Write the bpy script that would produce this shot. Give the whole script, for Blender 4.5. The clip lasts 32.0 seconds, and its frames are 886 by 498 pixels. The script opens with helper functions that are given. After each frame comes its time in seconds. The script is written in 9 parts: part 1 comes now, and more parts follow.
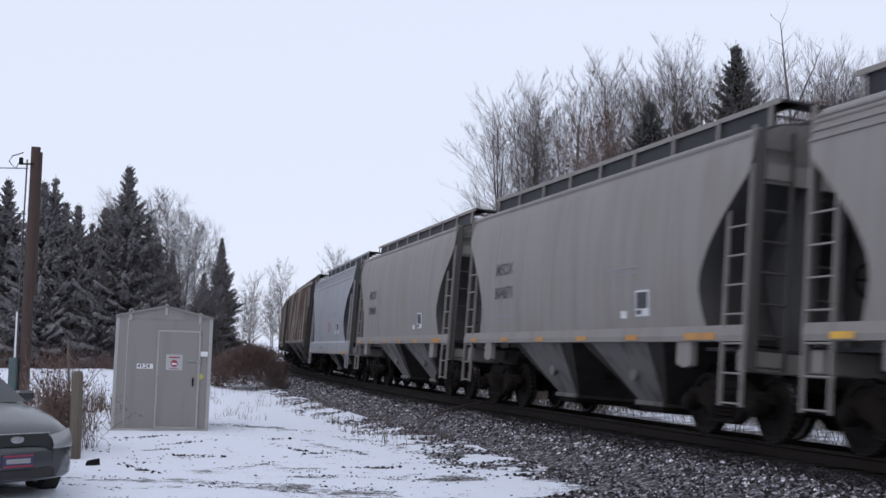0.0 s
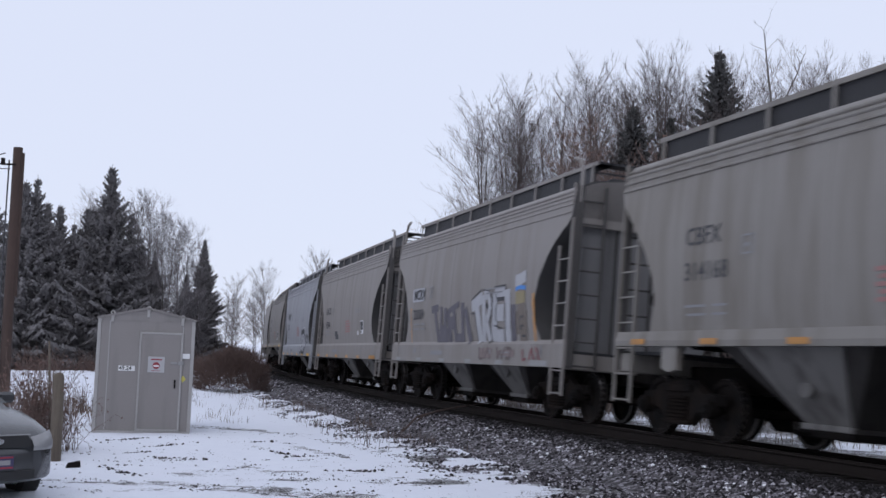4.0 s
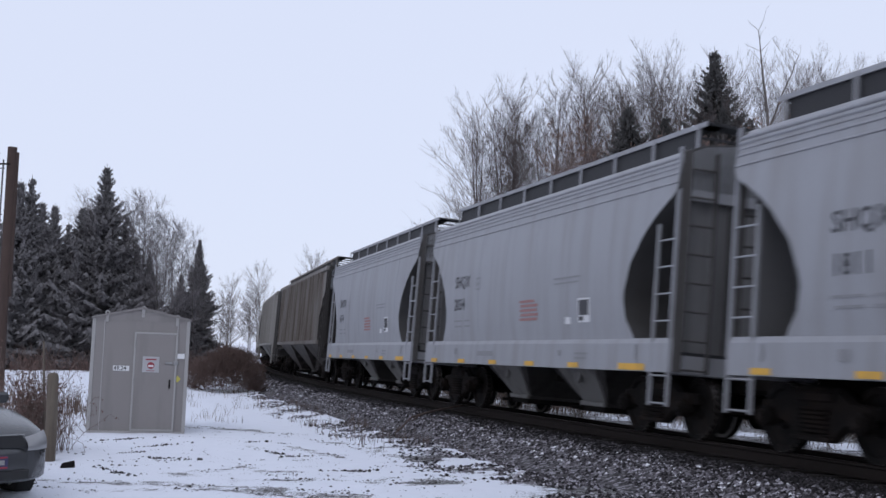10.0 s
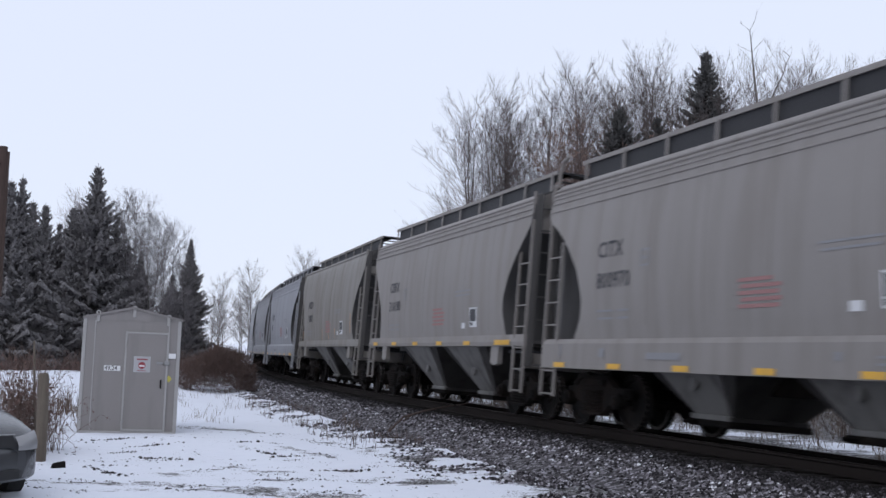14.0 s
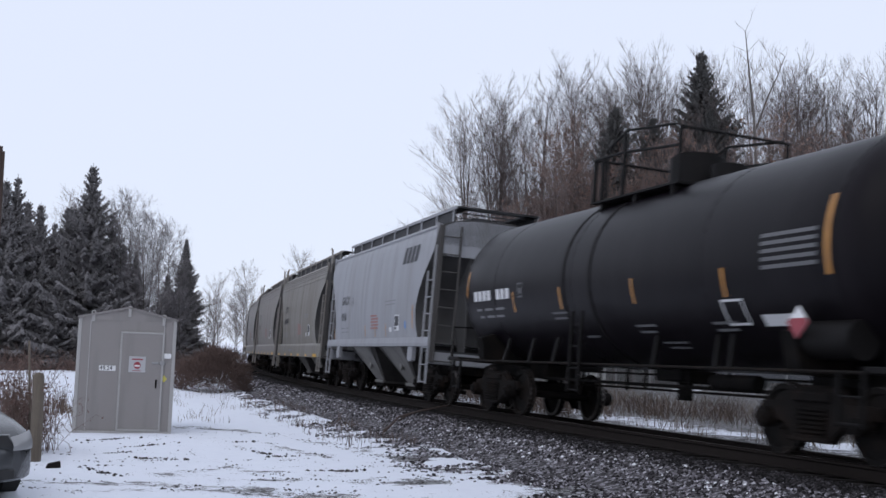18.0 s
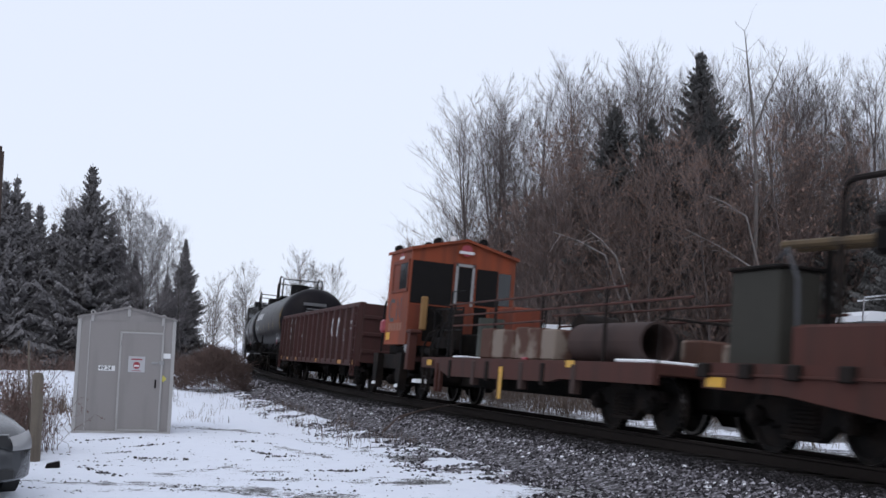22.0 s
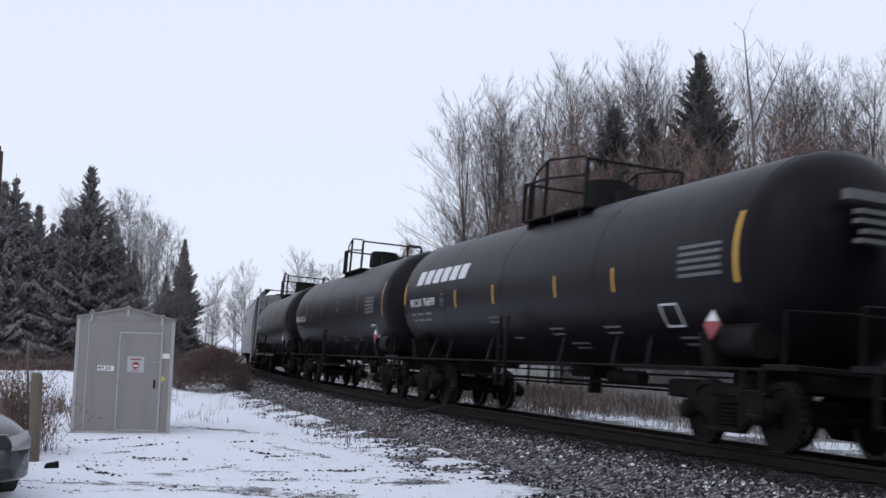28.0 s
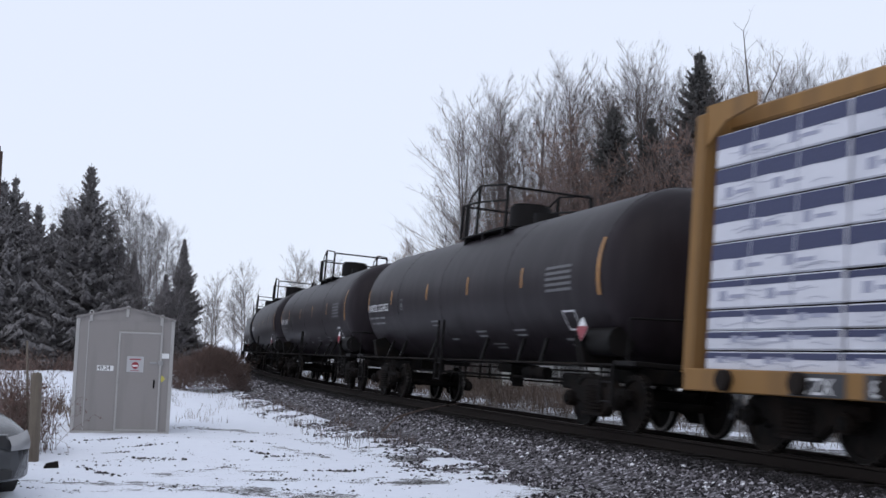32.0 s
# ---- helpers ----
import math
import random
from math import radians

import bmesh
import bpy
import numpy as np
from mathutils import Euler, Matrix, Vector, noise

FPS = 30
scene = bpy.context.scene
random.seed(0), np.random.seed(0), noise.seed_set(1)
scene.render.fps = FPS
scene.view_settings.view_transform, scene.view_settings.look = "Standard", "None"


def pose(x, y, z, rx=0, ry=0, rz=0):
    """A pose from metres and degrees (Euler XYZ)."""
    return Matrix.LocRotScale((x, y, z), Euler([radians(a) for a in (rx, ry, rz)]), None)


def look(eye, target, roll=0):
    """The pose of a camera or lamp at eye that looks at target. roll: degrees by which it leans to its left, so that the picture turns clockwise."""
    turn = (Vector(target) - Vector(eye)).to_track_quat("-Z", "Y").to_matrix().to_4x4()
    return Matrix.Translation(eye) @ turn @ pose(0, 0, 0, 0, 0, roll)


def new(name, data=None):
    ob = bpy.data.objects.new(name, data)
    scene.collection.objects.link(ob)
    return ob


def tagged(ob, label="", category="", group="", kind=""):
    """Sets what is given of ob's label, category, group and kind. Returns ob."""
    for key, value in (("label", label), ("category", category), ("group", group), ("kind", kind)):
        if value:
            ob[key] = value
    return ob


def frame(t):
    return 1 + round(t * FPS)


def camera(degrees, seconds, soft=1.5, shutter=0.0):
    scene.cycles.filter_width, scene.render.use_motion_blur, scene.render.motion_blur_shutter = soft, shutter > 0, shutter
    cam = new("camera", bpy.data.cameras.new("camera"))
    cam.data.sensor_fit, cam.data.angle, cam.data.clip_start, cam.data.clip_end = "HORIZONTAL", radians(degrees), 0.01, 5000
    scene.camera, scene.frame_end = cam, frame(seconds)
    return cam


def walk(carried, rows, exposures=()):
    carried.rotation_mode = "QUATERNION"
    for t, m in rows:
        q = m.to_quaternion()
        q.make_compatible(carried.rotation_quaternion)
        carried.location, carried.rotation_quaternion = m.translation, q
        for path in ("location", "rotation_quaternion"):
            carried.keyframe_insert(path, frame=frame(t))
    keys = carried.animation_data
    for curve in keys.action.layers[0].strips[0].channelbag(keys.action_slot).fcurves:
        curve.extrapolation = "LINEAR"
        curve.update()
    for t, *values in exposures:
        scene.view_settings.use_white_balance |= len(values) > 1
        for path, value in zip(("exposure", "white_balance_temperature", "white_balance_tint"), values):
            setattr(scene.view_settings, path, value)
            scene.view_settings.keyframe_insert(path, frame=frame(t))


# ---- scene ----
import collections

SECONDS = 32.0
EYE = (0.0, 0.0, 1.312)
PITCH, ROLL = 5.199, 0.727          # degrees
SPEED, T0 = 14.4, 28.1              # metres a second; the moment at which train marks count from


def aim(yaw, dip=0.0, lean=0.0):
    """The camera's pose, turned yaw degrees to the left of the plan's forward line."""
    a, b = radians(yaw), radians(PITCH + dip)
    way = Vector((-math.sin(a) * math.cos(b), math.cos(a) * math.cos(b), math.sin(b)))
    return look(EYE, Vector(EYE) + way * 10, ROLL + lean)


cam = camera(42.936, SECONDS, soft=1.5, shutter=0.3)
walk(cam, [(t, aim(yaw, dip, lean)) for t, yaw, dip, lean in (
    (0.0, 1.805, -0.18, -0.27), (0.5, 1.945, 0.06, -0.33), (1.0, 1.786, 0.045, -0.17), (1.5, 1.571, 0.02, -0.08), (2.0, 1.346, 0.0, 0.0),
    (2.5, 1.197, 0.0, 0.0), (3.0, 1.113, 0.0, 0.0), (3.5, 1.029, 0.0, 0.0), (5.5, 0.823, 0.0, 0.0), (6.0, 0.748, 0.0, 0.0),
    (6.5, 0.935, -0.07, -0.05), (7.0, 0.757, 0.085, -0.10), (7.5, 1.047, 0.03, -0.44), (8.0, 1.169, 0.085, -0.33), (8.5, 1.187, 0.02, -0.08),
    (9.0, 0.982, 0.02, -0.05), (9.5, 0.832, 0.01, 0.0), (10.0, 0.720, 0.0, 0.0), (10.5, 0.654, 0.0, 0.0), (11.0, 0.570, 0.0, 0.0),
    (12.0, 0.486, 0.0, 0.0), (13.0, 0.374, 0.0, 0.0), (14.0, 0.299, 0.0, 0.0), (14.5, 0.243, 0.0, 0.0), (16.5, 0.108, 0.0, 0.0),
    (17.0, 0.084, 0.0, 0.0), (20.0, 0.070, 0.0, 0.0), (23.0, 0.037, 0.0, 0.0), (26.0, 0.028, 0.0, 0.0), (28.0, 0.000, 0.0, 0.0),
    (32.0, -0.02, 0.0, 0.0))],
     ((0.0, 0.03, 6450, 13), (1.0, -0.03, 6400, 13), (2.0, -0.07, 6350, 14), (3.5, -0.06, 6370, 14), (6.0, 0.0, 6400, 14), (8.0, 0.02, 6400, 13),
      (10.0, -0.07, 6300, 14), (11.0, -0.08, 6280, 14), (13.0, 0.01, 6420, 13), (14.0, 0.05, 6450, 12), (17.0, 0.0, 6380, 13), (19.0, 0.09, 6500, 11),
      (22.5, 0.09, 6500, 11), (24.0, -0.06, 6330, 13), (25.0, 0.03, 6400, 12), (28.0, 0.08, 6500, 11), (32.0, 0.08, 6500, 11)))

# ---- light: a bright overcast winter sky ----
world = bpy.data.worlds.new("overcast_sky")
scene.world = world
world.use_nodes = True
wt = world.node_tree
bg = wt.nodes["Background"]
sky = wt.nodes.new("ShaderNodeTexSky")
sky.sky_type, sky.sun_disc = "NISHITA", False
sky.sun_elevation, sky.sun_rotation = radians(28), radians(200)
cloud = wt.nodes.new("ShaderNodeMixRGB")
cloud.inputs["Fac"].default_value = 0.93
cloud.inputs["Color2"].default_value = (7.75, 8.45, 9.9, 1)
wt.links.new(sky.outputs[0], cloud.inputs["Color1"])
wt.links.new(cloud.outputs[0], bg.inputs["Color"])
bg.inputs["Strength"].default_value = 0.1
sun = new("sun", bpy.data.lights.new("sun", "SUN"))
sun.data.energy, sun.data.angle, sun.data.color = 0.4, radians(40), (1.0, 0.97, 0.93)
sun.matrix_world = look((0, 0, 50), (18, 40, 0))
scene.view_settings.exposure = 0.0


# ---- materials ----
def make(name, base, rough=0.8, metal=0.0, vary=0.25, scale=6.0, fine=60.0, bump=0.2, second=None, amount=0.5,
         streak=False, edge=0.12, lo=0.45, hi=0.65, spec=0.5, random_value=0.0, bump_scale=None):
    """A surface of one base colour with two scales of variation, and patches or streaks of a second colour."""
    m = bpy.data.materials.new(name)
    m.use_nodes = True
    n, l = m.node_tree.nodes, m.node_tree.links
    p = n["Principled BSDF"]
    p.inputs["Roughness"].default_value, p.inputs["Metallic"].default_value = rough, metal
    p.inputs["Specular IOR Level"].default_value = spec
    co = n.new("ShaderNodeTexCoord")
    big, small = n.new("ShaderNodeTexNoise"), n.new("ShaderNodeTexNoise")
    big.inputs["Scale"].default_value, big.inputs["Detail"].default_value = scale, 6
    small.inputs["Scale"].default_value, small.inputs["Detail"].default_value = fine, 4
    for t in (big, small):
        l.new(co.outputs["Object"], t.inputs["Vector"])
    mix = n.new("ShaderNodeMixRGB")
    mix.inputs["Color1"].default_value = (*[c * (1 - vary) for c in base], 1)
    mix.inputs["Color2"].default_value = (*[min(1, c * (1 + vary)) for c in base], 1)
    add = n.new("ShaderNodeMath")
    add.operation, add.use_clamp = "MULTIPLY_ADD", True
    l.new(small.outputs[0], add.inputs[0])
    add.inputs[1].default_value = 0.5
    half = n.new("ShaderNodeMath")
    half.operation = "MULTIPLY"
    half.inputs[1].default_value = 0.5
    l.new(big.outputs[0], half.inputs[0])
    l.new(half.outputs[0], add.inputs[2])
    l.new(add.outputs[0], mix.inputs["Fac"])
    out = mix.outputs[0]
    if second:
        t = n.new("ShaderNodeTexNoise")
        t.inputs["Detail"].default_value = 8
        t.inputs["Scale"].default_value = 1.0
        mp = n.new("ShaderNodeMapping")
        mp.inputs["Scale"].default_value = (scale * 2.2, scale * 2.2, scale * 0.22) if streak else (scale * 0.5,) * 3
        own, shift = n.new("ShaderNodeObjectInfo"), n.new("ShaderNodeVectorMath")
        shift.operation, shift.inputs[1].default_value = "SCALE", (0, 0, 0)
        shift.inputs["Scale"].default_value = 60.0
        l.new(own.outputs["Random"], shift.inputs[0])
        l.new(shift.outputs[0], mp.inputs["Location"])
        l.new(co.outputs["Object"], mp.inputs["Vector"])
        l.new(mp.outputs[0], t.inputs["Vector"])
        r = n.new("ShaderNodeValToRGB")
        r.color_ramp.elements[0].position, r.color_ramp.elements[1].position = lo, hi
        r.color_ramp.elements[0].color, r.color_ramp.elements[1].color = (0, 0, 0, 1), (amount,) * 3 + (1,)
        l.new(t.outputs[0], r.inputs[0])
        m2 = n.new("ShaderNodeMixRGB")
        m2.inputs["Color2"].default_value = (*second, 1)
        l.new(r.outputs[0], m2.inputs["Fac"])
        l.new(out, m2.inputs["Color1"])
        out = m2.outputs[0]
    if random_value:
        oi = n.new("ShaderNodeObjectInfo")
        hs = n.new("ShaderNodeHueSaturation")
        mr = n.new("ShaderNodeMapRange")
        mr.inputs["To Min"].default_value, mr.inputs["To Max"].default_value = 1 - random_value, 1 + random_value
        l.new(oi.outputs["Random"], mr.inputs["Value"])
        l.new(mr.outputs[0], hs.inputs["Value"])
        l.new(out, hs.inputs["Color"])
        out = hs.outputs[0]
    l.new(out, p.inputs["Base Color"])
    if bump:
        b = n.new("ShaderNodeBump")
        b.inputs["Strength"].default_value, b.inputs["Distance"].default_value = bump, 0.02
        l.new((small if bump_scale is None else big).outputs[0], b.inputs["Height"])
        l.new(b.outputs[0], p.inputs["Normal"])
    return m


def paint(name, base, dirt=(0.16, 0.14, 0.12), amount=0.45, rough=0.55, lo=0.44, hi=0.70, scale=1.3):
    return make(name, base, rough, 0.0, 0.07, scale, 25, 0.04, dirt, amount, True, lo=lo, hi=hi, spec=0.35)


M = {}
M["white_blue"] = paint("white_freight_paint", (0.285, 0.290, 0.310), (0.20, 0.192, 0.186), 0.5)
M["white_grey"] = paint("grey_white_freight_paint", (0.228, 0.210, 0.197), (0.145, 0.122, 0.103), 0.42)
M["white_old"] = paint("weathered_cream_paint", (0.212, 0.198, 0.181), (0.115, 0.095, 0.072), 0.6)
M["rib_light"] = paint("light_grey_hopper_paint", (0.29, 0.276, 0.262), (0.16, 0.14, 0.12), 0.5)
M["rib_dark"] = paint("weathered_grey_hopper_paint", (0.185, 0.172, 0.160), (0.085, 0.062, 0.047), 0.75, lo=0.38, hi=0.62)
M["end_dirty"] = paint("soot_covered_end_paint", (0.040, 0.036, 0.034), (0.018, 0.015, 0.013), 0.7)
M["bay_dirty"] = paint("dirty_hopper_bay_paint", (0.092, 0.082, 0.075), (0.020, 0.016, 0.014), 0.85, lo=0.40, hi=0.58)
M["rusty"] = paint("rusty_hopper_paint", (0.27, 0.25, 0.23), (0.085, 0.046, 0.030), 0.9, lo=0.42, hi=0.56)
M["pellet"] = paint("pale_grey_hopper_paint", (0.305, 0.310, 0.322), (0.24, 0.236, 0.232), 0.4)
# Bay sheets: grime streaks over a base darkened for shade under the car.
M["bay"] = paint("grimy_shaded_bay_paint", (0.185, 0.178, 0.170), (0.045, 0.039, 0.036), 0.6, 0.75, 0.50, 0.68)
# End recesses: soot plus the shade there, both put into this dark colour.
M["sooty"] = make("sooty_shaded_hopper_paint", (0.062, 0.060, 0.060), 0.8, 0.0, 0.2, 1.5, 25, 0.1, (0.03, 0.027, 0.025), 0.6)
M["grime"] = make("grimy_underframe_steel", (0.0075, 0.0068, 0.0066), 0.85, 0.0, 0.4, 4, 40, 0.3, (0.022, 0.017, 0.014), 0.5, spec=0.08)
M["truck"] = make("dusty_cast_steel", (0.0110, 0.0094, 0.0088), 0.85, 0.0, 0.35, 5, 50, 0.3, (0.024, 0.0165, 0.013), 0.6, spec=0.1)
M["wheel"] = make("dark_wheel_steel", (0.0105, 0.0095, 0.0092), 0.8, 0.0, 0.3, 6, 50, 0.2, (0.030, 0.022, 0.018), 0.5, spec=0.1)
M["tread"] = make("polished_wheel_rim", (0.11, 0.10, 0.095), 0.35, 0.9, 0.15, 8, 60, 0.05)
M["tank"] = make("black_tank_paint", (0.0150, 0.0112, 0.0135), 0.44, 0.0, 0.25, 1.2, 30, 0.05, (0.038, 0.031, 0.035), 0.5, True, lo=0.44, hi=0.74, spec=0.13)
M["tank_clean"] = make("glossy_black_tank_paint", (0.0056, 0.0043, 0.0060), 0.38, 0.0, 0.25, 1.2, 30, 0.05, (0.016, 0.013, 0.0155), 0.45, True, lo=0.45, hi=0.75, spec=0.11)
M["black"] = make("black_steel_paint", (0.0085, 0.0075, 0.0075), 0.6, 0.0, 0.3, 4, 40, 0.1, spec=0.12)
M["walk"] = make("dark_grating_steel", (0.030, 0.030, 0.033), 0.7, 0.2, 0.25, 5, 60, 0.3)
# Soot and the shade between cars, mixed into one end colour.
M["sooty_shaded_end"] = make("sooty_shaded_end_steel", (0.088, 0.084, 0.082), 0.75, 0, 0.2, 1.5, 25, 0.1, (0.055, 0.05, 0.047), 0.7, True, lo=0.4, hi=0.65, spec=0.2)
M["end_wall"] = paint("pale_blue_grey_end_paint", (0.25, 0.26, 0.28), (0.08, 0.06, 0.05), 0.6)
M["boom"] = paint("grimy_yellow_steel_paint", (0.10, 0.068, 0.035), (0.04, 0.03, 0.022), 0.7, 0.8)
# Slope sheets face down and rearward; their shade is put into this colour.
M["bay_slope"] = paint("shaded_slope_sheet_paint", (0.045, 0.041, 0.039), (0.016, 0.014, 0.013), 0.7, 0.85)
M["pipe"] = paint("rust_brown_pipe_steel", (0.050, 0.030, 0.026), (0.025, 0.016, 0.014), 0.6, 0.85)
M["end_plate"] = paint("dull_grey_end_paint", (0.17, 0.168, 0.17), (0.07, 0.066, 0.062), 0.6)
M["brown"] = paint("brown_red_gondola_paint", (0.050, 0.0165, 0.0145), (0.034, 0.017, 0.013), 0.6, 0.75)
M["red_brown"] = paint("rust_red_flatcar_paint", (0.066, 0.021, 0.015), (0.032, 0.016, 0.012), 0.7, 0.8)
M["red"] = paint("faded_red_paint", (0.11, 0.015, 0.018), (0.075, 0.017, 0.017), 0.4, 0.6)
M["orange"] = paint("faded_orange_paint", (0.225, 0.046, 0.016), (0.07, 0.026, 0.016), 0.7, 0.7)
M["orange_dark"] = paint("sooty_orange_paint", (0.15, 0.032, 0.014), (0.05, 0.02, 0.015), 0.6, 0.7)
M["bin"] = make("rust_blotched_bin_steel", (0.085, 0.045, 0.034), 0.85, 0, 0.25, 2.5, 30, 0.2, (0.24, 0.20, 0.165), 0.8, lo=0.49, hi=0.56, spec=0.15)
M["yellow"] = make("yellow_reflective_tape", (0.66, 0.36, 0.03), 0.4, 0, 0.1, 8, 60, 0.02, (0.3, 0.2, 0.08), 0.3)
M["amber"] = make("amber_reflective_tape", (0.45, 0.205, 0.04), 0.4, 0, 0.12, 8, 60, 0.02, (0.25, 0.13, 0.05), 0.4)
M["lumber_yellow"] = paint("ochre_car_paint", (0.25, 0.135, 0.045), (0.12, 0.07, 0.035), 0.5, 0.7)
M["mark_dark"] = make("dark_stencil_paint", (0.045, 0.045, 0.05), 0.7, 0, 0.2, 10, 60, 0.0)
M["mark_grey"] = make("faded_grey_stencil", (0.22, 0.22, 0.23), 0.7, 0, 0.2, 10, 60, 0.0)
M["mark_red"] = make("faded_red_stencil", (0.30, 0.155, 0.148), 0.7, 0, 0.2, 10, 60, 0.0)
M["mark_white"] = make("white_stencil_paint", (0.62, 0.62, 0.63), 0.6, 0, 0.15, 10, 60, 0.0)
M["tag_grey"] = make("grey_violet_spray", (0.095, 0.088, 0.105), 0.7, 0, 0.35, 5, 40, 0.0)
M["tag_white"] = make("chalky_white_spray", (0.36, 0.365, 0.385), 0.7, 0, 0.2, 5, 40, 0.0)
M["mark_soft"] = make("soft_grey_stencil", (0.17, 0.17, 0.175), 0.7, 0, 0.3, 10, 60, 0.0)
M["mark_faint"] = make("worn_faint_stencil", (0.12, 0.12, 0.125), 0.7, 0, 0.3, 10, 60, 0.0)
M["mark_dim"] = make("dirty_white_stencil", (0.27, 0.27, 0.27), 0.7, 0, 0.2, 10, 60, 0.0)
M["blue"] = make("blue_paint", (0.05, 0.20, 0.52), 0.6, 0, 0.15, 10, 60, 0.0)
M["alu"] = make("dull_aluminium_sheet", (0.256, 0.238, 0.230), 0.55, 0.35, 0.06, 1.5, 20, 0.03, (0.19, 0.18, 0.172), 0.5, True)
M["alu_trim"] = make("bright_aluminium_trim", (0.36, 0.35, 0.34), 0.55, 0.3, 0.08, 4, 40, 0.03)
M["sign_white"] = make("white_sign_enamel", (0.72, 0.72, 0.72), 0.4, 0, 0.05, 8, 60, 0.0)
M["sign_dull"] = make("weathered_white_sign", (0.40, 0.40, 0.41), 0.5, 0, 0.12, 8, 60, 0.0)
M["sign_red"] = make("red_sign_enamel", (0.27, 0.03, 0.045), 0.4, 0, 0.1, 8, 60, 0.0)
M["pole"] = make("weathered_pole_wood", (0.066, 0.042, 0.034), 0.9, 0, 0.35, 3, 50, 0.5, (0.05, 0.035, 0.03), 0.6, True)
M["post"] = make("grey_post_wood", (0.145, 0.12, 0.095), 0.9, 0, 0.3, 5, 50, 0.5, (0.06, 0.045, 0.035), 0.6, True)
M["bark"] = make("grey_bark", (0.138, 0.117, 0.114), 0.95, 0, 0.35, 3, 30, 0.4, random_value=0.2, spec=0.1)
M["birch"] = make("pale_birch_bark", (0.36, 0.335, 0.325), 0.9, 0, 0.3, 3, 30, 0.3, (0.07, 0.06, 0.05), 0.6, random_value=0.2)
M["old_bark"] = make("dark_grey_bark", (0.15, 0.135, 0.13), 0.95, 0, 0.3, 3, 30, 0.3, random_value=0.15, spec=0.1)
M["frost_twig"] = make("frosted_grey_twigs", (0.25, 0.232, 0.236), 0.95, 0, 0.2, 3, 30, 0.1, random_value=0.2, spec=0.1)
M["twig_brown"] = make("reddish_brown_twigs", (0.195, 0.150, 0.138), 0.95, 0, 0.3, 3, 30, 0.2, random_value=0.25)
M["dry_leaf"] = make("dry_brown_leaves", (0.235, 0.148, 0.118), 0.95, 0, 0.3, 2, 10, 0.0, random_value=0.25)
M["needle"] = make("dark_spruce_needles", (0.19, 0.181, 0.184), 0.95, 0, 0.22, 2, 12, 0.0, (0.30, 0.31, 0.33), 0.15, False, lo=0.76, hi=0.86, spec=0.08, random_value=0.15)
M["needle_dark"] = make("black_green_spruce_needles", (0.10, 0.098, 0.097), 0.95, 0, 0.35, 2, 12, 0.0, spec=0.05, random_value=0.15)
M["thicket"] = make("red_brown_thicket_twigs", (0.110, 0.073, 0.062), 0.95, 0, 0.35, 2, 20, 0.1)
M["scrub"] = make("grey_brown_scrub", (0.145, 0.123, 0.119), 0.95, 0, 0.3, 2, 20, 0.1, spec=0.1)
M["straw"] = make("dry_straw", (0.165, 0.125, 0.095), 0.95, 0, 0.4, 2, 12, 0.0)
M["weed"] = make("brown_dead_weeds", (0.088, 0.064, 0.052), 0.95, 0, 0.4, 2, 12, 0.0)
M["seed"] = make("withered_weed_leaves", (0.150, 0.092, 0.078), 0.95, 0, 0.35, 2, 14, 0.0)
M["bramble"] = make("brown_bramble_stems", (0.140, 0.100, 0.085), 0.95, 0, 0.35, 2, 20, 0.0)
M["tie"] = make("creosoted_tie_wood", (0.011, 0.0095, 0.009), 0.95, 0, 0.4, 4, 40, 0.5, (0.035, 0.032, 0.030), 0.5, spec=0.1)
M["rail"] = make("rusty_rail_steel", (0.017, 0.013, 0.0115), 0.85, 0.0, 0.3, 6, 60, 0.2, spec=0.15)
M["rail_head"] = make("worn_rail_head", (0.16, 0.145, 0.135), 0.45, 0.7, 0.2, 6, 60, 0.05)


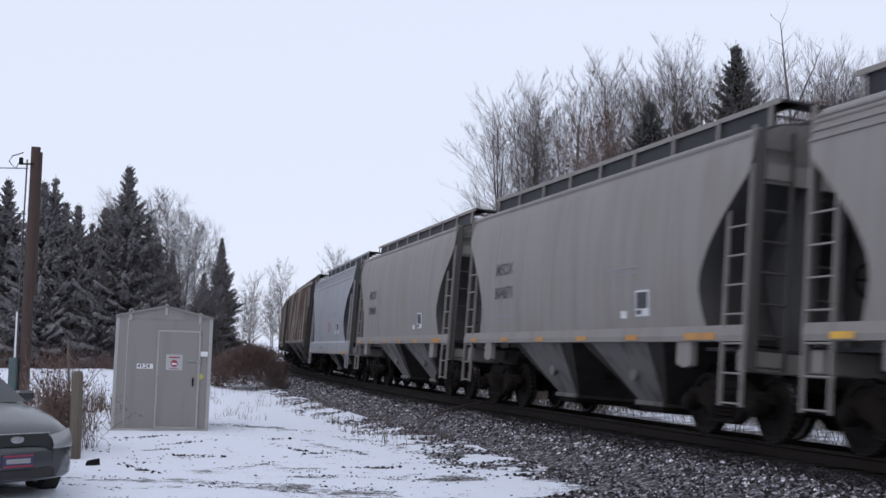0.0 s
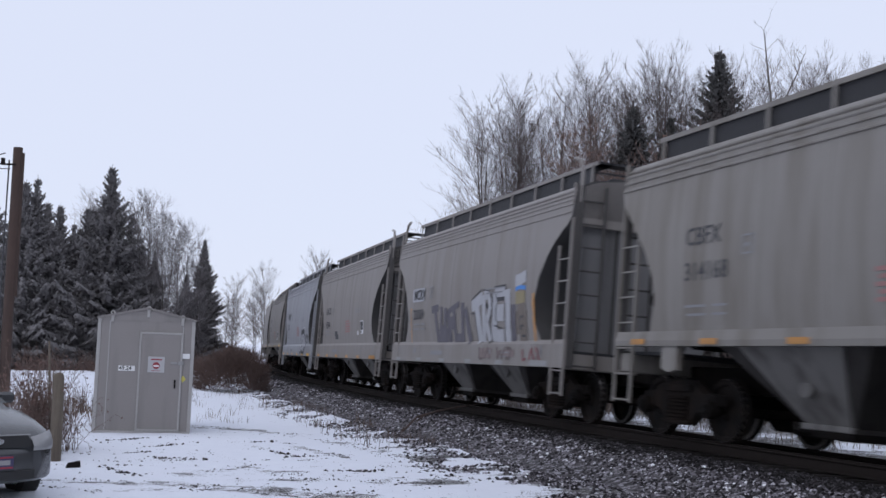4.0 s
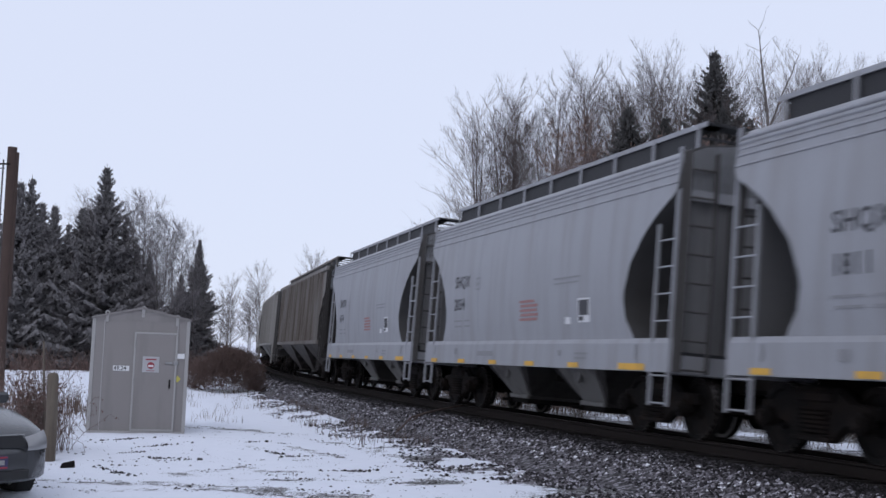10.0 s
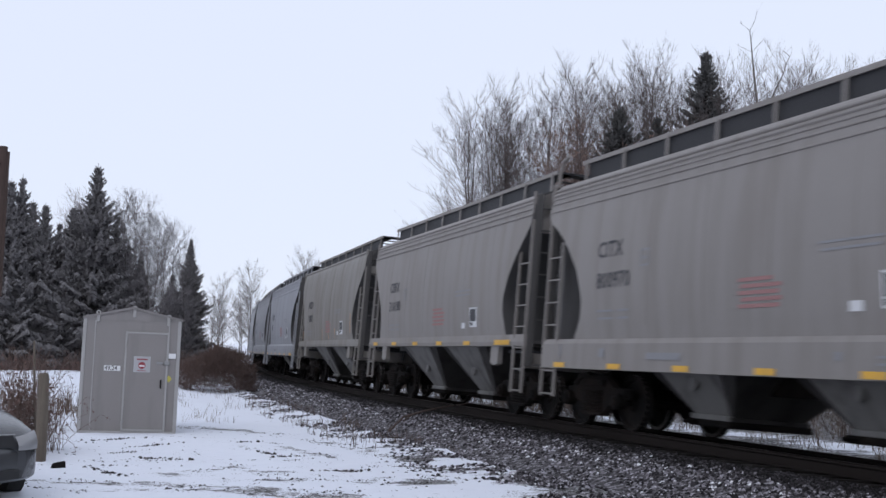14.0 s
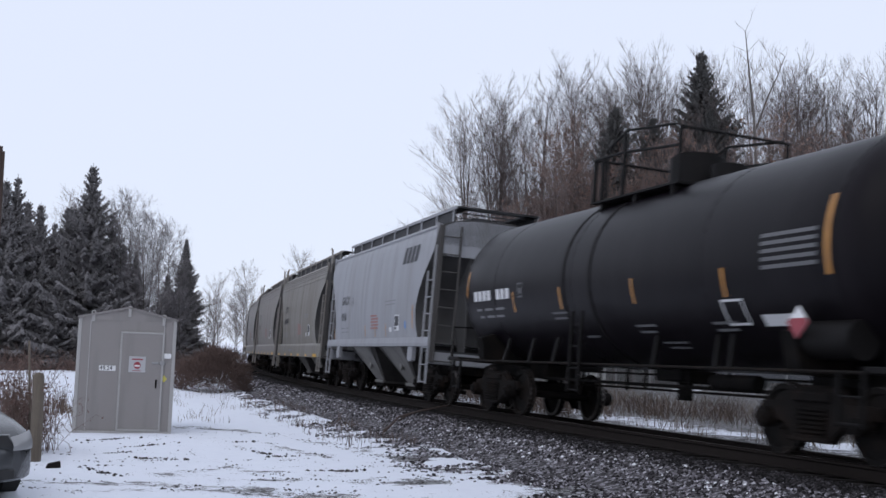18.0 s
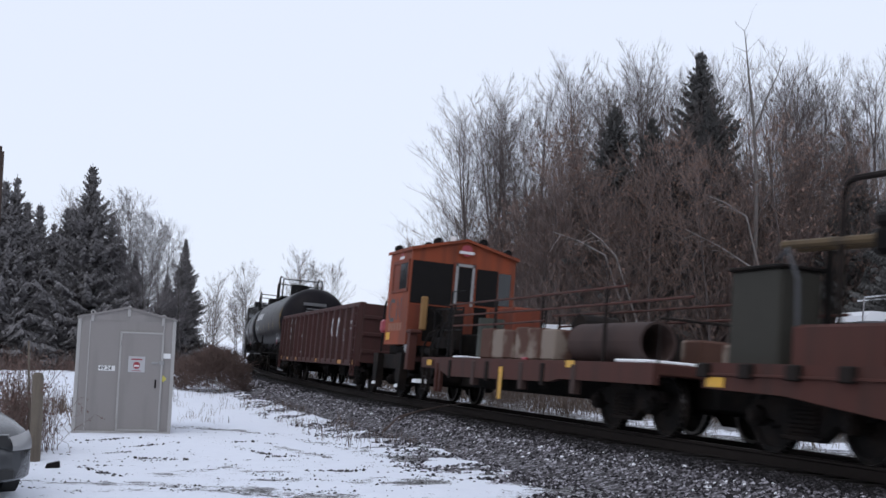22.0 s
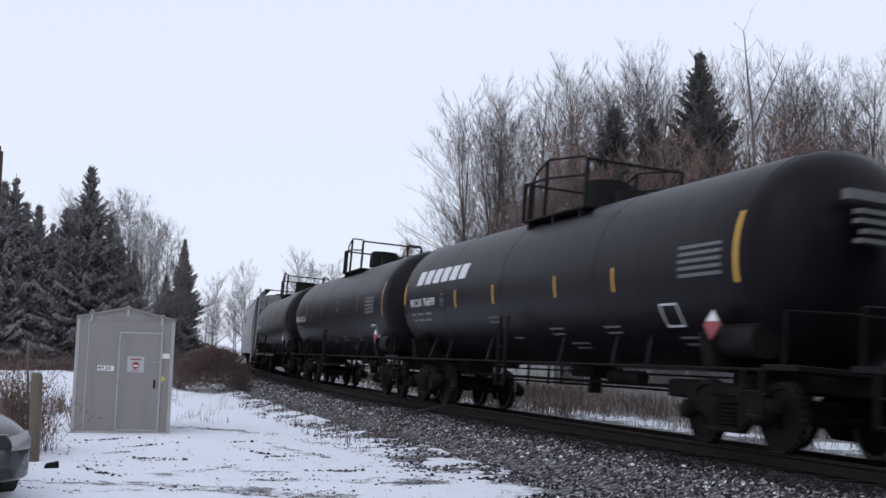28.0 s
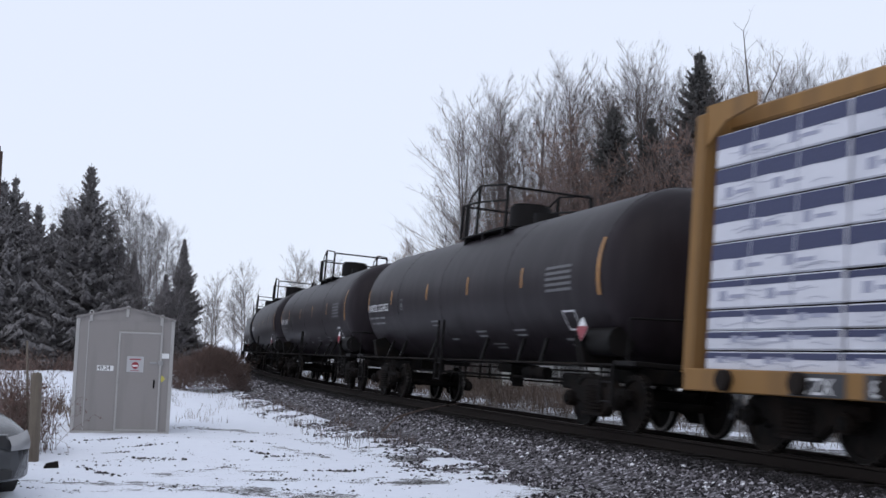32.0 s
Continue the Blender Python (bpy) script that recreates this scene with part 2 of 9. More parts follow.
def grains(name, ramp, cells=0.0, bump=0.4):
    """Loose stones: a tone for each piece, or for each cell of a fine pattern where the bed lies under them."""
    m = bpy.data.materials.new(name)
    m.use_nodes = True
    n, l = m.node_tree.nodes, m.node_tree.links
    p = n["Principled BSDF"]
    p.inputs["Roughness"].default_value, p.inputs["Specular IOR Level"].default_value = 0.9, 0.2
    r = n.new("ShaderNodeValToRGB")
    r.color_ramp.interpolation = "CONSTANT" if not cells else "LINEAR"
    while len(r.color_ramp.elements) < len(ramp):
        r.color_ramp.elements.new(0.5)
    for e, (pos, col) in zip(r.color_ramp.elements, ramp):
        e.position, e.color = pos, (min(0.8, col[0] * 1.02), min(0.8, col[1] * 0.985), min(0.8, col[2] * 1.04), 1)
    co = n.new("ShaderNodeTexCoord")
    fine = n.new("ShaderNodeTexNoise")
    fine.inputs["Scale"].default_value, fine.inputs["Detail"].default_value = 40, 4
    l.new(co.outputs["Object"], fine.inputs["Vector"])
    b = n.new("ShaderNodeBump")
    b.inputs["Strength"].default_value, b.inputs["Distance"].default_value = bump, 0.02
    if cells:
        v = n.new("ShaderNodeTexVoronoi")
        v.inputs["Scale"].default_value = cells
        l.new(co.outputs["Object"], v.inputs["Vector"])
        s = n.new("ShaderNodeSeparateColor")
        l.new(v.outputs["Color"], s.inputs[0])
        l.new(s.outputs[0], r.inputs[0])
        l.new(v.outputs["Distance"], b.inputs["Height"])
    else:
        g = n.new("ShaderNodeNewGeometry")
        l.new(g.outputs["Random Per Island"], r.inputs[0])
        l.new(fine.outputs[0], b.inputs["Height"])
    mx = n.new("ShaderNodeMixRGB")
    mx.blend_type, mx.inputs["Fac"].default_value = "MULTIPLY", 0.6
    l.new(r.outputs[0], mx.inputs["Color1"])
    l.new(fine.outputs[0], mx.inputs["Color2"])
    l.new(mx.outputs[0], p.inputs["Base Color"])
    l.new(b.outputs[0], p.inputs["Normal"])
    return m


M["stone"] = grains("grey_ballast_stone", ((0, (0.022, 0.020, 0.021)), (0.30, (0.060, 0.056, 0.058)), (0.50, (0.13, 0.124, 0.128)), (0.68, (0.24, 0.232, 0.24)), (0.83, (0.42, 0.415, 0.43)), (0.94, (0.68, 0.68, 0.70))))
# Trackside stones: brake dust and the train's shade in one dark tone.
M["stone_sooty_shaded"] = grains("sooty_shaded_ballast_stone", ((0, (0.010, 0.009, 0.009)), (0.35, (0.022, 0.020, 0.020)), (0.65, (0.045, 0.042, 0.043)), (0.88, (0.10, 0.097, 0.10))))
M["ballast"] = grains("crushed_ballast", ((0, (0.035, 0.034, 0.034)), (0.4, (0.085, 0.082, 0.082)), (0.7, (0.17, 0.166, 0.168)), (0.85, (0.31, 0.306, 0.31)), (1.0, (0.5, 0.5, 0.52))), 19.0, 0.8)
M["clod"] = grains("dark_frozen_gravel", ((0, (0.03, 0.027, 0.024)), (0.4, (0.055, 0.05, 0.045)), (0.75, (0.11, 0.10, 0.092)), (0.93, (0.25, 0.24, 0.235))))
M["snow_cap"] = make("packed_snow", (0.80, 0.81, 0.84), 0.7, 0, 0.05, 4, 30, 0.1)
M["chain"] = make("galvanised_wire", (0.30, 0.30, 0.30), 0.6, 0.5, 0.15, 6, 60, 0.0)
M["car_grey"] = make("grey_green_car_paint", (0.048, 0.050, 0.054), 0.24, 0.0, 0.06, 2, 60, 0.0, (0.085, 0.083, 0.08), 0.4, spec=0.6)
M["car_black"] = make("black_plastic_trim", (0.016, 0.016, 0.017), 0.6, 0, 0.2, 8, 60, 0.1)
M["rubber"] = make("dark_tyre_rubber", (0.018, 0.018, 0.018), 0.9, 0, 0.25, 8, 60, 0.3)
M["chrome"] = make("chrome_trim", (0.6, 0.6, 0.6), 0.2, 1.0, 0.05, 8, 60, 0.0)
M["lens"] = make("clear_headlamp_lens", (0.26, 0.26, 0.265), 0.18, 0.0, 0.08, 9, 60, 0.0)
M["plate_mix"] = make("number_plate_enamel", (0.035, 0.035, 0.09), 0.5, 0, 0.2, 8, 60, 0.0)
M["siding"] = make("pale_vinyl_siding", (0.46, 0.46, 0.45), 0.7, 0, 0.08, 3, 40, 0.05)
M["gel"] = make("white_gelcoat", (0.52, 0.52, 0.50), 0.35, 0, 0.06, 3, 40, 0.0)
M["hose"] = make("grey_rubber_hose", (0.06, 0.06, 0.065), 0.8, 0, 0.2, 6, 40, 0.1)


def glass(name, tint, rough=0.08):
    m = bpy.data.materials.new(name)
    m.use_nodes = True
    p = m.node_tree.nodes["Principled BSDF"]
    p.inputs["Base Color"].default_value = (*tint, 1)
    p.inputs["Roughness"].default_value = rough
    p.inputs["Transmission Weight"].default_value = 0.25
    return m


M["pane"] = glass("dusty_dark_glass", (0.03, 0.033, 0.036))


def ground_material():
    """Snow with bare gravel showing through, wheel ruts and stains."""
    m = bpy.data.materials.new("thin_snow_over_gravel")
    m.use_nodes = True
    n, l = m.node_tree.nodes, m.node_tree.links
    p = n["Principled BSDF"]
    p.inputs["Roughness"].default_value = 0.85
    p.inputs["Specular IOR Level"].default_value = 0.25
    co = n.new("ShaderNodeTexCoord")
    at = n.new("ShaderNodeAttribute")
    at.attribute_name = "bare"
    sep = n.new("ShaderNodeSeparateColor")
    l.new(at.outputs["Color"], sep.inputs[0])

    def noise_at(sc, detail=6, rough=0.6, vec=None):
        t = n.new("ShaderNodeTexNoise")
        t.inputs["Scale"].default_value, t.inputs["Detail"].default_value, t.inputs["Roughness"].default_value = sc, detail, rough
        l.new(vec or co.outputs["Object"], t.inputs["Vector"])
        return t

    wide = n.new("ShaderNodeMapping")
    wide.inputs["Scale"].default_value = (0.7, 1.9, 1.0)
    l.new(co.outputs["Object"], wide.inputs["Vector"])
    patches, grit, clumps = noise_at(1.3, 8, 0.7, wide.outputs[0]), noise_at(38, 5, 0.75), noise_at(3.4, 9, 0.78)

    def weigh(tex, gain, base):
        """base + gain * (noise - 0.5)"""
        t = n.new("ShaderNodeMath")
        t.operation = "MULTIPLY_ADD"
        l.new(tex.outputs[0], t.inputs[0])
        t.inputs[1].default_value = gain
        if hasattr(base, "name"):
            l.new(base, t.inputs[2])
        else:
            t.inputs[2].default_value = base
        return t.outputs[0]
    lift = n.new("ShaderNodeMath")
    lift.operation = "ADD"
    l.new(sep.outputs[0], lift.inputs[0])
    lift.inputs[1].default_value = -0.5 * (1.3 + 2.0 + 1.5)
    total = weigh(grit, 1.5, weigh(clumps, 2.0, weigh(patches, 1.3, lift.outputs[0])))
    r = n.new("ShaderNodeValToRGB")
    r.color_ramp.elements[0].position, r.color_ramp.elements[1].position = 0.46, 0.55
    l.new(total, r.inputs[0])
    cells = n.new("ShaderNodeTexVoronoi")
    cells.inputs["Scale"].default_value = 24
    l.new(co.outputs["Object"], cells.inputs["Vector"])
    tone = n.new("ShaderNodeSeparateColor")
    l.new(cells.outputs["Color"], tone.inputs[0])
    soil = n.new("ShaderNodeValToRGB")
    while len(soil.color_ramp.elements) < 4:
        soil.color_ramp.elements.new(0.5)
    for e, (at_, c) in zip(soil.color_ramp.elements, ((0, (0.035, 0.033, 0.033)), (0.5, (0.10, 0.096, 0.096)), (0.8, (0.22, 0.216, 0.22)), (1.0, (0.50, 0.505, 0.52)))):
        e.position, e.color = at_, (*c, 1)
    l.new(tone.outputs[0], soil.inputs[0])
    snow = n.new("ShaderNodeMixRGB")
    snow.inputs["Color1"].default_value = (0.69, 0.715, 0.79, 1)
    snow.inputs["Color2"].default_value = (0.865, 0.89, 0.95, 1)
    l.new(clumps.outputs[0], snow.inputs["Fac"])
    mx = n.new("ShaderNodeMixRGB")
    l.new(r.outputs[0], mx.inputs["Fac"])
    l.new(snow.outputs[0], mx.inputs["Color1"])
    l.new(soil.outputs[0], mx.inputs["Color2"])
    l.new(mx.outputs[0], p.inputs["Base Color"])
    b = n.new("ShaderNodeBump")
    b.inputs["Strength"].default_value, b.inputs["Distance"].default_value = 0.6, 0.05
    l.new(clumps.outputs[0], b.inputs["Height"])
    b2 = n.new("ShaderNodeBump")
    b2.inputs["Strength"].default_value, b2.inputs["Distance"].default_value = 0.5, 0.02
    l.new(grit.outputs[0], b2.inputs["Height"])
    l.new(b.outputs[0], b2.inputs["Normal"])
    l.new(b2.outputs[0], p.inputs["Normal"])
    return m


M["ground"] = ground_material()


# ---- mesh helpers ----
class Shape:
    """Vertices and faces gathered from boxes, tubes, sheets and blades, for one mesh."""

    def __init__(self):
        self.v, self.f = [], []

    def add(self, verts, faces):
        o = len(self.v)
        self.v += [tuple(p) for p in verts]
        self.f += [tuple(i + o for i in f) for f in faces]
        return self

    def box(self, x0, x1, y0, y1, z0, z1, bevel=0.0):
        c = min(bevel, abs(x1 - x0) / 3, abs(y1 - y0) / 3, abs(z1 - z0) / 3)
        if c <= 0:
            v = [(x, y, z) for z in (z0, z1) for x, y in ((x0, y0), (x1, y0), (x1, y1), (x0, y1))]
            return self.add(v, [(3, 2, 1, 0), (4, 5, 6, 7), (0, 1, 5, 4), (1, 2, 6, 5), (2, 3, 7, 6), (3, 0, 4, 7)])
        ring = [(x0 + c, y0), (x1 - c, y0), (x1, y0 + c), (x1, y1 - c), (x1 - c, y1), (x0 + c, y1), (x0, y1 - c), (x0, y0 + c)]
        inn = [(min(max(x, x0 + c), x1 - c), min(max(y, y0 + c), y1 - c)) for x, y in ring]
        v = [(x, y, z0) for x, y in inn] + [(x, y, z0 + c) for x, y in ring] + [(x, y, z1 - c) for x, y in ring] + [(x, y, z1) for x, y in inn]
        f = [tuple(range(7, -1, -1)), tuple(range(24, 32))]
        for k in range(3):
            f += [(8 * k + i, 8 * k + (i + 1) % 8, 8 * k + 8 + (i + 1) % 8, 8 * k + 8 + i) for i in range(8)]
        return self.add(v, f)

    def tube(self, pts, radii, n=6, closed=True):
        pts = [Vector(p) for p in pts]
        if not isinstance(radii, (list, tuple)):
            radii = [radii] * len(pts)
        v, f = [], []
        up = Vector((0.31, 0.17, 0.93))
        for i, p in enumerate(pts):
            d = pts[min(i + 1, len(pts) - 1)] - pts[max(i - 1, 0)]
            if d.length < 1e-9:
                d = Vector((0, 0, 1))
            d.normalize()
            a = d.cross(up)
            if a.length < 0.05:
                a = d.cross(Vector((1, 0, 0)))
            a.normalize()
            b = d.cross(a)
            for k in range(n):
                w = 2 * math.pi * k / n
                v.append(p + (a * math.cos(w) + b * math.sin(w)) * radii[i])
        for i in range(len(pts) - 1):
            f += [(i * n + k, i * n + (k + 1) % n, i * n + n + (k + 1) % n, i * n + n + k) for k in range(n)]
        if closed and n > 2:
            f += [tuple(range(n - 1, -1, -1)), tuple(len(v) - n + k for k in range(n))]
        return self.add(v, f)

    def ribbon(self, pts, radii, turn):
        """A thin twig as one flat strip, turned by an angle round the upright."""
        a = Vector((math.cos(turn), math.sin(turn), 0.25))
        v = []
        for p, r in zip(pts, radii):
            v += [p - a * r, p + a * r]
        return self.add(v, [(2 * i, 2 * i + 1, 2 * i + 3, 2 * i + 2) for i in range(len(pts) - 1)])

    def disc(self, c, axis, r, w, n=20, hole=0.0):
        """A round plate of radius r and thickness w round the axis 'x', 'y' or 'z', centred on c."""
        v, f = [], []

        def put(a, b, h):
            q = {"x": (h, a, b), "y": (a, h, b), "z": (a, b, h)}[axis]
            v.append((c[0] + q[0], c[1] + q[1], c[2] + q[2]))
        rings = [(r, -w / 2), (r, w / 2)] + ([(hole, w / 2), (hole, -w / 2)] if hole else [])
        for rr, h in rings:
            for k in range(n):
                a = 2 * math.pi * k / n
                put(rr * math.cos(a), rr * math.sin(a), h)
        m = len(rings)
        for i in range(m if hole else 1):
            j = (i + 1) % m
            f += [(i * n + k, i * n + (k + 1) % n, j * n + (k + 1) % n, j * n + k) for k in range(n)]
        if not hole:
            f += [tuple(range(n - 1, -1, -1)), tuple(range(n, 2 * n))]
        return self.add(v, f)

    def plate(self, outline, axis, a, b):
        """An outline of (u, w) pairs drawn out from a to b along the axis: x: (y, z), y: (x, z), z: (x, y)."""
        n = len(outline)
        q = {"x": lambda u, w, h: (h, u, w), "y": lambda u, w, h: (u, h, w), "z": lambda u, w, h: (u, w, h)}[axis]
        v = [q(u, w, a) for u, w in outline] + [q(u, w, b) for u, w in outline]
        f = [tuple(range(n - 1, -1, -1)), tuple(range(n, 2 * n))] + [(k, (k + 1) % n, n + (k + 1) % n, n + k) for k in range(n)]
        return self.add(v, f)

    def grid(self, rows):
        """Rows of points, all of one length, joined into a sheet."""
        n = len(rows[0])
        v = [p for r in rows for p in r]
        f = [(i * n + k, i * n + k + 1, i * n + n + k + 1, i * n + n + k) for i in range(len(rows) - 1) for k in range(n - 1)]
        return self.add(v, f)

    def moved(self, m):
        self.v = [tuple(m @ Vector(p)) for p in self.v]
        return self

    def mesh(self, name, smooth=False):
        me = bpy.data.meshes.new(name)
        me.from_pydata(self.v, [], self.f)
        me.validate()
        if smooth:
            me.shade_smooth()
            me.set_sharp_from_angle(angle=radians(38))
        me.update()
        return me


CACHE = {}


def part(name, shape, material, parent=None, label="", at=None, smooth=False, key=None, kind=""):
    """One mesh object under a thing or a part. With a key the mesh is built once and shared; shape may be a function."""
    if key and key in CACHE:
        me = CACHE[key]
    else:
        s = shape() if callable(shape) else shape
        if isinstance(s, Shape):
            me = s.mesh(name, smooth)
        else:
            me = s
        me.materials.append(material)
        if key:
            CACHE[key] = me
    ob = new(name, me)
    if me.materials[0] != material:
        ob.material_slots[0].link = "OBJECT"
        ob.material_slots[0].material = material
    if parent is not None:
        ob.parent = parent
    if at is not None:
        ob.matrix_basis = at
    if label or kind:
        tagged(ob, label, kind=kind)
    return ob


def thing(name, label, category, group="", at=None, kind=""):
    ob = new(name)
    ob.empty_display_size = 0.3
    if at is not None:
        ob.matrix_basis = at
    return tagged(ob, label, category, group, kind)


def lettering(text, size):
    """A flat mesh of the text in the x-z plane, its lower left corner at the origin; width scaled by the font."""
    cu = bpy.data.curves.new("words", "FONT")
    cu.body, cu.size, cu.resolution_u, cu.offset = text, size * 1.35, 2, size * 0.018
    ob = bpy.data.objects.new("words", cu)
    me = bpy.data.meshes.new_from_object(ob)
    bpy.data.objects.remove(ob)
    for v in me.vertices:
        v.co = (v.co.x, 0, v.co.y)
    return me


# ---- the plan of the line ----
def lay_track():
    s = np.arange(-520, 600.01, 0.5)
    k = 0.0027292 - 1.384e-5 * np.clip(s, -30, 130)
    k = np.where(s < -30, k * np.clip(1 + (s + 30) / 60, 0, 1), k)
    i0 = int(np.argmin(abs(s)))
    turn = np.cumsum(k) * 0.5
    h = 0.33496 - (turn - turn[i0])
    x, y = np.cumsum(-np.sin(h)) * 0.5, np.cumsum(np.cos(h)) * 0.5
    return s, x - x[i0] + 3.3002, y - y[i0] + 20.0, h


TS, TX, TY, TH = lay_track()
BANK = 0.07678


def on_track(s, lat=0.0, z=0.0):
    """The place at s metres along the line, lat to its left and z above the rails, on the banked track."""
    x, y, h = np.interp(s, TS, TX), np.interp(s, TS, TY), np.interp(s, TS, TH)
    a = lat * math.cos(BANK) - z * math.sin(BANK)
    return Vector((x - math.cos(h) * a, y - math.sin(h) * a, z * math.cos(BANK) + lat * math.sin(BANK)))


def beside(s, lat):
    """The level place at s along the line and lat to its left, as x, y."""
    x, y, h = np.interp(s, TS, TX), np.interp(s, TS, TY), np.interp(s, TS, TH)
    return float(x - math.cos(h) * lat), float(y - math.sin(h) * lat)


def car_pose(s, half):
    """The pose of a car whose centre is at s and whose trucks stand half in front of and behind it."""
    a, b = on_track(s + half), on_track(s - half)
    d = a - b
    return Matrix.Translation((a + b) / 2) @ Matrix.Rotation(math.atan2(d.y, d.x), 4, "Z") @ Matrix.Rotation(BANK, 4, "X")


# ---- ground, track bed, rails ----
def lateral(x, y):
    """How far a place lies to the left of the line, by the nearest stretch of it."""
    i = int(np.argmin((TX - x) ** 2 + (TY - y) ** 2))
    return float(-math.cos(TH[i]) * (x - TX[i]) - math.sin(TH[i]) * (y - TY[i])), float(TS[i])


def smooth(a, b, x):
    t = min(1.0, max(0.0, (x - a) / (b - a)))
    return t * t * (3 - 2 * t)


def ground_z(x, y, lat):
    z = -0.37
    z += 0.05 * noise.noise((x * 0.25, y * 0.25, 0.3)) + 0.03 * noise.noise((x * 0.9, y * 0.9, 1.3))
    z += 0.012 * noise.noise((x * 2.7, y * 2.7, 4.1))
    # a low drift before the shed, and the ditch beside the bed
    z += 0.05 * math.exp(-((y - 20.6) / 1.0) ** 2) * smooth(1.5, -1.5, x)
    z -= 0.09 * math.exp(-((lat - 4.6) / 1.1) ** 2) * smooth(14, 22, y)
    z -= 0.38 * smooth(3.3, 2.5, abs(lat))
    z += 0.5 * smooth(30, 52, y) * smooth(-9, -15, x)
    if lat < -6:
        z += 0.25 * smooth(-6, -14, lat)
    far = math.hypot(x, y)
    z += 6.0 * smooth(400, 1400, far)
    return z


RUTS = [(((-5.4, 23.9), (-4.3, 23.6), (-3.3, 23.1), (-2.5, 21.9), (-1.7, 20.3), (-1.2, 19.2), (-0.4, 18.3)), 0.22, 0.50),
        (((-3.0, 20.1), (-2.45, 19.3), (-2.0, 18.7), (-1.2, 18.0)), 0.16, 0.42),
        (((-1.6, 14.8), (-1.1, 14.55), (-0.5, 14.55), (0.2, 14.9)), 0.17, 0.52),
        (((-3.7, 15.5), (-3.2, 16.1), (-2.95, 16.7)), 0.22, 0.36),
        (((-2.9, 16.2), (-2.5, 15.7), (-2.2, 15.9)), 0.2, 0.34),
        (((-2.3, 14.6), (-1.8, 14.8)), 0.15, 0.40),
        (((-1.4, 16.2), (-0.9, 17.2), (0.1, 16.8)), 0.25, 0.33),
        (((-5.2, 14.2), (-3.8, 14.0), (-2.6, 13.7), (-1.2, 13.5)), 0.22, 0.36)]


def ruts(x, y):
    """How far wheels and feet have bared the ground before the shed."""
    best = 0.0
    for line, wide, depth in RUTS:
        for (ax, ay), (bx, by) in zip(line, line[1:]):
            ux, uy = bx - ax, by - ay
            t = min(1.0, max(0.0, ((x - ax) * ux + (y - ay) * uy) / (ux * ux + uy * uy)))
            d = math.hypot(x - ax - ux * t, (y - ay - uy * t) * 0.8)
            best = max(best, depth * math.exp(-(d / wide) ** 2))
    return best * 1.25


def axis_lines(spans):
    out = []
    for a, b, step in spans:
        out += list(np.arange(a, b - 1e-6, step))
    return out


def drifted(x, y):
    """Where thin snow has settled between the stones of the shoulder, 0 to 1."""
    return smooth(-0.10, 0.16, noise.noise((x * 1.1, y * 0.75, 12)) + 0.35 * noise.noise((x * 3.0, y * 2.2, 5)))


def build_ground():
    xs = axis_lines([(-2400, -400, 400), (-400, -80, 40), (-80, -24, 4), (-24, -9, 0.6), (-9, 8, 0.17), (8, 22, 0.7), (22, 80, 4), (80, 400, 40), (400, 2401, 400)])
    ys = axis_lines([(-2400, -400, 400), (-400, -40, 40), (-40, 8, 3), (8, 11, 0.5), (11, 27, 0.17), (27, 50, 0.5), (50, 120, 2.5), (120, 400, 20), (400, 2401, 400)])
    verts, bare = [], []
    for y in ys:
        for x in xs:
            lat, s = lateral(x, y) if -60 < x < 60 and -60 < y < 260 else (50.0, 0.0)
            verts.append((x, y, ground_z(x, y, lat)))
            b = 0.10 + 0.13 * noise.noise((x * 0.35, y * 0.5, 6))
            edge = 3.5 + 0.4 * noise.noise((s * 0.25, 0, 0)) - 0.9 * smooth(26, 60, y) + 1.0 * smooth(20, 13, y)
            b += 0.62 * smooth(edge + 1.3, edge - 0.6, abs(lat) + 0.6 * noise.noise((x * 0.6, y * 0.6, 9)))
            # the gravelled corner by the crossing
            b += 0.5 * smooth(14.9, 13.7, y - 0.75 * (x - 0.6) + 0.5 * noise.noise((x * 0.9, y * 0.9, 4))) * smooth(-0.6, 0.5, x) * smooth(4.5, 3.6, lat)
            b += 0.22 * smooth(19, 15.5, y) * smooth(-6, -3, x) * smooth(-0.3, 0.3, noise.noise((x * 0.5, y * 1.4, 11)))
            if 1.8 < lat < 7:
                b -= 0.55 * drifted(x, y) * smooth(2.3, 2.9, lat) * smooth(12.5, 15, y)
            if 11 < y < 26 and -7 < x < 2:
                b += ruts(x, y) * 0.85
            if lat < -3:
                b += 0.14 + 0.62 * smooth(-4.2, -5.6, lat)
            if x < -8 and 15 < y < 30:
                b += 0.05
            bare.append(b)
    n = len(xs)
    faces = [(j * n + i, j * n + i + 1, j * n + n + i + 1, j * n + n + i) for j in range(len(ys) - 1) for i in range(n - 1)]
    me = bpy.data.meshes.new("ground")
    me.from_pydata(verts, [], faces)
    layer = me.color_attributes.new("bare", "FLOAT_COLOR", "POINT")
    layer.data.foreach_set("color", np.array([(b, b, b, 1) for b in bare], dtype=np.float32).ravel())
    me.materials.append(M["ground"])
    me.shade_smooth()
    tagged(new("ground", me), "snow-covered ground with gravel and ruts showing through", "ground", kind="structure")


def strip(section, s0, s1, step, name, mat):
    """A section of (lat, z) pairs drawn along the line."""
    rows = [[on_track(s, lat, z) for lat, z in section] for s in np.arange(s0, s1 + 1e-6, step)]
    return Shape().grid(rows)


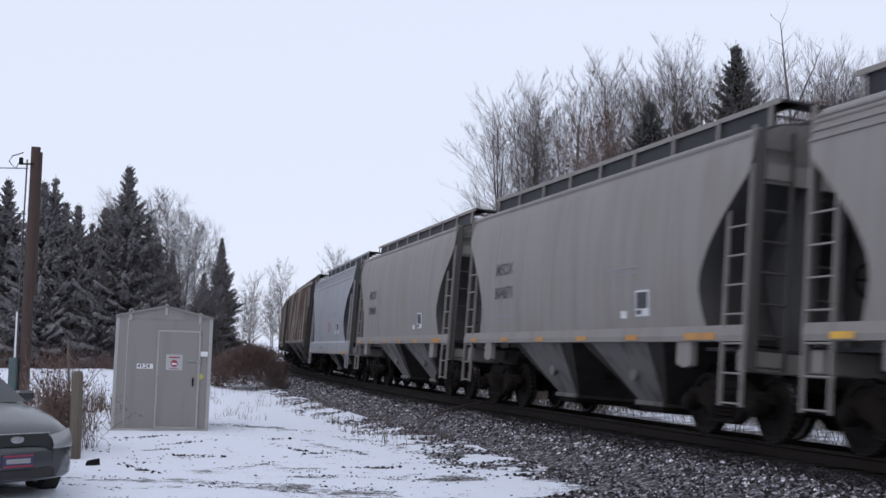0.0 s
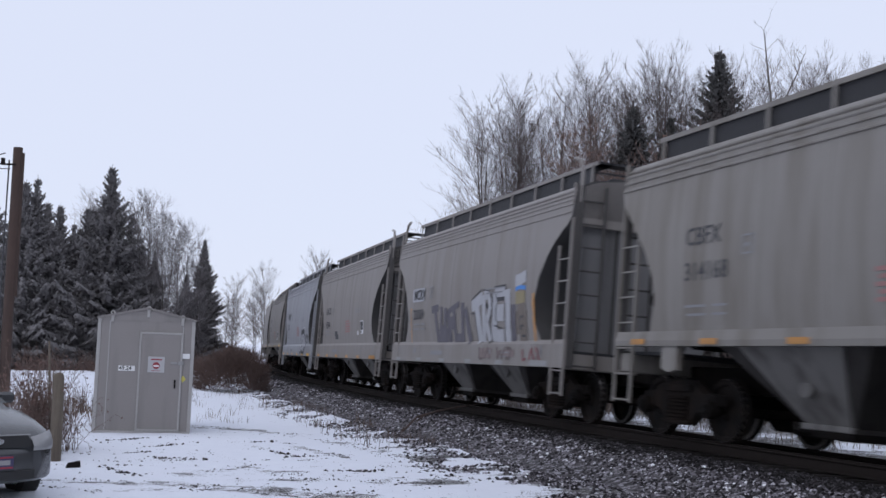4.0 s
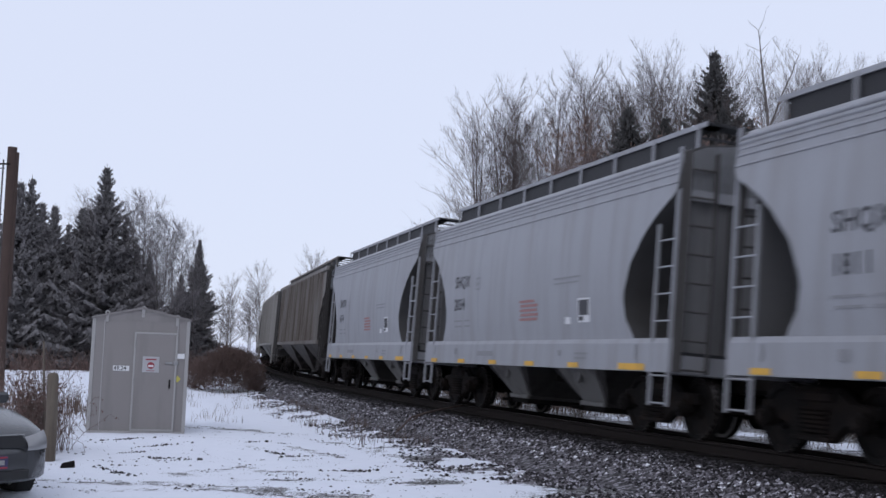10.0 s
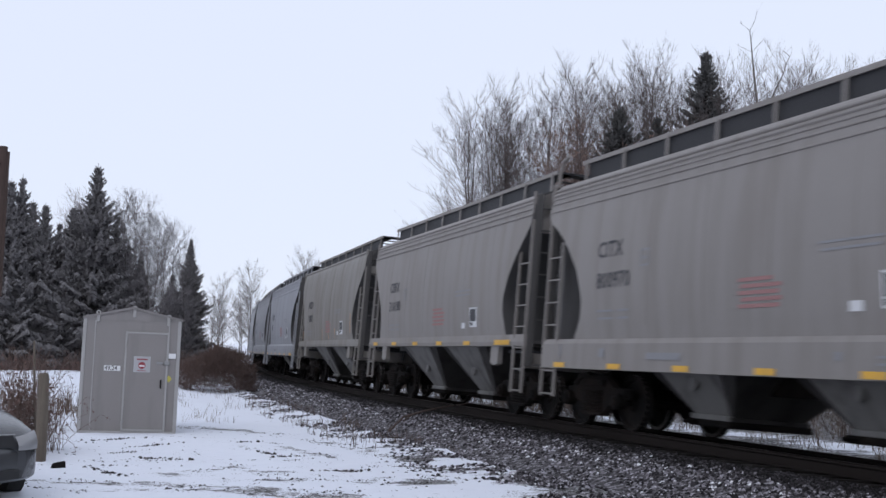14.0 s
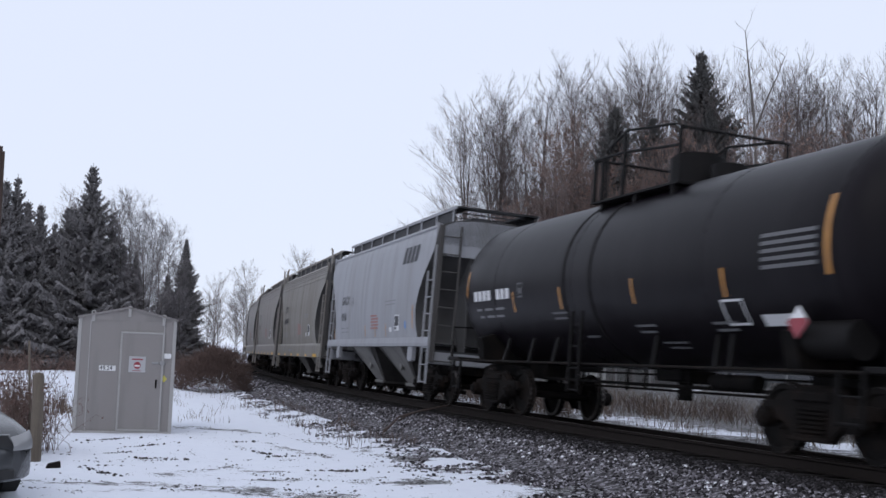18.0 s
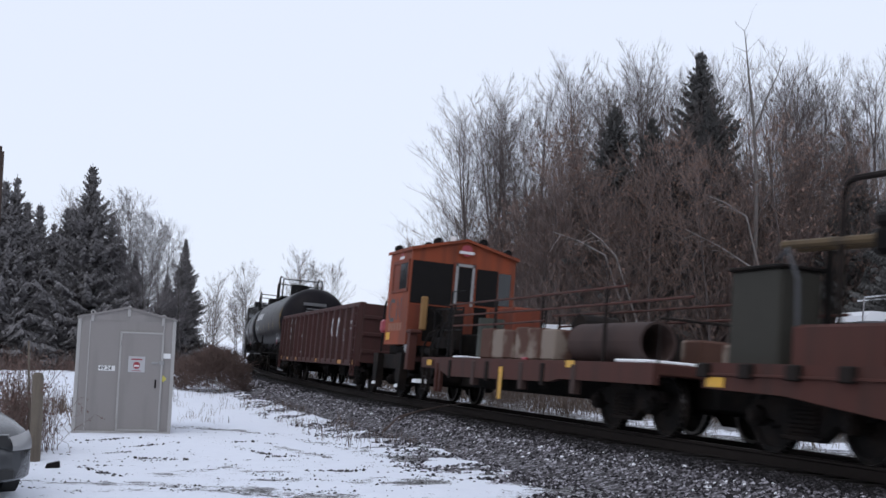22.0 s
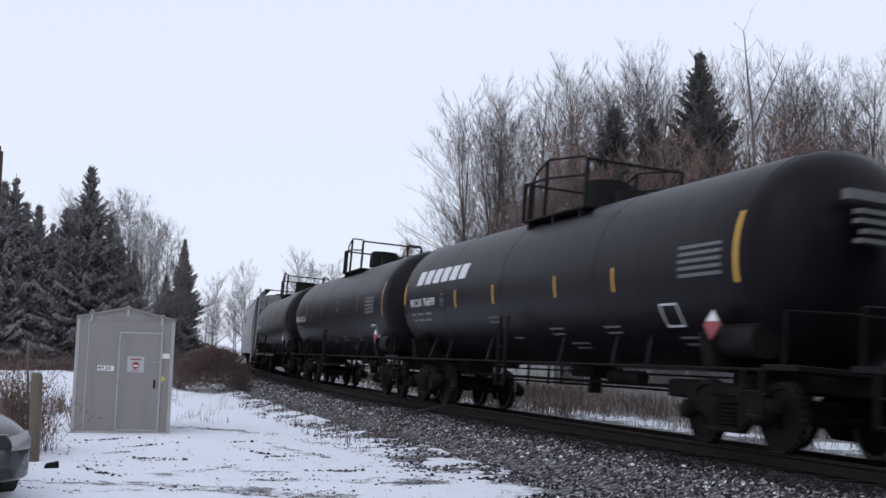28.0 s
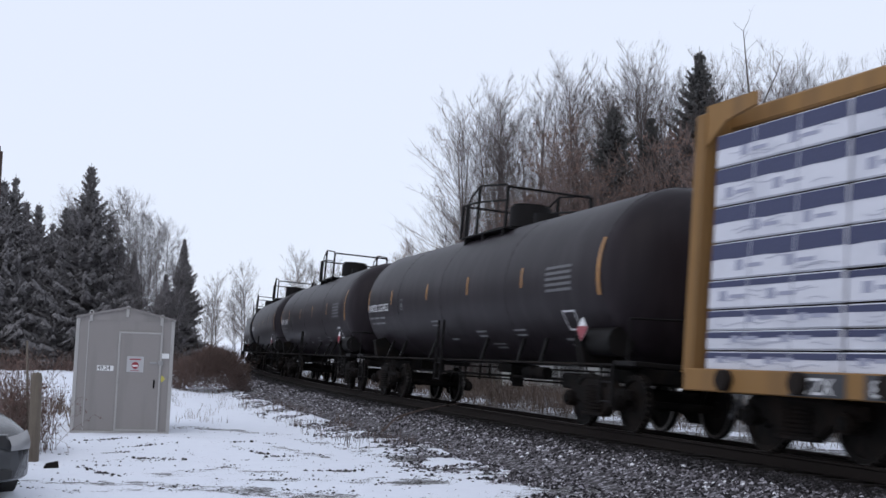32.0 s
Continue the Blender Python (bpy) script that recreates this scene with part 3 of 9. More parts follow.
def build_track():
    bed = tagged(new("ballast_bed", strip([(4.0, -0.98), (3.0, -0.66), (2.3, -0.41), (1.75, -0.235), (1.2, -0.215), (0, -0.215), (-1.2, -0.215), (-1.8, -0.235),
                                           (-2.6, -0.4), (-3.5, -0.62), (-4.6, -0.8)], -60, 330, 1.5, "b", None).mesh("ballast_bed")),
                 "grey crushed-stone ballast bed dusted with snow", "track bed", kind="structure")
    bed.data.materials.append(M["ballast"])
    track = tagged(new("railway_track"), "single railway track on dark wooden ties", "railway track", kind="structure")
    for side in (1, -1):
        c = 0.7525 * side
        prof = [(c - 0.07, -0.172), (c - 0.012, -0.155), (c - 0.010, -0.05), (c - 0.036, -0.034), (c - 0.036, -0.006), (c - 0.028, 0.0),
                (c + 0.028, 0.0), (c + 0.036, -0.006), (c + 0.036, -0.034), (c + 0.010, -0.05), (c + 0.012, -0.155), (c + 0.07, -0.172)]
        rail = part("rail", strip(prof, -60, 330, 1.0, "r", None), M["rail"], track, "rusty steel rail")
        part("rail_head", strip([(c - 0.024, 0.0025), (c + 0.024, 0.0025)], -60, 330, 1.0, "h", None), M["rail_head"], track, "worn shiny top of the rail")
    tie = lambda: Shape().box(-0.11, 0.11, -1.30, 1.30, -0.34, -0.172, 0.012)
    rnd = random.Random(4)
    rest = Shape()
    for k in range(-100, 400):
        s = k * 0.53
        p = on_track(s)
        h = float(np.interp(s, TS, TH))
        m = Matrix.Translation(p) @ Matrix.Rotation(h + math.pi / 2 + rnd.uniform(-0.01, 0.01), 4, "Z") @ Matrix.Rotation(BANK, 4, "X")
        if -12 < s < 75:
            part("tie", tie, M["tie"], track, at=m @ Matrix.Translation((0, rnd.uniform(-0.03, 0.03), rnd.uniform(-0.008, 0.004))), key="tie")
        else:
            o = tie().moved(m)
            rest.add(o.v, o.f)
    part("tie", rest, M["tie"], track, "further ties of the line", kind="stuff")


def stone_shape(rnd, r):
    v = []
    for k in range(5):
        a = 2 * math.pi * k / 5 + rnd.uniform(-0.4, 0.4)
        v.append((r * math.cos(a) * rnd.uniform(0.7, 1.2), r * math.sin(a) * rnd.uniform(0.7, 1.2), rnd.uniform(-0.3, 0.3) * r))
    v += [(rnd.uniform(-0.3, 0.3) * r, rnd.uniform(-0.3, 0.3) * r, r * rnd.uniform(0.5, 0.85)), (0, 0, -0.6 * r)]
    return v, [(k, (k + 1) % 5, 5) for k in range(5)] + [((k + 1) % 5, k, 6) for k in range(5)]


def ballast_z(lat):
    return float(np.interp(abs(lat), (0, 1.2, 1.75, 2.3, 3.0, 4.0), (-0.215, -0.215, -0.235, -0.41, -0.66, -0.98)))


def scatter(name, label, category, material, places, seed):
    rnd = random.Random(seed)
    sh = Shape()
    kinds = [stone_shape(rnd, 1.0) for _ in range(14)]
    for x, y, z, r in places:
        v, f = kinds[rnd.randrange(14)]
        a = rnd.uniform(0, 6.28)
        c, s = math.cos(a) * r, math.sin(a) * r
        sh.add([(x + c * p[0] - s * p[1], y + s * p[0] + c * p[1], z + p[2] * r) for p in v], f)
    ob = new(name, sh.mesh(name))
    ob.data.materials.append(material)
    return tagged(ob, label, category, kind="stuff")


def build_stones():
    rnd = random.Random(7)
    grey, pale, sooty, clods = [], [], [], []
    for _ in range(60000):
        s = -9 + 55 * rnd.random() ** 2.1
        lat = rnd.uniform(1.15, 5.2)
        x, y = beside(s, lat)
        out = 3.45 + 0.7 * smooth(18, 13, y) - 0.6 * smooth(28, 50, y) + 0.4 * noise.noise((s * 0.5, lat * 0.3, 8))
        if rnd.random() < smooth(out - 0.5, out + 1.2, lat) + 0.95 * drifted(x, y) * smooth(2.3, 2.9, lat):
            continue
        zt = on_track(s, lat, ballast_z(lat)).z
        zg = ground_z(x, y, lat) if lat > 2.2 else -9
        r = rnd.uniform(0.018, 0.040) * (1 + 0.25 * (s > 20))
        # Close to the rails, dirt and train shade are coloured into the stones.
        near = lat < 1.75 + 0.5 * noise.noise((s * 0.6, lat, 2)) + 0.3 * rnd.random()
        (sooty if near else pale if rnd.random() < 0.02 else grey).append((x, y, max(zt, zg) + 0.006, r))
    for _ in range(2500):
        s, lat = rnd.uniform(-9, 50), -rnd.uniform(1.15, 3.2)
        x, y = beside(s, lat)
        grey.append((x, y, on_track(s, lat, ballast_z(lat)).z, rnd.uniform(0.02, 0.045)))
    for _ in range(30000):
        x, y = rnd.uniform(-6.5, 4.5), 12.2 + 12 * rnd.random() ** 1.3
        lat, s = lateral(x, y)
        if lat < 2.4:
            continue
        clump = noise.noise((x * 1.1, y * 2.2, 3.0)) + 0.6 * noise.noise((x * 3.1, y * 5.0, 5.0))
        if rnd.random() < 0.9 * ruts(x, y) * smooth(-0.3, 0.3, clump) + 0.62 * smooth(0.30, 0.75, clump) * smooth(21.5, 18.5, y) + 0.008:
            clods.append((x, y, ground_z(x, y, lat) + 0.002, 0.006 + 0.020 * rnd.random() ** 2.5))
    # clumps of frozen turf and gravel in the drift
    for cx, cy, wide in ((-2.9, 18.6, 0.16), (-2.6, 18.1, 0.10), (-3.5, 20.4, 0.12), (-5.9, 20.2, 0.2), (-5.05, 19.5, 0.2), (-4.6, 17.4, 0.12), (-4.38, 17.45, 0.10), (-4.1, 17.35, 0.13), (-4.7, 15.6, 0.22), (-5.2, 18.3, 0.15), (-1.4, 16.1, 0.2)):
        for _ in range(int(170 * wide)):
            k = rnd.gauss(0, wide)
            x, y = cx + k, cy + 1.3 * k * math.sin(cx * 7) + rnd.gauss(0, 0.07)
            clods.append((x, y, ground_z(x, y, 9) + 0.006, 0.010 + 0.028 * rnd.random() ** 2))
    scatter("ballast_stones", "loose grey crushed ballast stones", "gravel", M["stone"], grey, 1)
    scatter("sooty_stones", "ballast stones beside the rails, darkened for brake dust and train shade", "gravel", M["stone_sooty_shaded"], sooty, 4)
    scatter("frosted_stones", "snow-dusted pale ballast stones", "gravel", M["snow_cap"], pale, 2)
    scatter("gravel_clumps", "dark frozen gravel lying on the snow", "gravel", M["clod"], clods, 3)


# ---- trees and brush ----
def bent(rnd, p, d, length, n, wander, lift):
    """A wandering line of n steps from p along d."""
    pts, d = [Vector(p)], Vector(d).normalized()
    for _ in range(n):
        d = (d + Vector((rnd.gauss(0, wander), rnd.gauss(0, wander), rnd.gauss(0, wander) + lift))).normalized()
        pts.append(pts[-1] + d * length / n)
    return pts


def veer(rnd, d, degrees, lift):
    """A way that leaves d by about so many degrees to a random side, drawn upwards by lift."""
    side = d.cross(Vector((rnd.gauss(0, 1), rnd.gauss(0, 1), rnd.gauss(0, 1))))
    if side.length < 1e-4:
        side = Vector((1, 0, 0))
    a = radians(degrees)
    return (d * math.cos(a) + side.normalized() * math.sin(a) + Vector((0, 0, lift))).normalized()


def bare_tree_shapes(seed, h, width=0.22, low=0.22, limbs=34, lift=0.10, twigs=5, angle=46, thin=1.0, droop=0.12, shape=0.95):
    """Trunk and crown of a leafless tree h metres high: limbs that rise, side shoots and fine twigs."""
    rnd = random.Random(seed)
    trunk, crown = Shape(), Shape()
    r0 = h * 0.0066 + 0.018
    line = bent(rnd, (0, 0, -0.15), (rnd.gauss(0, 0.03), rnd.gauss(0, 0.03), 1), h, 12, 0.025, 0.04)
    trunk.tube(line, [r0 * (1 - i / 12.3) ** 0.85 + 0.004 for i in range(13)], 6)
    for k in range(limbs):
        t = low + (0.985 - low) * (k + rnd.random()) / limbs
        i = min(11, int(t * 12))
        p = line[i].lerp(line[i + 1], t * 12 - i)
        a, tilt = k * 2.399 + rnd.uniform(-0.5, 0.5), radians(angle * (1.15 - 0.5 * t) + rnd.uniform(-9, 9))
        d = Vector((math.cos(a) * math.sin(tilt), math.sin(a) * math.sin(tilt), math.cos(tilt)))
        ln = h * width * (1.2 - shape * t) * rnd.uniform(0.6, 1.25)
        limb = bent(rnd, p, d, ln, 7, 0.05, lift)
        rl = max(0.010, r0 * 0.34 * (1.08 - t))
        crown.tube(limb, [(rl * (1 - j / 7.6) + 0.004) * thin for j in range(8)], 4, False)
        for j in range(1, 8):
            ld = (limb[j] - limb[j - 1]).normalized()
            for _ in range(2):
                sd = veer(rnd, ld, rnd.uniform(22, 50) * (1 if j < 7 else 0.5), droop)
                sub = bent(rnd, limb[j - 1].lerp(limb[j], rnd.random()), sd, ln * 0.42 * (1.15 - j / 9) * rnd.uniform(0.6, 1.2) + 0.22, 4, 0.05, lift * 0.8)
                crown.ribbon(sub, [r * thin for r in (0.0090, 0.0078, 0.0066, 0.0055, 0.0042)], rnd.uniform(0, 3.14))
                for q in range(twigs):
                    u = rnd.uniform(0.6, 4.0)
                    b = min(3, int(u))
                    w = sub[b].lerp(sub[b + 1], u - b)
                    td = veer(rnd, (sub[b + 1] - sub[b]).normalized(), rnd.uniform(18, 42), droop * 0.8)
                    crown.ribbon(bent(rnd, w, td, rnd.uniform(0.22, 0.62), 2, 0.07, 0.04), [r * thin for r in (0.0060, 0.0050, 0.0036)], rnd.uniform(0, 3.14))
    return trunk, crown


def forked_tree_shapes(seed, h):
    """A sparse old tree: a bare stem that parts into two, with a few crooked shoots."""
    rnd = random.Random(seed)
    trunk, crown = Shape(), Shape()
    stem = [Vector((0.05 * math.sin(k * 1.3), 0, h * 0.76 * k / 8 - 0.15)) for k in range(9)]
    trunk.tube(stem, [0.13 - 0.0085 * k for k in range(9)], 7)
    top = stem[-1]
    arms = (bent(rnd, top, (-0.06, 0.02, 1), h * 0.245, 8, 0.05, 0.03), bent(rnd, top - Vector((0, 0, 0.7)), (0.50, 0, 1), h * 0.235, 8, 0.07, 0.03),
            bent(rnd, stem[6], (-0.55, 0.1, 1), h * 0.11, 6, 0.07, 0.06), bent(rnd, stem[5], (0.6, 0.2, 1), h * 0.12, 6, 0.07, 0.06))
    for q, arm in enumerate(arms):
        r = (0.062, 0.052, 0.03, 0.03)[q]
        crown.tube(arm, [r * (1 - j / (len(arm) + 0.6)) + 0.006 for j in range(len(arm))], 5, False)
        for j in range(2, len(arm)):
            for _ in range(2):
                sd = veer(rnd, (arm[j] - arm[j - 1]).normalized(), rnd.uniform(25, 60), 0.1)
                sub = bent(rnd, arm[j], sd, rnd.uniform(0.35, 1.1), 4, 0.12, 0.05)
                crown.tube(sub, [0.013, 0.011, 0.009, 0.007, 0.005], 3, False)
                for _ in range(2):
                    crown.ribbon(bent(rnd, sub[rnd.randrange(2, 5)], veer(rnd, sd, 35, 0.1), rnd.uniform(0.15, 0.4), 2, 0.1, 0.05), (0.006, 0.005, 0.004), rnd.uniform(0, 3.14))
    return trunk, crown


def conifer_shapes(seed, h, width=0.21, gap=0.16, ragged=0.25, open_top=0.0):
    """A spruce: boughs that sag and lift again at the tip, hung with sprays, in an uneven, tattered cone."""
    rnd = random.Random(seed)
    trunk, crown = Shape(), Shape()
    trunk.tube([(0, 0, -0.15), (0.03, 0, h * 0.5), (0, 0, h)], [h * 0.014, h * 0.008, 0.01], 7)
    z = h * 0.02
    while z < h * 0.985:
        t = z / h
        tier = 1.0 + 0.30 * noise.noise((z * 1.9, seed, 0.5))
        n = 11 if t < 0.8 else 8
        for k in range(n):
            a = k * 6.283 / n + rnd.uniform(-0.45, 0.45) + z * 2.1
            lobe = 1.0 + 0.35 * noise.noise((math.cos(a) * 1.6, math.sin(a) * 1.6 + seed, z * 0.55))
            ln = (h * width * (1 - t) ** 0.86 * tier * lobe + 0.035) * rnd.uniform(1 - 1.5 * ragged, 1 + 0.8 * ragged)
            if open_top and t > 0.6 and rnd.random() < open_top:
                continue
            d = Vector((math.cos(a), math.sin(a), -0.36 + 0.95 * t))
            zz = z + rnd.uniform(-0.4, 0.4) * gap
            line = bent(rnd, (0, 0, zz), d, ln, 4, 0.05, 0.10)
            crown.tube(line, [0.02, 0.015, 0.011, 0.008, 0.004], 3, False)
            side = Vector((-math.sin(a), math.cos(a), 0))
            m = 9 + int(ln * 9)
            for j in range(m):
                u = 0.12 + 0.88 * (j + rnd.random()) / m
                i = min(3, int(u * 4))
                p = line[i].lerp(line[i + 1], u * 4 - i)
                w = min(0.27, ln * (0.17 * (1 - u) + 0.05) + 0.035)
                for sg in (1, -1):
                    tip = p + side * sg * w * rnd.uniform(0.4, 1.1) + d * w * rnd.uniform(0.2, 0.9) + Vector((0, 0, -w * rnd.uniform(0.35, 1.25)))
                    q = p + d * w * rnd.uniform(0.3, 0.7) + Vector((0, 0, rnd.uniform(-0.16, 0.02) * (1 + w)))
                    crown.add([p, tip, q], [(0, 1, 2)])
                    if rnd.random() < 0.5:
                        crown.add([p, p + side * sg * w * 0.35 + Vector((0, 0, -w * rnd.uniform(0.5, 1.1))), p + d * w * 0.4], [(0, 1, 2)])
        z += gap * (0.55 + 0.55 * (1 - t)) * rnd.uniform(0.75, 1.25)
    crown.tube([(0, 0, h * 0.93), (0, 0, h * 1.01)], [0.03, 0.012], 4)
    return trunk, crown


def leafy_shapes(seed, h):
    """A young tree that has kept small dry leaves."""
    trunk, crown = bare_tree_shapes(seed, h, 0.36, 0.12, 32, 0.02, 4, 56, 1.0, 0.08, 0.7)
    rnd = random.Random(seed + 50)
    leaves = Shape()
    for p in crown.v[::3]:
        if p[2] < h * 0.22 or rnd.random() < 0.45:
            continue
        r = rnd.uniform(0.018, 0.045)
        q = [Vector(p) + Vector((rnd.gauss(0, r), rnd.gauss(0, r), rnd.gauss(-0.01, r))) for _ in range(3)]
        leaves.add(q, [(0, 1, 2)])
    return trunk, crown, leaves


def plant(kind, builder, n_of, name, label, category, group, spots, mats):
    """Trees of a few shapes at spots of (x, y, height, turn); each a thing with a trunk and a crown."""
    made = {}
    for i, (x, y, h, lat) in enumerate(spots):
        v = i % n_of
        if v not in made:
            made[v] = builder(v)
        shapes, h0 = made[v]
        e = thing(name, label, category, group, Matrix.Translation((x, y, ground_z(x, y, lat) - 0.05)) @ Matrix.Rotation(i * 2.1, 4, "Z") @ Matrix.Diagonal((*(h / h0,) * 3, 1)))
        for pn, sh, mt in zip(("trunk", "crown", "dry_leaves"), shapes, mats):
            part(pn, sh, mt, e, key=(kind, v, pn))


def skyline(x):
    """How high the row of poplars stands at x."""
    return float(np.interp(x, (-1.5, -0.1, 2.0, 5.0, 8.0, 11.0, 18.5, 30.0), (11.0, 13.9, 15.2, 16.1, 16.9, 17.6, 17.7, 17.4)))


def build_trees():
    rnd = random.Random(21)
    # bare poplars behind the line, the outermost spreading widely
    plant("edge_poplar", lambda v: (bare_tree_shapes(90 + v, 14, 0.36, 0.18, 34, 0.022, 5, 72, 1.0, 0.08, 0.68), 14), 2, "bare_tree", "wide-spreading leafless poplar at the edge of the wood", "tree", "bare trees behind the line",
          [(1.3, 57.5, 12.9, -20), (-0.2, 59.5, 8.6, -20), (2.9, 58.5, 13.8, -20)], (M["bark"], M["bark"]))
    spots = []
    x = 1.2
    while x < 36:
        spots.append((x + rnd.uniform(-0.3, 0.3), rnd.uniform(58, 63), skyline(x) * rnd.uniform(0.86, 0.945), -20))
        x += rnd.uniform(0.48, 0.80) * (1 if x < 22 else 2)
    for _ in range(20):
        x = rnd.uniform(2.0, 25)
        spots.append((x, rnd.uniform(54, 57.5), skyline(x) * rnd.uniform(0.60, 0.80), -20))
    for _ in range(16):
        x = rnd.uniform(3.0, 28)
        spots.append((x, rnd.uniform(64, 72), skyline(x * 0.9) * rnd.uniform(0.88, 0.98), -20))
    plant("poplar", lambda v: (bare_tree_shapes(100 + v, 15, (0.35, 0.31, 0.29, 0.36, 0.32, 0.33)[v], (0.26, 0.34, 0.38, 0.24, 0.3, 0.28)[v], (36, 32, 30, 36, 34, 34)[v], 0.022, 5, (54, 48, 46, 56, 50, 52)[v], 0.80, 0.10, 0.84), 15), 6,
          "bare_tree", "tall leafless poplar with fine grey twigs, behind the railway line", "tree", "bare trees behind the line", spots, (M["bark"], M["bark"]))
    # the one tall sparse tree with a forked top, and birches that lean in the wood
    plant("snag", lambda v: (forked_tree_shapes(131, 16), 16), 1, "forked_tree", "thin old leafless tree with a forked top, above its neighbours", "tree", "bare trees behind the line",
          [(14.05, 50.5, 16.4, -20)], (M["old_bark"], M["old_bark"]))
    for x, y, z, dx, dz, ln in ((4.9, 50.5, 6.9, 1.0, -0.42, 2.4), (6.4, 50.2, 7.0, 1.0, -0.9, 1.3), (10.6, 49.5, 7.0, 1.0, -0.55, 3.2), (11.6, 49.8, 8.6, 1.0, -0.5, 1.9)):
        e = thing("leaning_birch", "pale birch stem leaning through the undergrowth", "tree", "leaning birches", Matrix.Translation((x, y, ground_z(x, y, -20))))
        q = random.Random(int(x * 10))
        top = Vector((0, 0, z))
        low = top + Vector((dx, 0.1, dz)) * ln
        foot = Vector((low.x + 1.5, 1.4, 0.0))
        part("stem", Shape().tube([foot, foot.lerp(low, 0.5) + Vector((0.25, 0, 0.2)), low, low.lerp(top, 0.5) + Vector((0, 0, 0.12)), top], [0.055, 0.05, 0.04, 0.03, 0.014], 6), M["birch"], e, smooth=True)
        for k in range(7):
            part("twig", Shape().tube(bent(q, low.lerp(top, k / 7), (-0.6, q.gauss(0, 0.3), 0.5 - 0.15 * k), q.uniform(0.4, 1.0), 4, 0.12, -0.02), [0.014, 0.011, 0.009, 0.007, 0.004], 3, False), M["birch"], e)
    # understory and thicket
    spots = []
    for _ in range(95):
        x = rnd.uniform(0.8, 30)
        spots.append((x, rnd.uniform(53, 64) - 0.12 * x, rnd.uniform(5, 11.0) * (0.75 + 0.25 * smooth(0, 8, x)), -20))
    for x, y, h in ((-1.5, 60, 7.0), (-2.4, 62, 6.6), (-3.0, 68, 6.0), (-1.0, 57, 5.5), (-1.9, 58, 4.6), (0.2, 56, 6.2)):
        spots.append((x, y, h, -20))
    plant("sapling", lambda v: (bare_tree_shapes(200 + v, 8, 0.34, 0.08, 32, 0.025, 4, 52), 8), 4, "young_tree", "bushy leafless young tree with reddish twigs", "tree", "undergrowth", spots,
          (M["bark"], M["twig_brown"]))
    spots = [(11.2, 52, 11.0, -20), (12.4, 53, 10.4, -20), (9.9, 52.5, 9.6, -20), (6.2, 53, 11.7, -20), (5.2, 54, 10.4, -20), (7.0, 53.5, 9.8, -20), (15.6, 51, 11.6, -20), (16.9, 52, 11.0, -20), (14.3, 52, 9.0, -20),
             (4.2, 55, 8.4, -20), (18.4, 52, 10.2, -20), (2.8, 56, 7.0, -20), (8.6, 51.5, 7.6, -20), (13.2, 50.8, 7.2, -20), (20.2, 52, 10.6, -20), (7.7, 51.2, 9.4, -20), (9.3, 50.8, 9.0, -20), (12.0, 50.4, 9.8, -20), (3.6, 53.5, 6.2, -20)]
    plant("leafy", lambda v: (leafy_shapes(300 + v, 9), 9), 3, "leafy_tree", "small tree still holding dry russet leaves", "tree", "undergrowth", spots, (M["bark"], M["twig_brown"], M["dry_leaf"]))
    # conifers behind the line and beyond the road
    spots = [(12.9, 56, 16.9, -20), (8.3, 54.4, 13.7, -20), (10.1, 54.4, 13.2, -20), (19.0, 52, 11.0, -20), (18.6, 44.5, 10.6, -20), (12.8, 54, 13.6, -20), (6.9, 59, 9.6, -20)]
    plant("spruce", lambda v: (conifer_shapes(400 + v, 14, (0.29, 0.27, 0.26)[v], 0.19, 0.36), 14), 3, "spruce_tree", "dark narrow spruce among the bare trees", "tree", "conifers", spots, (M["bark"], M["needle_dark"]))
    spots = [(-17.25, 75, 8.6, 20), (-18.95, 60, 11.0, 20), (-22.6, 59, 10.2, 20), (-23.7, 62, 9.6, 20), (-20.5, 61, 8.9, 20), (-21.6, 63, 8.0, 20), (-17.0, 62, 6.6, 20), (-26, 61, 10.4, 20), (-28.5, 60, 10.0, 20),
             (-18.3, 64, 7.2, 20), (-24.6, 66, 9.8, 20), (-31, 62, 10.5, 20), (-34, 60, 9.5, 20), (-16.2, 66, 5.6, 20), (-19.9, 58.5, 6.2, 20), (-21.9, 58, 6.0, 20), (-21.5, 59.5, 8.8, 20), (-20.9, 60, 7.9, 20), (-17.6, 60.5, 5.4, 20), (-23.0, 58.5, 9.9, 20), (-18.1, 61, 8.4, 20)]
    plant("fir", lambda v: (conifer_shapes(430 + v, 10, (0.215, 0.27, 0.25)[v], 0.15, (0.30, 0.42, 0.5)[v], (0.0, 0.1, 0.45)[v]), 10), 3, "spruce_tree", "dark bushy spruce standing behind the equipment shed", "tree", "conifers", spots,
          (M["bark"], M["needle"]))
    # frosted birches among them, and far trees along the line
    spots = [(-17.4, 61.5, 8.7, 20), (-15.95, 63, 7.3, 20), (-18.4, 64, 9.4, 20), (-20.4, 64, 9.5, 20), (-21.9, 66, 9.0, 20), (-16.6, 66, 8.0, 20), (-15.2, 65.5, 6.2, 20), (-19.4, 62, 8.6, 20), (-17.0, 64, 8.2, 20), (-16.2, 61.5, 7.0, 20), (-21.0, 65, 8.8, 20), (-18.0, 63, 8.4, 20)]
    plant("birch", lambda v: (bare_tree_shapes(500 + v, 10, 0.33, 0.22, 32, -0.01, 6, 46, 1.15, -0.10, 0.78), 10), 3, "birch_tree", "pale frosted birch with drooping fine twigs", "tree", "birches", spots, (M["old_bark"], M["frost_twig"]))
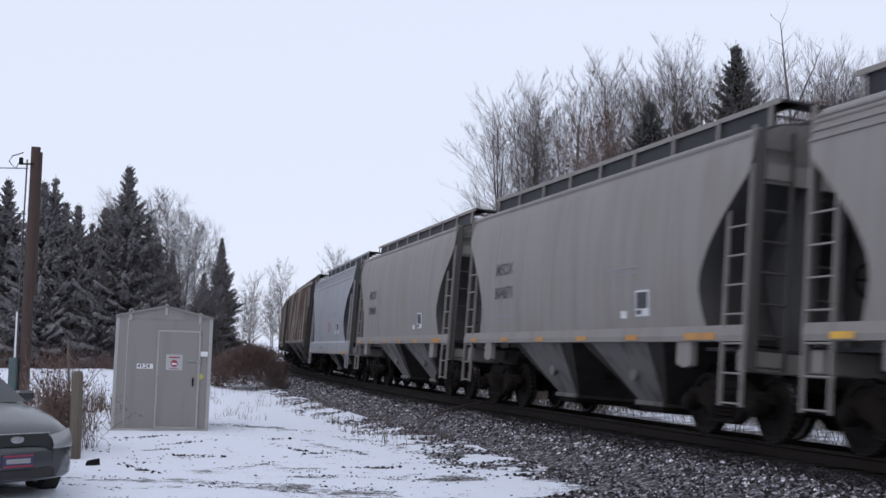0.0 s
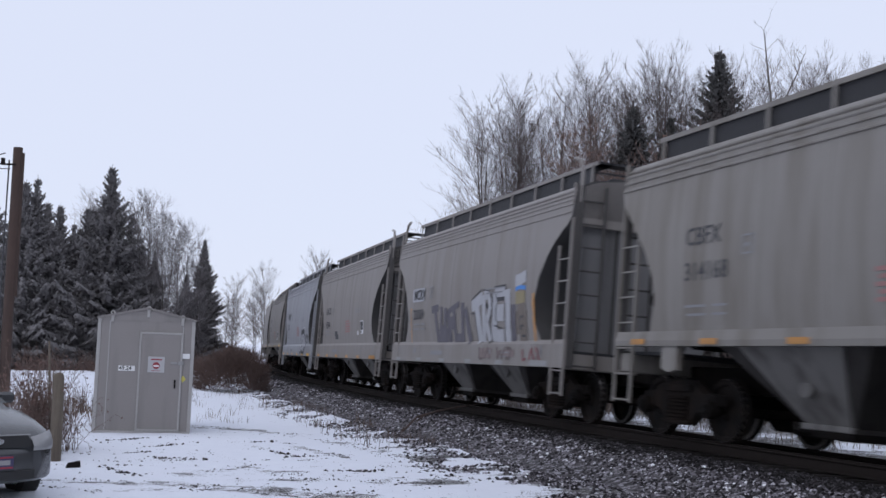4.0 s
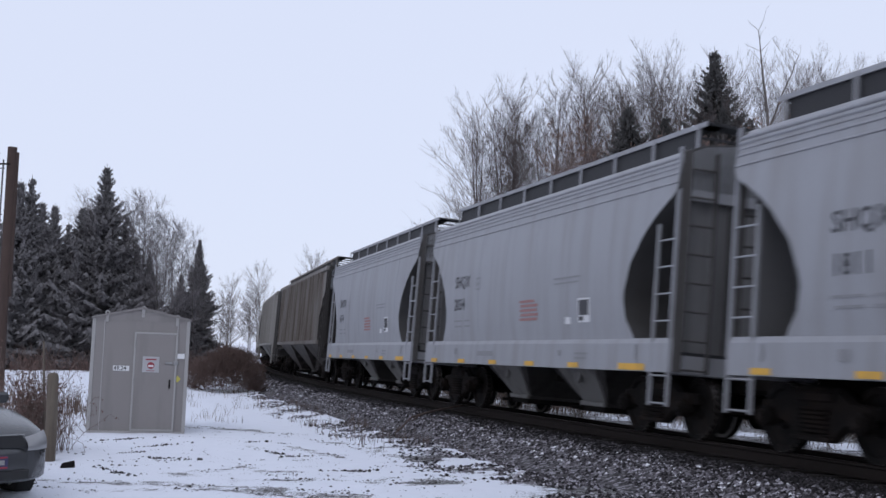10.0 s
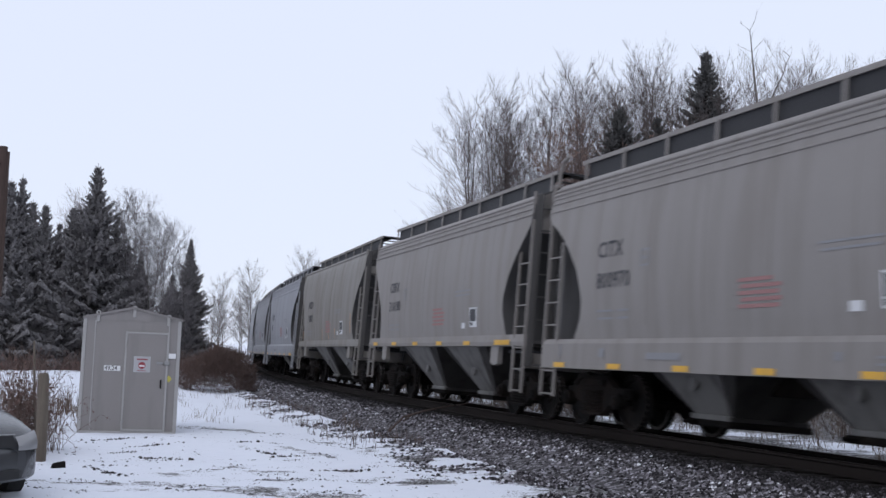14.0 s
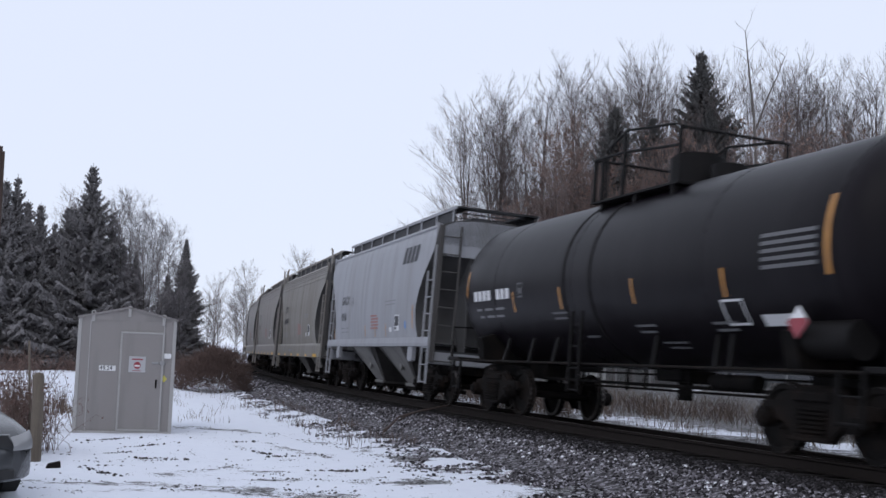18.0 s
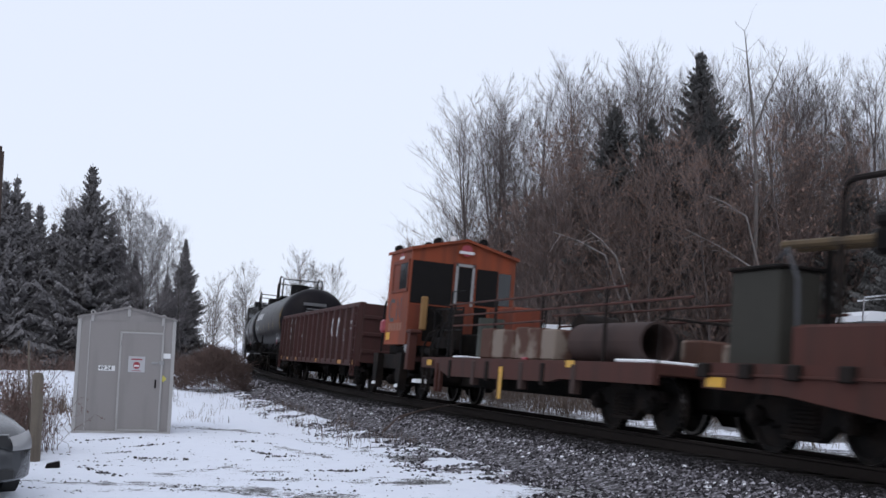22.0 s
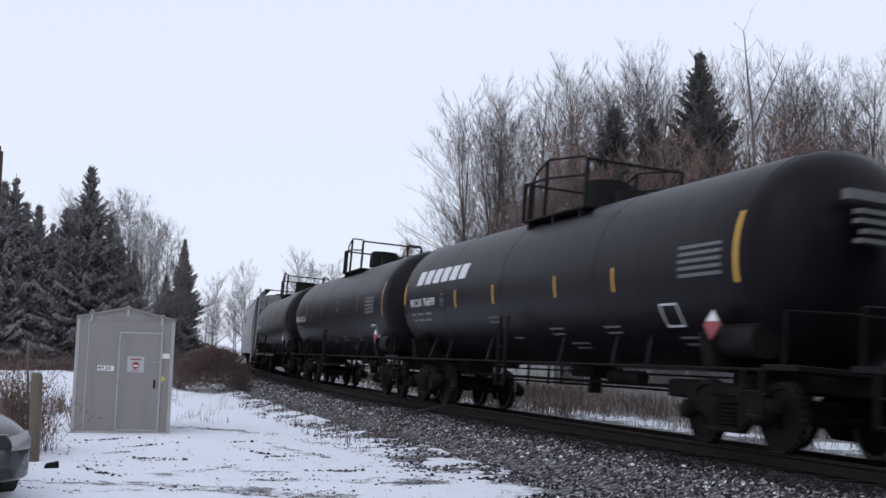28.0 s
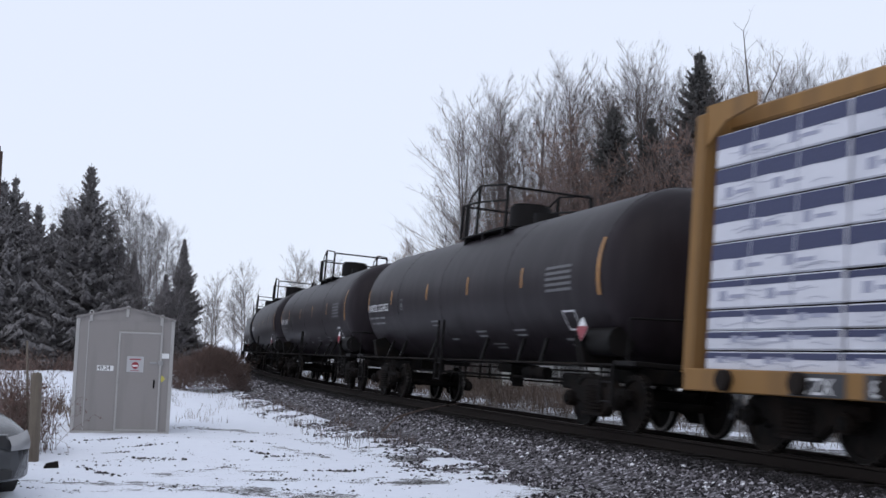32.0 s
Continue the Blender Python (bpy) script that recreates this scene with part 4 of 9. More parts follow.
    spots = [(-22.3, 110, 7.6, 20), (-23.4, 112, 6.0, 20), (-26.1, 150, 11.4, 20), (-27.4, 155, 9.4, 20), (-19.1, 150, 13.0, -20), (-17.4, 152, 11.8, -20), (-20.6, 156, 11.0, -20), (-14, 140, 11, -20), (-31, 170, 9.0, 20),
             (-35, 190, 9, 20), (-24.5, 120, 5.2, 20), (-40, 200, 10, 20)]
    plant("far", lambda v: (bare_tree_shapes(540 + v, 11, 0.38, 0.2, 30, 0.015, 4, 52, 1.5, 0.08, 0.75), 11), 2, "bare_tree", "distant leafless tree beside the line", "tree", "distant trees", spots, (M["old_bark"], M["old_bark"]))


def blades(rnd, sh, x, y, z, h, n, spread, lean=0.3, w=0.012):
    for _ in range(n):
        a, b = rnd.uniform(0, 6.283), rnd.uniform(0, 6.283)
        r = spread * rnd.random() ** 0.6
        px, py = x + r * math.cos(b), y + r * math.sin(b)
        hh = h * rnd.uniform(0.45, 1.1)
        tx, ty = px + math.cos(a) * hh * lean * rnd.random(), py + math.sin(a) * hh * lean * rnd.random()
        c, s = math.cos(b + 1.3) * w, math.sin(b + 1.3) * w
        mx, my = px * 0.55 + tx * 0.45, py * 0.55 + ty * 0.45
        sh.add([(px - c, py - s, z - 0.03), (px + c, py + s, z - 0.03), (mx + c * 0.8, my + s * 0.8, z + hh * 0.6), (mx - c * 0.8, my - s * 0.8, z + hh * 0.6), (tx, ty, z + hh)],
               [(0, 1, 2, 3), (3, 2, 4)])


def stuff(name, sh, mat, label, category):
    ob = new(name, sh.mesh(name))
    ob.data.materials.append(mat)
    return tagged(ob, label, category, kind="stuff")


def build_brush():
    rnd = random.Random(33)
    # rounded red-brown thicket at the bend
    sh = Shape()
    for _ in range(5200):
        a, b, r = rnd.uniform(0, 6.283), rnd.random() ** 0.8 * 1.5, rnd.uniform(0.35, 1.0) ** 0.5
        lump = 1.0 + 0.22 * noise.noise((math.cos(a) * 1.4, math.sin(a) * 1.4, b * 1.5 + 3))
        d = Vector((math.cos(a) * math.cos(b), math.sin(a) * math.cos(b), math.sin(b)))
        c = Vector((-9.45 + 1.75 * d.x * r * lump, 46.5 + 2.0 * d.y * r * lump, 0))
        if lateral(c.x, c.y)[0] < 2.5:
            continue
        c.z = ground_z(c.x, c.y, 9) - 0.05 + 1.62 * d.z * r * lump
        way = (d * 0.8 + Vector((rnd.gauss(0, 0.6), rnd.gauss(0, 0.6), rnd.gauss(0.25, 0.5)))).normalized()
        sh.tube(bent(rnd, c - way * 0.15, way, rnd.uniform(0.25, 0.6), 3, 0.25, 0.0), [0.010, 0.009, 0.007, 0.004], 3, False)
    stuff("thicket", sh, M["thicket"], "rounded red-brown leafless bush beside the track", "bush")
    sh = Shape()
    for _ in range(700):
        s, lat = rnd.uniform(42, 130), rnd.uniform(3.0, 9)
        x, y = beside(s, lat)
        base = Vector((x, y, ground_z(x, y, 9) - 0.05))
        for _ in range(3):
            sh.tube(bent(rnd, base, (rnd.gauss(0, 0.6), rnd.gauss(0, 0.5), 1), rnd.uniform(0.35, 1.15), 3, 0.25, -0.02), [0.016, 0.012, 0.010, 0.006], 3, False)
    for _ in range(1500):
        s, lat = rnd.uniform(52, 125), rnd.uniform(3.6, 15)
        x, y = beside(s, lat)
        base = Vector((x, y, ground_z(x, y, 9) - 0.05))
        for _ in range(3):
            sh.tube(bent(rnd, base, (rnd.gauss(0, 0.5), rnd.gauss(0, 0.5), 1), rnd.uniform(0.7, 2.1), 4, 0.25, 0.0), [0.020, 0.017, 0.014, 0.011, 0.007], 3, False)
    stuff("far_brush", sh, M["weed"], "brown scrub along the far side of the bend", "bush")
    # dry weeds behind the shed and round the post
    sh, st = Shape(), Shape()
    # a tangled dark clump between the pole and the post, drooping over
    tangle, seeds = Shape(), Shape()
    for cx, cy, n_, hi, sag in ((-6.62, 17.5, 70, 1.5, 0.0), (-6.72, 18.0, 70, 1.35, -0.02), (-7.0, 18.6, 60, 1.3, -0.02), (-6.36, 18.3, 26, 1.25, -0.15), (-6.25, 17.7, 12, 1.1, -0.17), (-6.5, 17.2, 30, 1.2, -0.03)):
        for _ in range(n_):
            x, y = cx + rnd.gauss(0, 0.07), cy + rnd.gauss(0, 0.2)
            stem = bent(rnd, (x, y, ground_z(x, y, 9) - 0.03), (rnd.gauss(0, 0.12), rnd.gauss(0, 0.12), 1), hi * rnd.uniform(0.5, 1.15), 7, 0.13, sag)
            tangle.tube(stem, [0.006, 0.0055, 0.005, 0.005, 0.004, 0.0035, 0.003, 0.002], 3, False)
            for k in range(3, 8):
                tw = bent(rnd, stem[k], veer(rnd, (stem[k] - stem[k - 1]).normalized(), rnd.uniform(30, 70), sag), rnd.uniform(0.08, 0.24), 2, 0.15, sag)
                tangle.ribbon(tw, (0.004, 0.0035, 0.003), rnd.uniform(0, 3.14))
                for _ in range(2):
                    r = rnd.uniform(0.010, 0.024)
                    c = tw[2] + Vector((rnd.gauss(0, 0.02), rnd.gauss(0, 0.02), rnd.gauss(0, 0.02)))
                    seeds.add([c + Vector((rnd.gauss(0, r), rnd.gauss(0, r), rnd.gauss(0, r))) for _ in range(3)], [(0, 1, 2)])
    stuff("seed_heads", seeds, M["seed"], "withered red-brown leaves and seed heads of tall weeds", "weeds")
    stuff("bramble", tangle, M["bramble"], "tangled brown dead brambles round the wooden post", "weeds")
    for _ in range(14):
        x, y = rnd.gauss(-7.1, 0.3), rnd.gauss(18.9, 0.9)
        blades(rnd, sh, x, y, ground_z(x, y, 9), rnd.uniform(0.5, 1.2), 6, 0.16, 0.6, 0.007)
    for _ in range(24):
        x, y = rnd.uniform(-9.4, -7.2), rnd.uniform(19.5, 25)
        if not (-7.3 < x < -5 and 21.5 < y < 24.5):
            blades(rnd, st if rnd.random() < 0.6 else sh, x, y, ground_z(x, y, 9), rnd.uniform(0.25, 0.7), 7, 0.2, 0.7, 0.008)
    for _ in range(95):
        x, y = rnd.uniform(-13, -8.0), rnd.uniform(27, 33)
        blades(rnd, st if rnd.random() < 0.5 else sh, x, y, ground_z(x, y, 9), rnd.uniform(0.4, 0.9), 5, 0.25, 0.5, 0.009)
    for _ in range(120):
        x, y = rnd.uniform(-13, -4.5), rnd.uniform(24, 42)
        blades(rnd, st if rnd.random() < 0.5 else sh, x, y, ground_z(x, y, 9), rnd.uniform(0.1, 0.35), 6, 0.3, 0.9, 0.005)
    for _ in range(900):
        x, y = rnd.uniform(-6.2, 1.5), rnd.uniform(18.5, 42)
        lat = lateral(x, y)[0]
        if 1.9 < lat < 4.6 and noise.noise((x * 0.6, y * 0.4, 7)) > -0.1:
            blades(rnd, sh if rnd.random() < 0.85 else st, x, y, ground_z(x, y, lat), rnd.uniform(0.1, 0.32), 6, 0.25, 0.8, 0.006)
    for _ in range(330):
        s, lat = rnd.uniform(-6, 45), -rnd.uniform(5.2, 9.5)
        x, y = beside(s, lat)
        blades(rnd, sh if rnd.random() < 0.8 else st, x, y, ground_z(x, y, lat), rnd.uniform(0.35, 0.9), 26, 0.9, 1.7, 0.007)
    for _ in range(260):
        s, lat = rnd.uniform(-6, 45), -rnd.uniform(2.9, 5.0)
        x, y = beside(s, lat)
        blades(rnd, sh if rnd.random() < 0.5 else st, x, y, max(ground_z(x, y, lat), on_track(s, lat, ballast_z(lat)).z), rnd.uniform(0.1, 0.45), 9, 0.4, 0.9, 0.006)
    for _ in range(520):
        s, lat = rnd.uniform(9, 62), -rnd.uniform(2.5, 6.5)
        x, y = beside(s, lat)
        blades(rnd, sh if rnd.random() < 0.85 else st, x, y, max(ground_z(x, y, lat), on_track(s, lat, ballast_z(lat)).z), rnd.uniform(0.25, 0.7), 14, 0.5, 0.9, 0.008)
    stuff("dead_weeds", sh, M["weed"], "brown dead weed stalks standing in the snow", "weeds")
    stuff("dry_grass", st, M["straw"], "pale dry grass poking through the snow", "grass")
    # the dark undergrowth line beneath the left-hand conifers
    sh = Shape()
    for _ in range(1300):
        x, y = rnd.uniform(-34, -13.0), rnd.uniform(54, 61)
        base = Vector((x, y, ground_z(x, y, 9) - 0.05))
        for _ in range(3):
            sh.tube(bent(rnd, base, (rnd.gauss(0, 0.6), rnd.gauss(0, 0.5), 1), rnd.uniform(0.5, 1.5), 3, 0.28, 0.0), [0.014, 0.011, 0.009, 0.006], 3, False)
    stuff("undergrowth", sh, M["thicket"], "dull red-brown undergrowth below the spruces", "bush")
    sh = Shape()
    for _ in range(1500):
        x, y = rnd.uniform(0, 30), rnd.uniform(52, 66)
        base = Vector((x, y, ground_z(x, y, -20) - 0.05))
        for _ in range(2):
            stem = bent(rnd, base, (rnd.gauss(0, 0.25), rnd.gauss(0, 0.25), 1), rnd.uniform(1.5, 6.5), 5, 0.12, 0.04)
            sh.tube(stem, [0.020, 0.017, 0.014, 0.011, 0.008, 0.005], 3, False)
            for k in range(1, 6):
                for _ in range(2):
                    sh.ribbon(bent(rnd, stem[k], veer(rnd, (stem[k] - stem[k - 1]).normalized(), rnd.uniform(25, 55), 0.1), rnd.uniform(0.3, 1.0), 3, 0.1, 0.04), (0.008, 0.007, 0.005, 0.004), rnd.uniform(0, 3.14))
    stuff("woodland_scrub", sh, M["scrub"], "dense leafless scrub at the foot of the trees", "bush")


# ---- things beside the line ----
def build_shed():
    e = thing("equipment_shed", "grey aluminium railway equipment shed with a closed door", "shed",
              at=Matrix.Translation((-6.25, 22.2, -0.40)) @ Matrix.Rotation(radians(14), 4, "Z") @ Matrix.Rotation(radians(1.3), 4, "Y"))
    w, d, h, top = 0.90, 1.9, 2.28, 2.47
    gable = [(-w, 0.08), (w, 0.08), (w, h), (0, top), (-w, h)]
    part("wall", Shape().plate(gable, "y", 0, d), M["alu"], e)
    part("base_skid", Shape().box(-w - 0.03, w + 0.03, -0.03, d + 0.03, 0, 0.085, 0.01), M["alu_trim"], e, "pale metal base frame")
    for sg in (1, -1):
        s = Shape().plate([(sg * (w + 0.05), h - 0.02), (sg * (w + 0.05), h + 0.015), (0, top + 0.04), (0, top + 0.003)], "y", -0.05, d + 0.05)
        part("roof_panel", s, M["alu"], e, "low-pitched aluminium roof panel")
        part("corner_trim", Shape().box(sg * w - 0.035, sg * w + 0.035, -0.014, 0.03, 0.085, h - 0.02, 0.006), M["alu_trim"], e)
    for x in (-0.70, 0.70):
        part("seam", Shape().box(x - 0.012, x + 0.012, -0.012, 0, 0.10, h - 0.05, 0.003), M["alu_trim"], e)
    part("gable_trim", Shape().plate([(-w, h - 0.05), (w, h - 0.05), (w, h), (0, top), (-w, h)], "y", -0.010, -0.002), M["alu"], e)
    door = part("door", Shape().box(-0.09, 0.68, -0.025, -0.003, 0.13, 1.99, 0.005), M["alu"], e, "plain aluminium door, closed")
    fr = Shape()
    for x0, x1, z0, z1 in ((-0.125, -0.085, 0.10, 2.02), (0.675, 0.715, 0.10, 2.02), (-0.125, 0.715, 1.985, 2.025), (-0.125, 0.715, 0.09, 0.13)):
        fr.box(x0, x1, -0.035, -0.002, z0, z1, 0.004)
    part("door_frame", fr, M["alu_trim"], e)
    for z in (0.3, 1.05, 1.8):
        part("hinge", Shape().tube([(-0.105, -0.045, z - 0.05), (-0.105, -0.045, z + 0.05)], 0.014, 6), M["alu_trim"], door)
    part("door_handle", Shape().box(0.575, 0.605, -0.05, -0.022, 0.93, 1.10, 0.006).box(0.58, 0.60, -0.075, -0.05, 1.05, 1.08, 0.004), M["black"], door, "black door handle")
    part("hasp", Shape().box(0.49, 0.62, -0.05, -0.025, 1.405, 1.45, 0.004).box(0.64, 0.74, -0.05, -0.012, 1.39, 1.47, 0.008), M["chain"], e, "steel hasp and padlock box")
    sign = part("warning_sign", Shape().box(0.055, 0.375, -0.034, -0.025, 1.235, 1.545, 0.003), M["sign_dull"], door, "white warning sign with a red no-entry disc")
    part("sign_disc", Shape().disc((0.215, -0.037, 1.37), "y", 0.068, 0.004, 24, 0.0), M["sign_red"], door)
    part("sign_bar", Shape().box(0.165, 0.265, -0.042, -0.039, 1.345, 1.378), M["sign_white"], door)
    part("sign_heading", Shape().box(0.11, 0.32, -0.037, -0.034, 1.475, 1.50).box(0.13, 0.30, -0.037, -0.034, 1.262, 1.272), M["sign_red"], door)
    part("mile_plate", Shape().box(-0.50, -0.19, -0.008, 0.002, 1.25, 1.35, 0.002), M["sign_white"], e, "white plate with black mile number")
    t = lettering("49.24", 0.085)
    for v in t.vertices:
        v.co = (v.co.x * 0.95 - 0.49, -0.011, v.co.z + 1.265)
    part("mile_number", t, M["mark_dark"], e)
    part("notice", Shape().box(0.715, 0.855, -0.022, -0.012, 1.52, 1.62, 0.002), M["sign_white"], e, "small white notice")
    part("sticker", Shape().plate([(0.68, 1.12), (0.74, 1.05), (0.80, 1.12), (0.74, 1.19)], "y", -0.006, 0), make("pale_yellow_sticker", (0.52, 0.46, 0.10), 0.6, 0, 0.15, 9, 60, 0.0), e, "yellow diamond sticker")
    for x, z in ((-0.66, h + 0.06), (0.02, top - 0.02), (0.68, h + 0.02)):
        part("lifting_lug", Shape().box(x - 0.03, x + 0.03, -0.03, 0.0, z - 0.14, z + 0.02, 0.005).disc((x, -0.015, z + 0.04), "y", 0.045, 0.02, 14, 0.022), M["alu_trim"], e)


def build_posts():
    e = thing("utility_pole", "weathered brown wooden utility pole with cables", "utility pole", at=Matrix.Translation((-10.90, 26.9, -0.5)) @ Matrix.Rotation(radians(0.5), 4, "Y"))
    part("pole", Shape().tube([(0, 0, 0), (0.0, 0, 2.5), (0.02, 0, 5.0), (0.02, 0, 6.62)], [0.135, 0.125, 0.118, 0.11], 14), M["pole"], e, smooth=True)
    part("pole_brace", Shape().tube([(0.10, 0.05, 3.0), (0.11, 0.04, 6.5)], [0.07, 0.065], 10), M["pole"], e, "second timber bolted alongside")
    part("conduit", Shape().tube([(-0.22, -0.05, 0.4), (-0.21, -0.05, 2.6)], 0.035, 8), M["sign_white"], e, "white plastic conduit")
    part("ground_cable", Shape().tube([(-0.16, -0.1, 0.6), (-0.17, -0.1, 3.5), (-0.14, -0.1, 6.3)], 0.02, 6), M["hose"], e)
    part("meter_box", Shape().box(-0.32, -0.12, -0.2, 0.0, 0.7, 1.5, 0.03), make("faded_green_box_paint", (0.06, 0.10, 0.10), 0.7), e, "faded green service box")
    part("bracket", Shape().box(-0.30, 0.05, -0.19, -0.15, 6.16, 6.20, 0.005).disc((-0.26, -0.17, 6.26), "z", 0.05, 0.14, 12), M["black"], e)
    part("drop_wire", Shape().tube([(-0.26, -0.17, 6.3), (-0.36, -0.25, 6.05), (-0.5, -0.3, 6.22), (-0.42, -0.3, 6.35), (-0.2, -0.2, 6.45)], 0.014, 5), M["hose"], e)
    for z, sag in ((6.1, 0.3), (4.98, 0.35), (4.82, 0.35)):
        part("overhead_wire", Shape().tube([(-0.15 - 4.0 * k, 0.3 * k, z + (0.12 if z < 5 else 0.1) * k - sag * math.sin(math.pi * k / 7) * 0.4) for k in range(8)], 0.013, 4), M["hose"], e)
    p = thing("fence_post", "short weathered round wooden post in the snow", "post", "posts", Matrix.Translation((-6.03, 16.9, -0.45)))
    part("post", Shape().tube([(0, 0, 0), (0.01, 0, 0.7), (0.0, 0.01, 1.32), (0, 0.01, 1.37)], [0.088, 0.085, 0.082, 0.06], 12), M["post"], p, smooth=True)
    p = thing("fence_post", "thin leaning wooden stake behind the post", "post", "posts", Matrix.Translation((-6.35, 17.6, -0.45)) @ Matrix.Rotation(radians(-3), 4, "Y"))
    part("post", Shape().tube([(0, 0, 0), (0.0, 0, 1.0), (0, 0, 1.85)], [0.022, 0.020, 0.016], 8), M["post"], p, smooth=True)
    p = thing("timber_offcut", "short dark timber offcut lying on the snow", "timber", at=Matrix.Translation((-5.48, 16.1, -0.36)) @ Matrix.Rotation(0.4, 4, "Z"))
    part("offcut", Shape().plate([(-0.1, -0.03), (0.1, -0.05), (0.09, 0.06), (-0.07, 0.03)], "y", -0.06, 0.06), M["tie"], p)
    p = thing("fallen_branch", "long dead branch lying on the ballast shoulder", "branch", at=Matrix.Translation((-1.05, 23.4, -0.33)))
    s = Shape().tube([(-0.1, -0.5, 0.04), (0.12, 0.8, 0.24), (0.55, 1.9, 0.32), (1.05, 3.0, 0.37), (1.75, 4.8, 0.40)], [0.026, 0.026, 0.022, 0.017, 0.010], 6)
    s.tube([(0.12, 0.8, 0.16), (0.35, 1.1, 0.3), (0.5, 1.5, 0.32)], [0.018, 0.014, 0.008], 5)
    part("branch", s, M["pole"], p)


def build_fence():
    e = thing("chain_link_fence", "low chain-link fence with steel posts beyond the track", "fence")
    lat, s0, s1 = -8.6, -8.0, 44.0
    places = [(s, *beside(s, lat)) for s in np.arange(s0, s1 + 0.1, 2.6)]
    base = [ground_z(x, y, lat) for s, x, y in places]
    for (s, x, y), z in zip(places, base):
        part("post", lambda: Shape().tube([(0, 0, -0.1), (0, 0, 1.36)], 0.03, 8), M["chain"], e, at=Matrix.Translation((x, y, z)), key="fence_post")
    part("top_rail", Shape().tube([(x, y, z + 1.33) for (s, x, y), z in zip(places, base)], 0.022, 6), M["chain"], e)
    sh = Shape()
    for k in range(len(places) - 1):
        (sa, xa, ya), (sb, xb, yb) = places[k], places[k + 1]
        for j in range(22):
            for sg in (1, -1):
                u = j / 22
                t = u + sg * 0.55
                q, z0, z1 = min(1, max(0, t)), 0.06, 1.3
                f = abs(q - u) / 0.55
                zz = z0 + (z1 - z0) * f
                if f < 0.02:
                    continue
                sh.tube([(xa + (xb - xa) * u, ya + (yb - ya) * u, base[k] + z0), (xa + (xb - xa) * q, ya + (yb - ya) * q, base[k] + zz)], 0.006, 3, False)
                if f < 1:
                    r = 1 - f
                    uu = 0 if sg > 0 else 1
                    tt = uu + sg * 0.55 * r
                    sh.tube([(xa + (xb - xa) * uu, ya + (yb - ya) * uu, base[k] + zz), (xa + (xb - xa) * tt, ya + (yb - ya) * tt, base[k] + z1)], 0.006, 3, False)
    part("wire_mesh", sh, M["chain"], e, "galvanised diamond wire mesh", kind="stuff")


def wheel_parts(parent, x, y, r, w, dark=True):
    tyre = part("wheel", Shape().disc((0, 0, 0), "y", r, w, 22, r * 0.62), M["rubber"], parent, "black tyre", at=Matrix.Translation((x, y, r)), smooth=True)
    part("rim", Shape().disc((0, 0, 0), "y", r * 0.63, w * 0.7, 18), M["chain"], tyre, "dull metal rim")


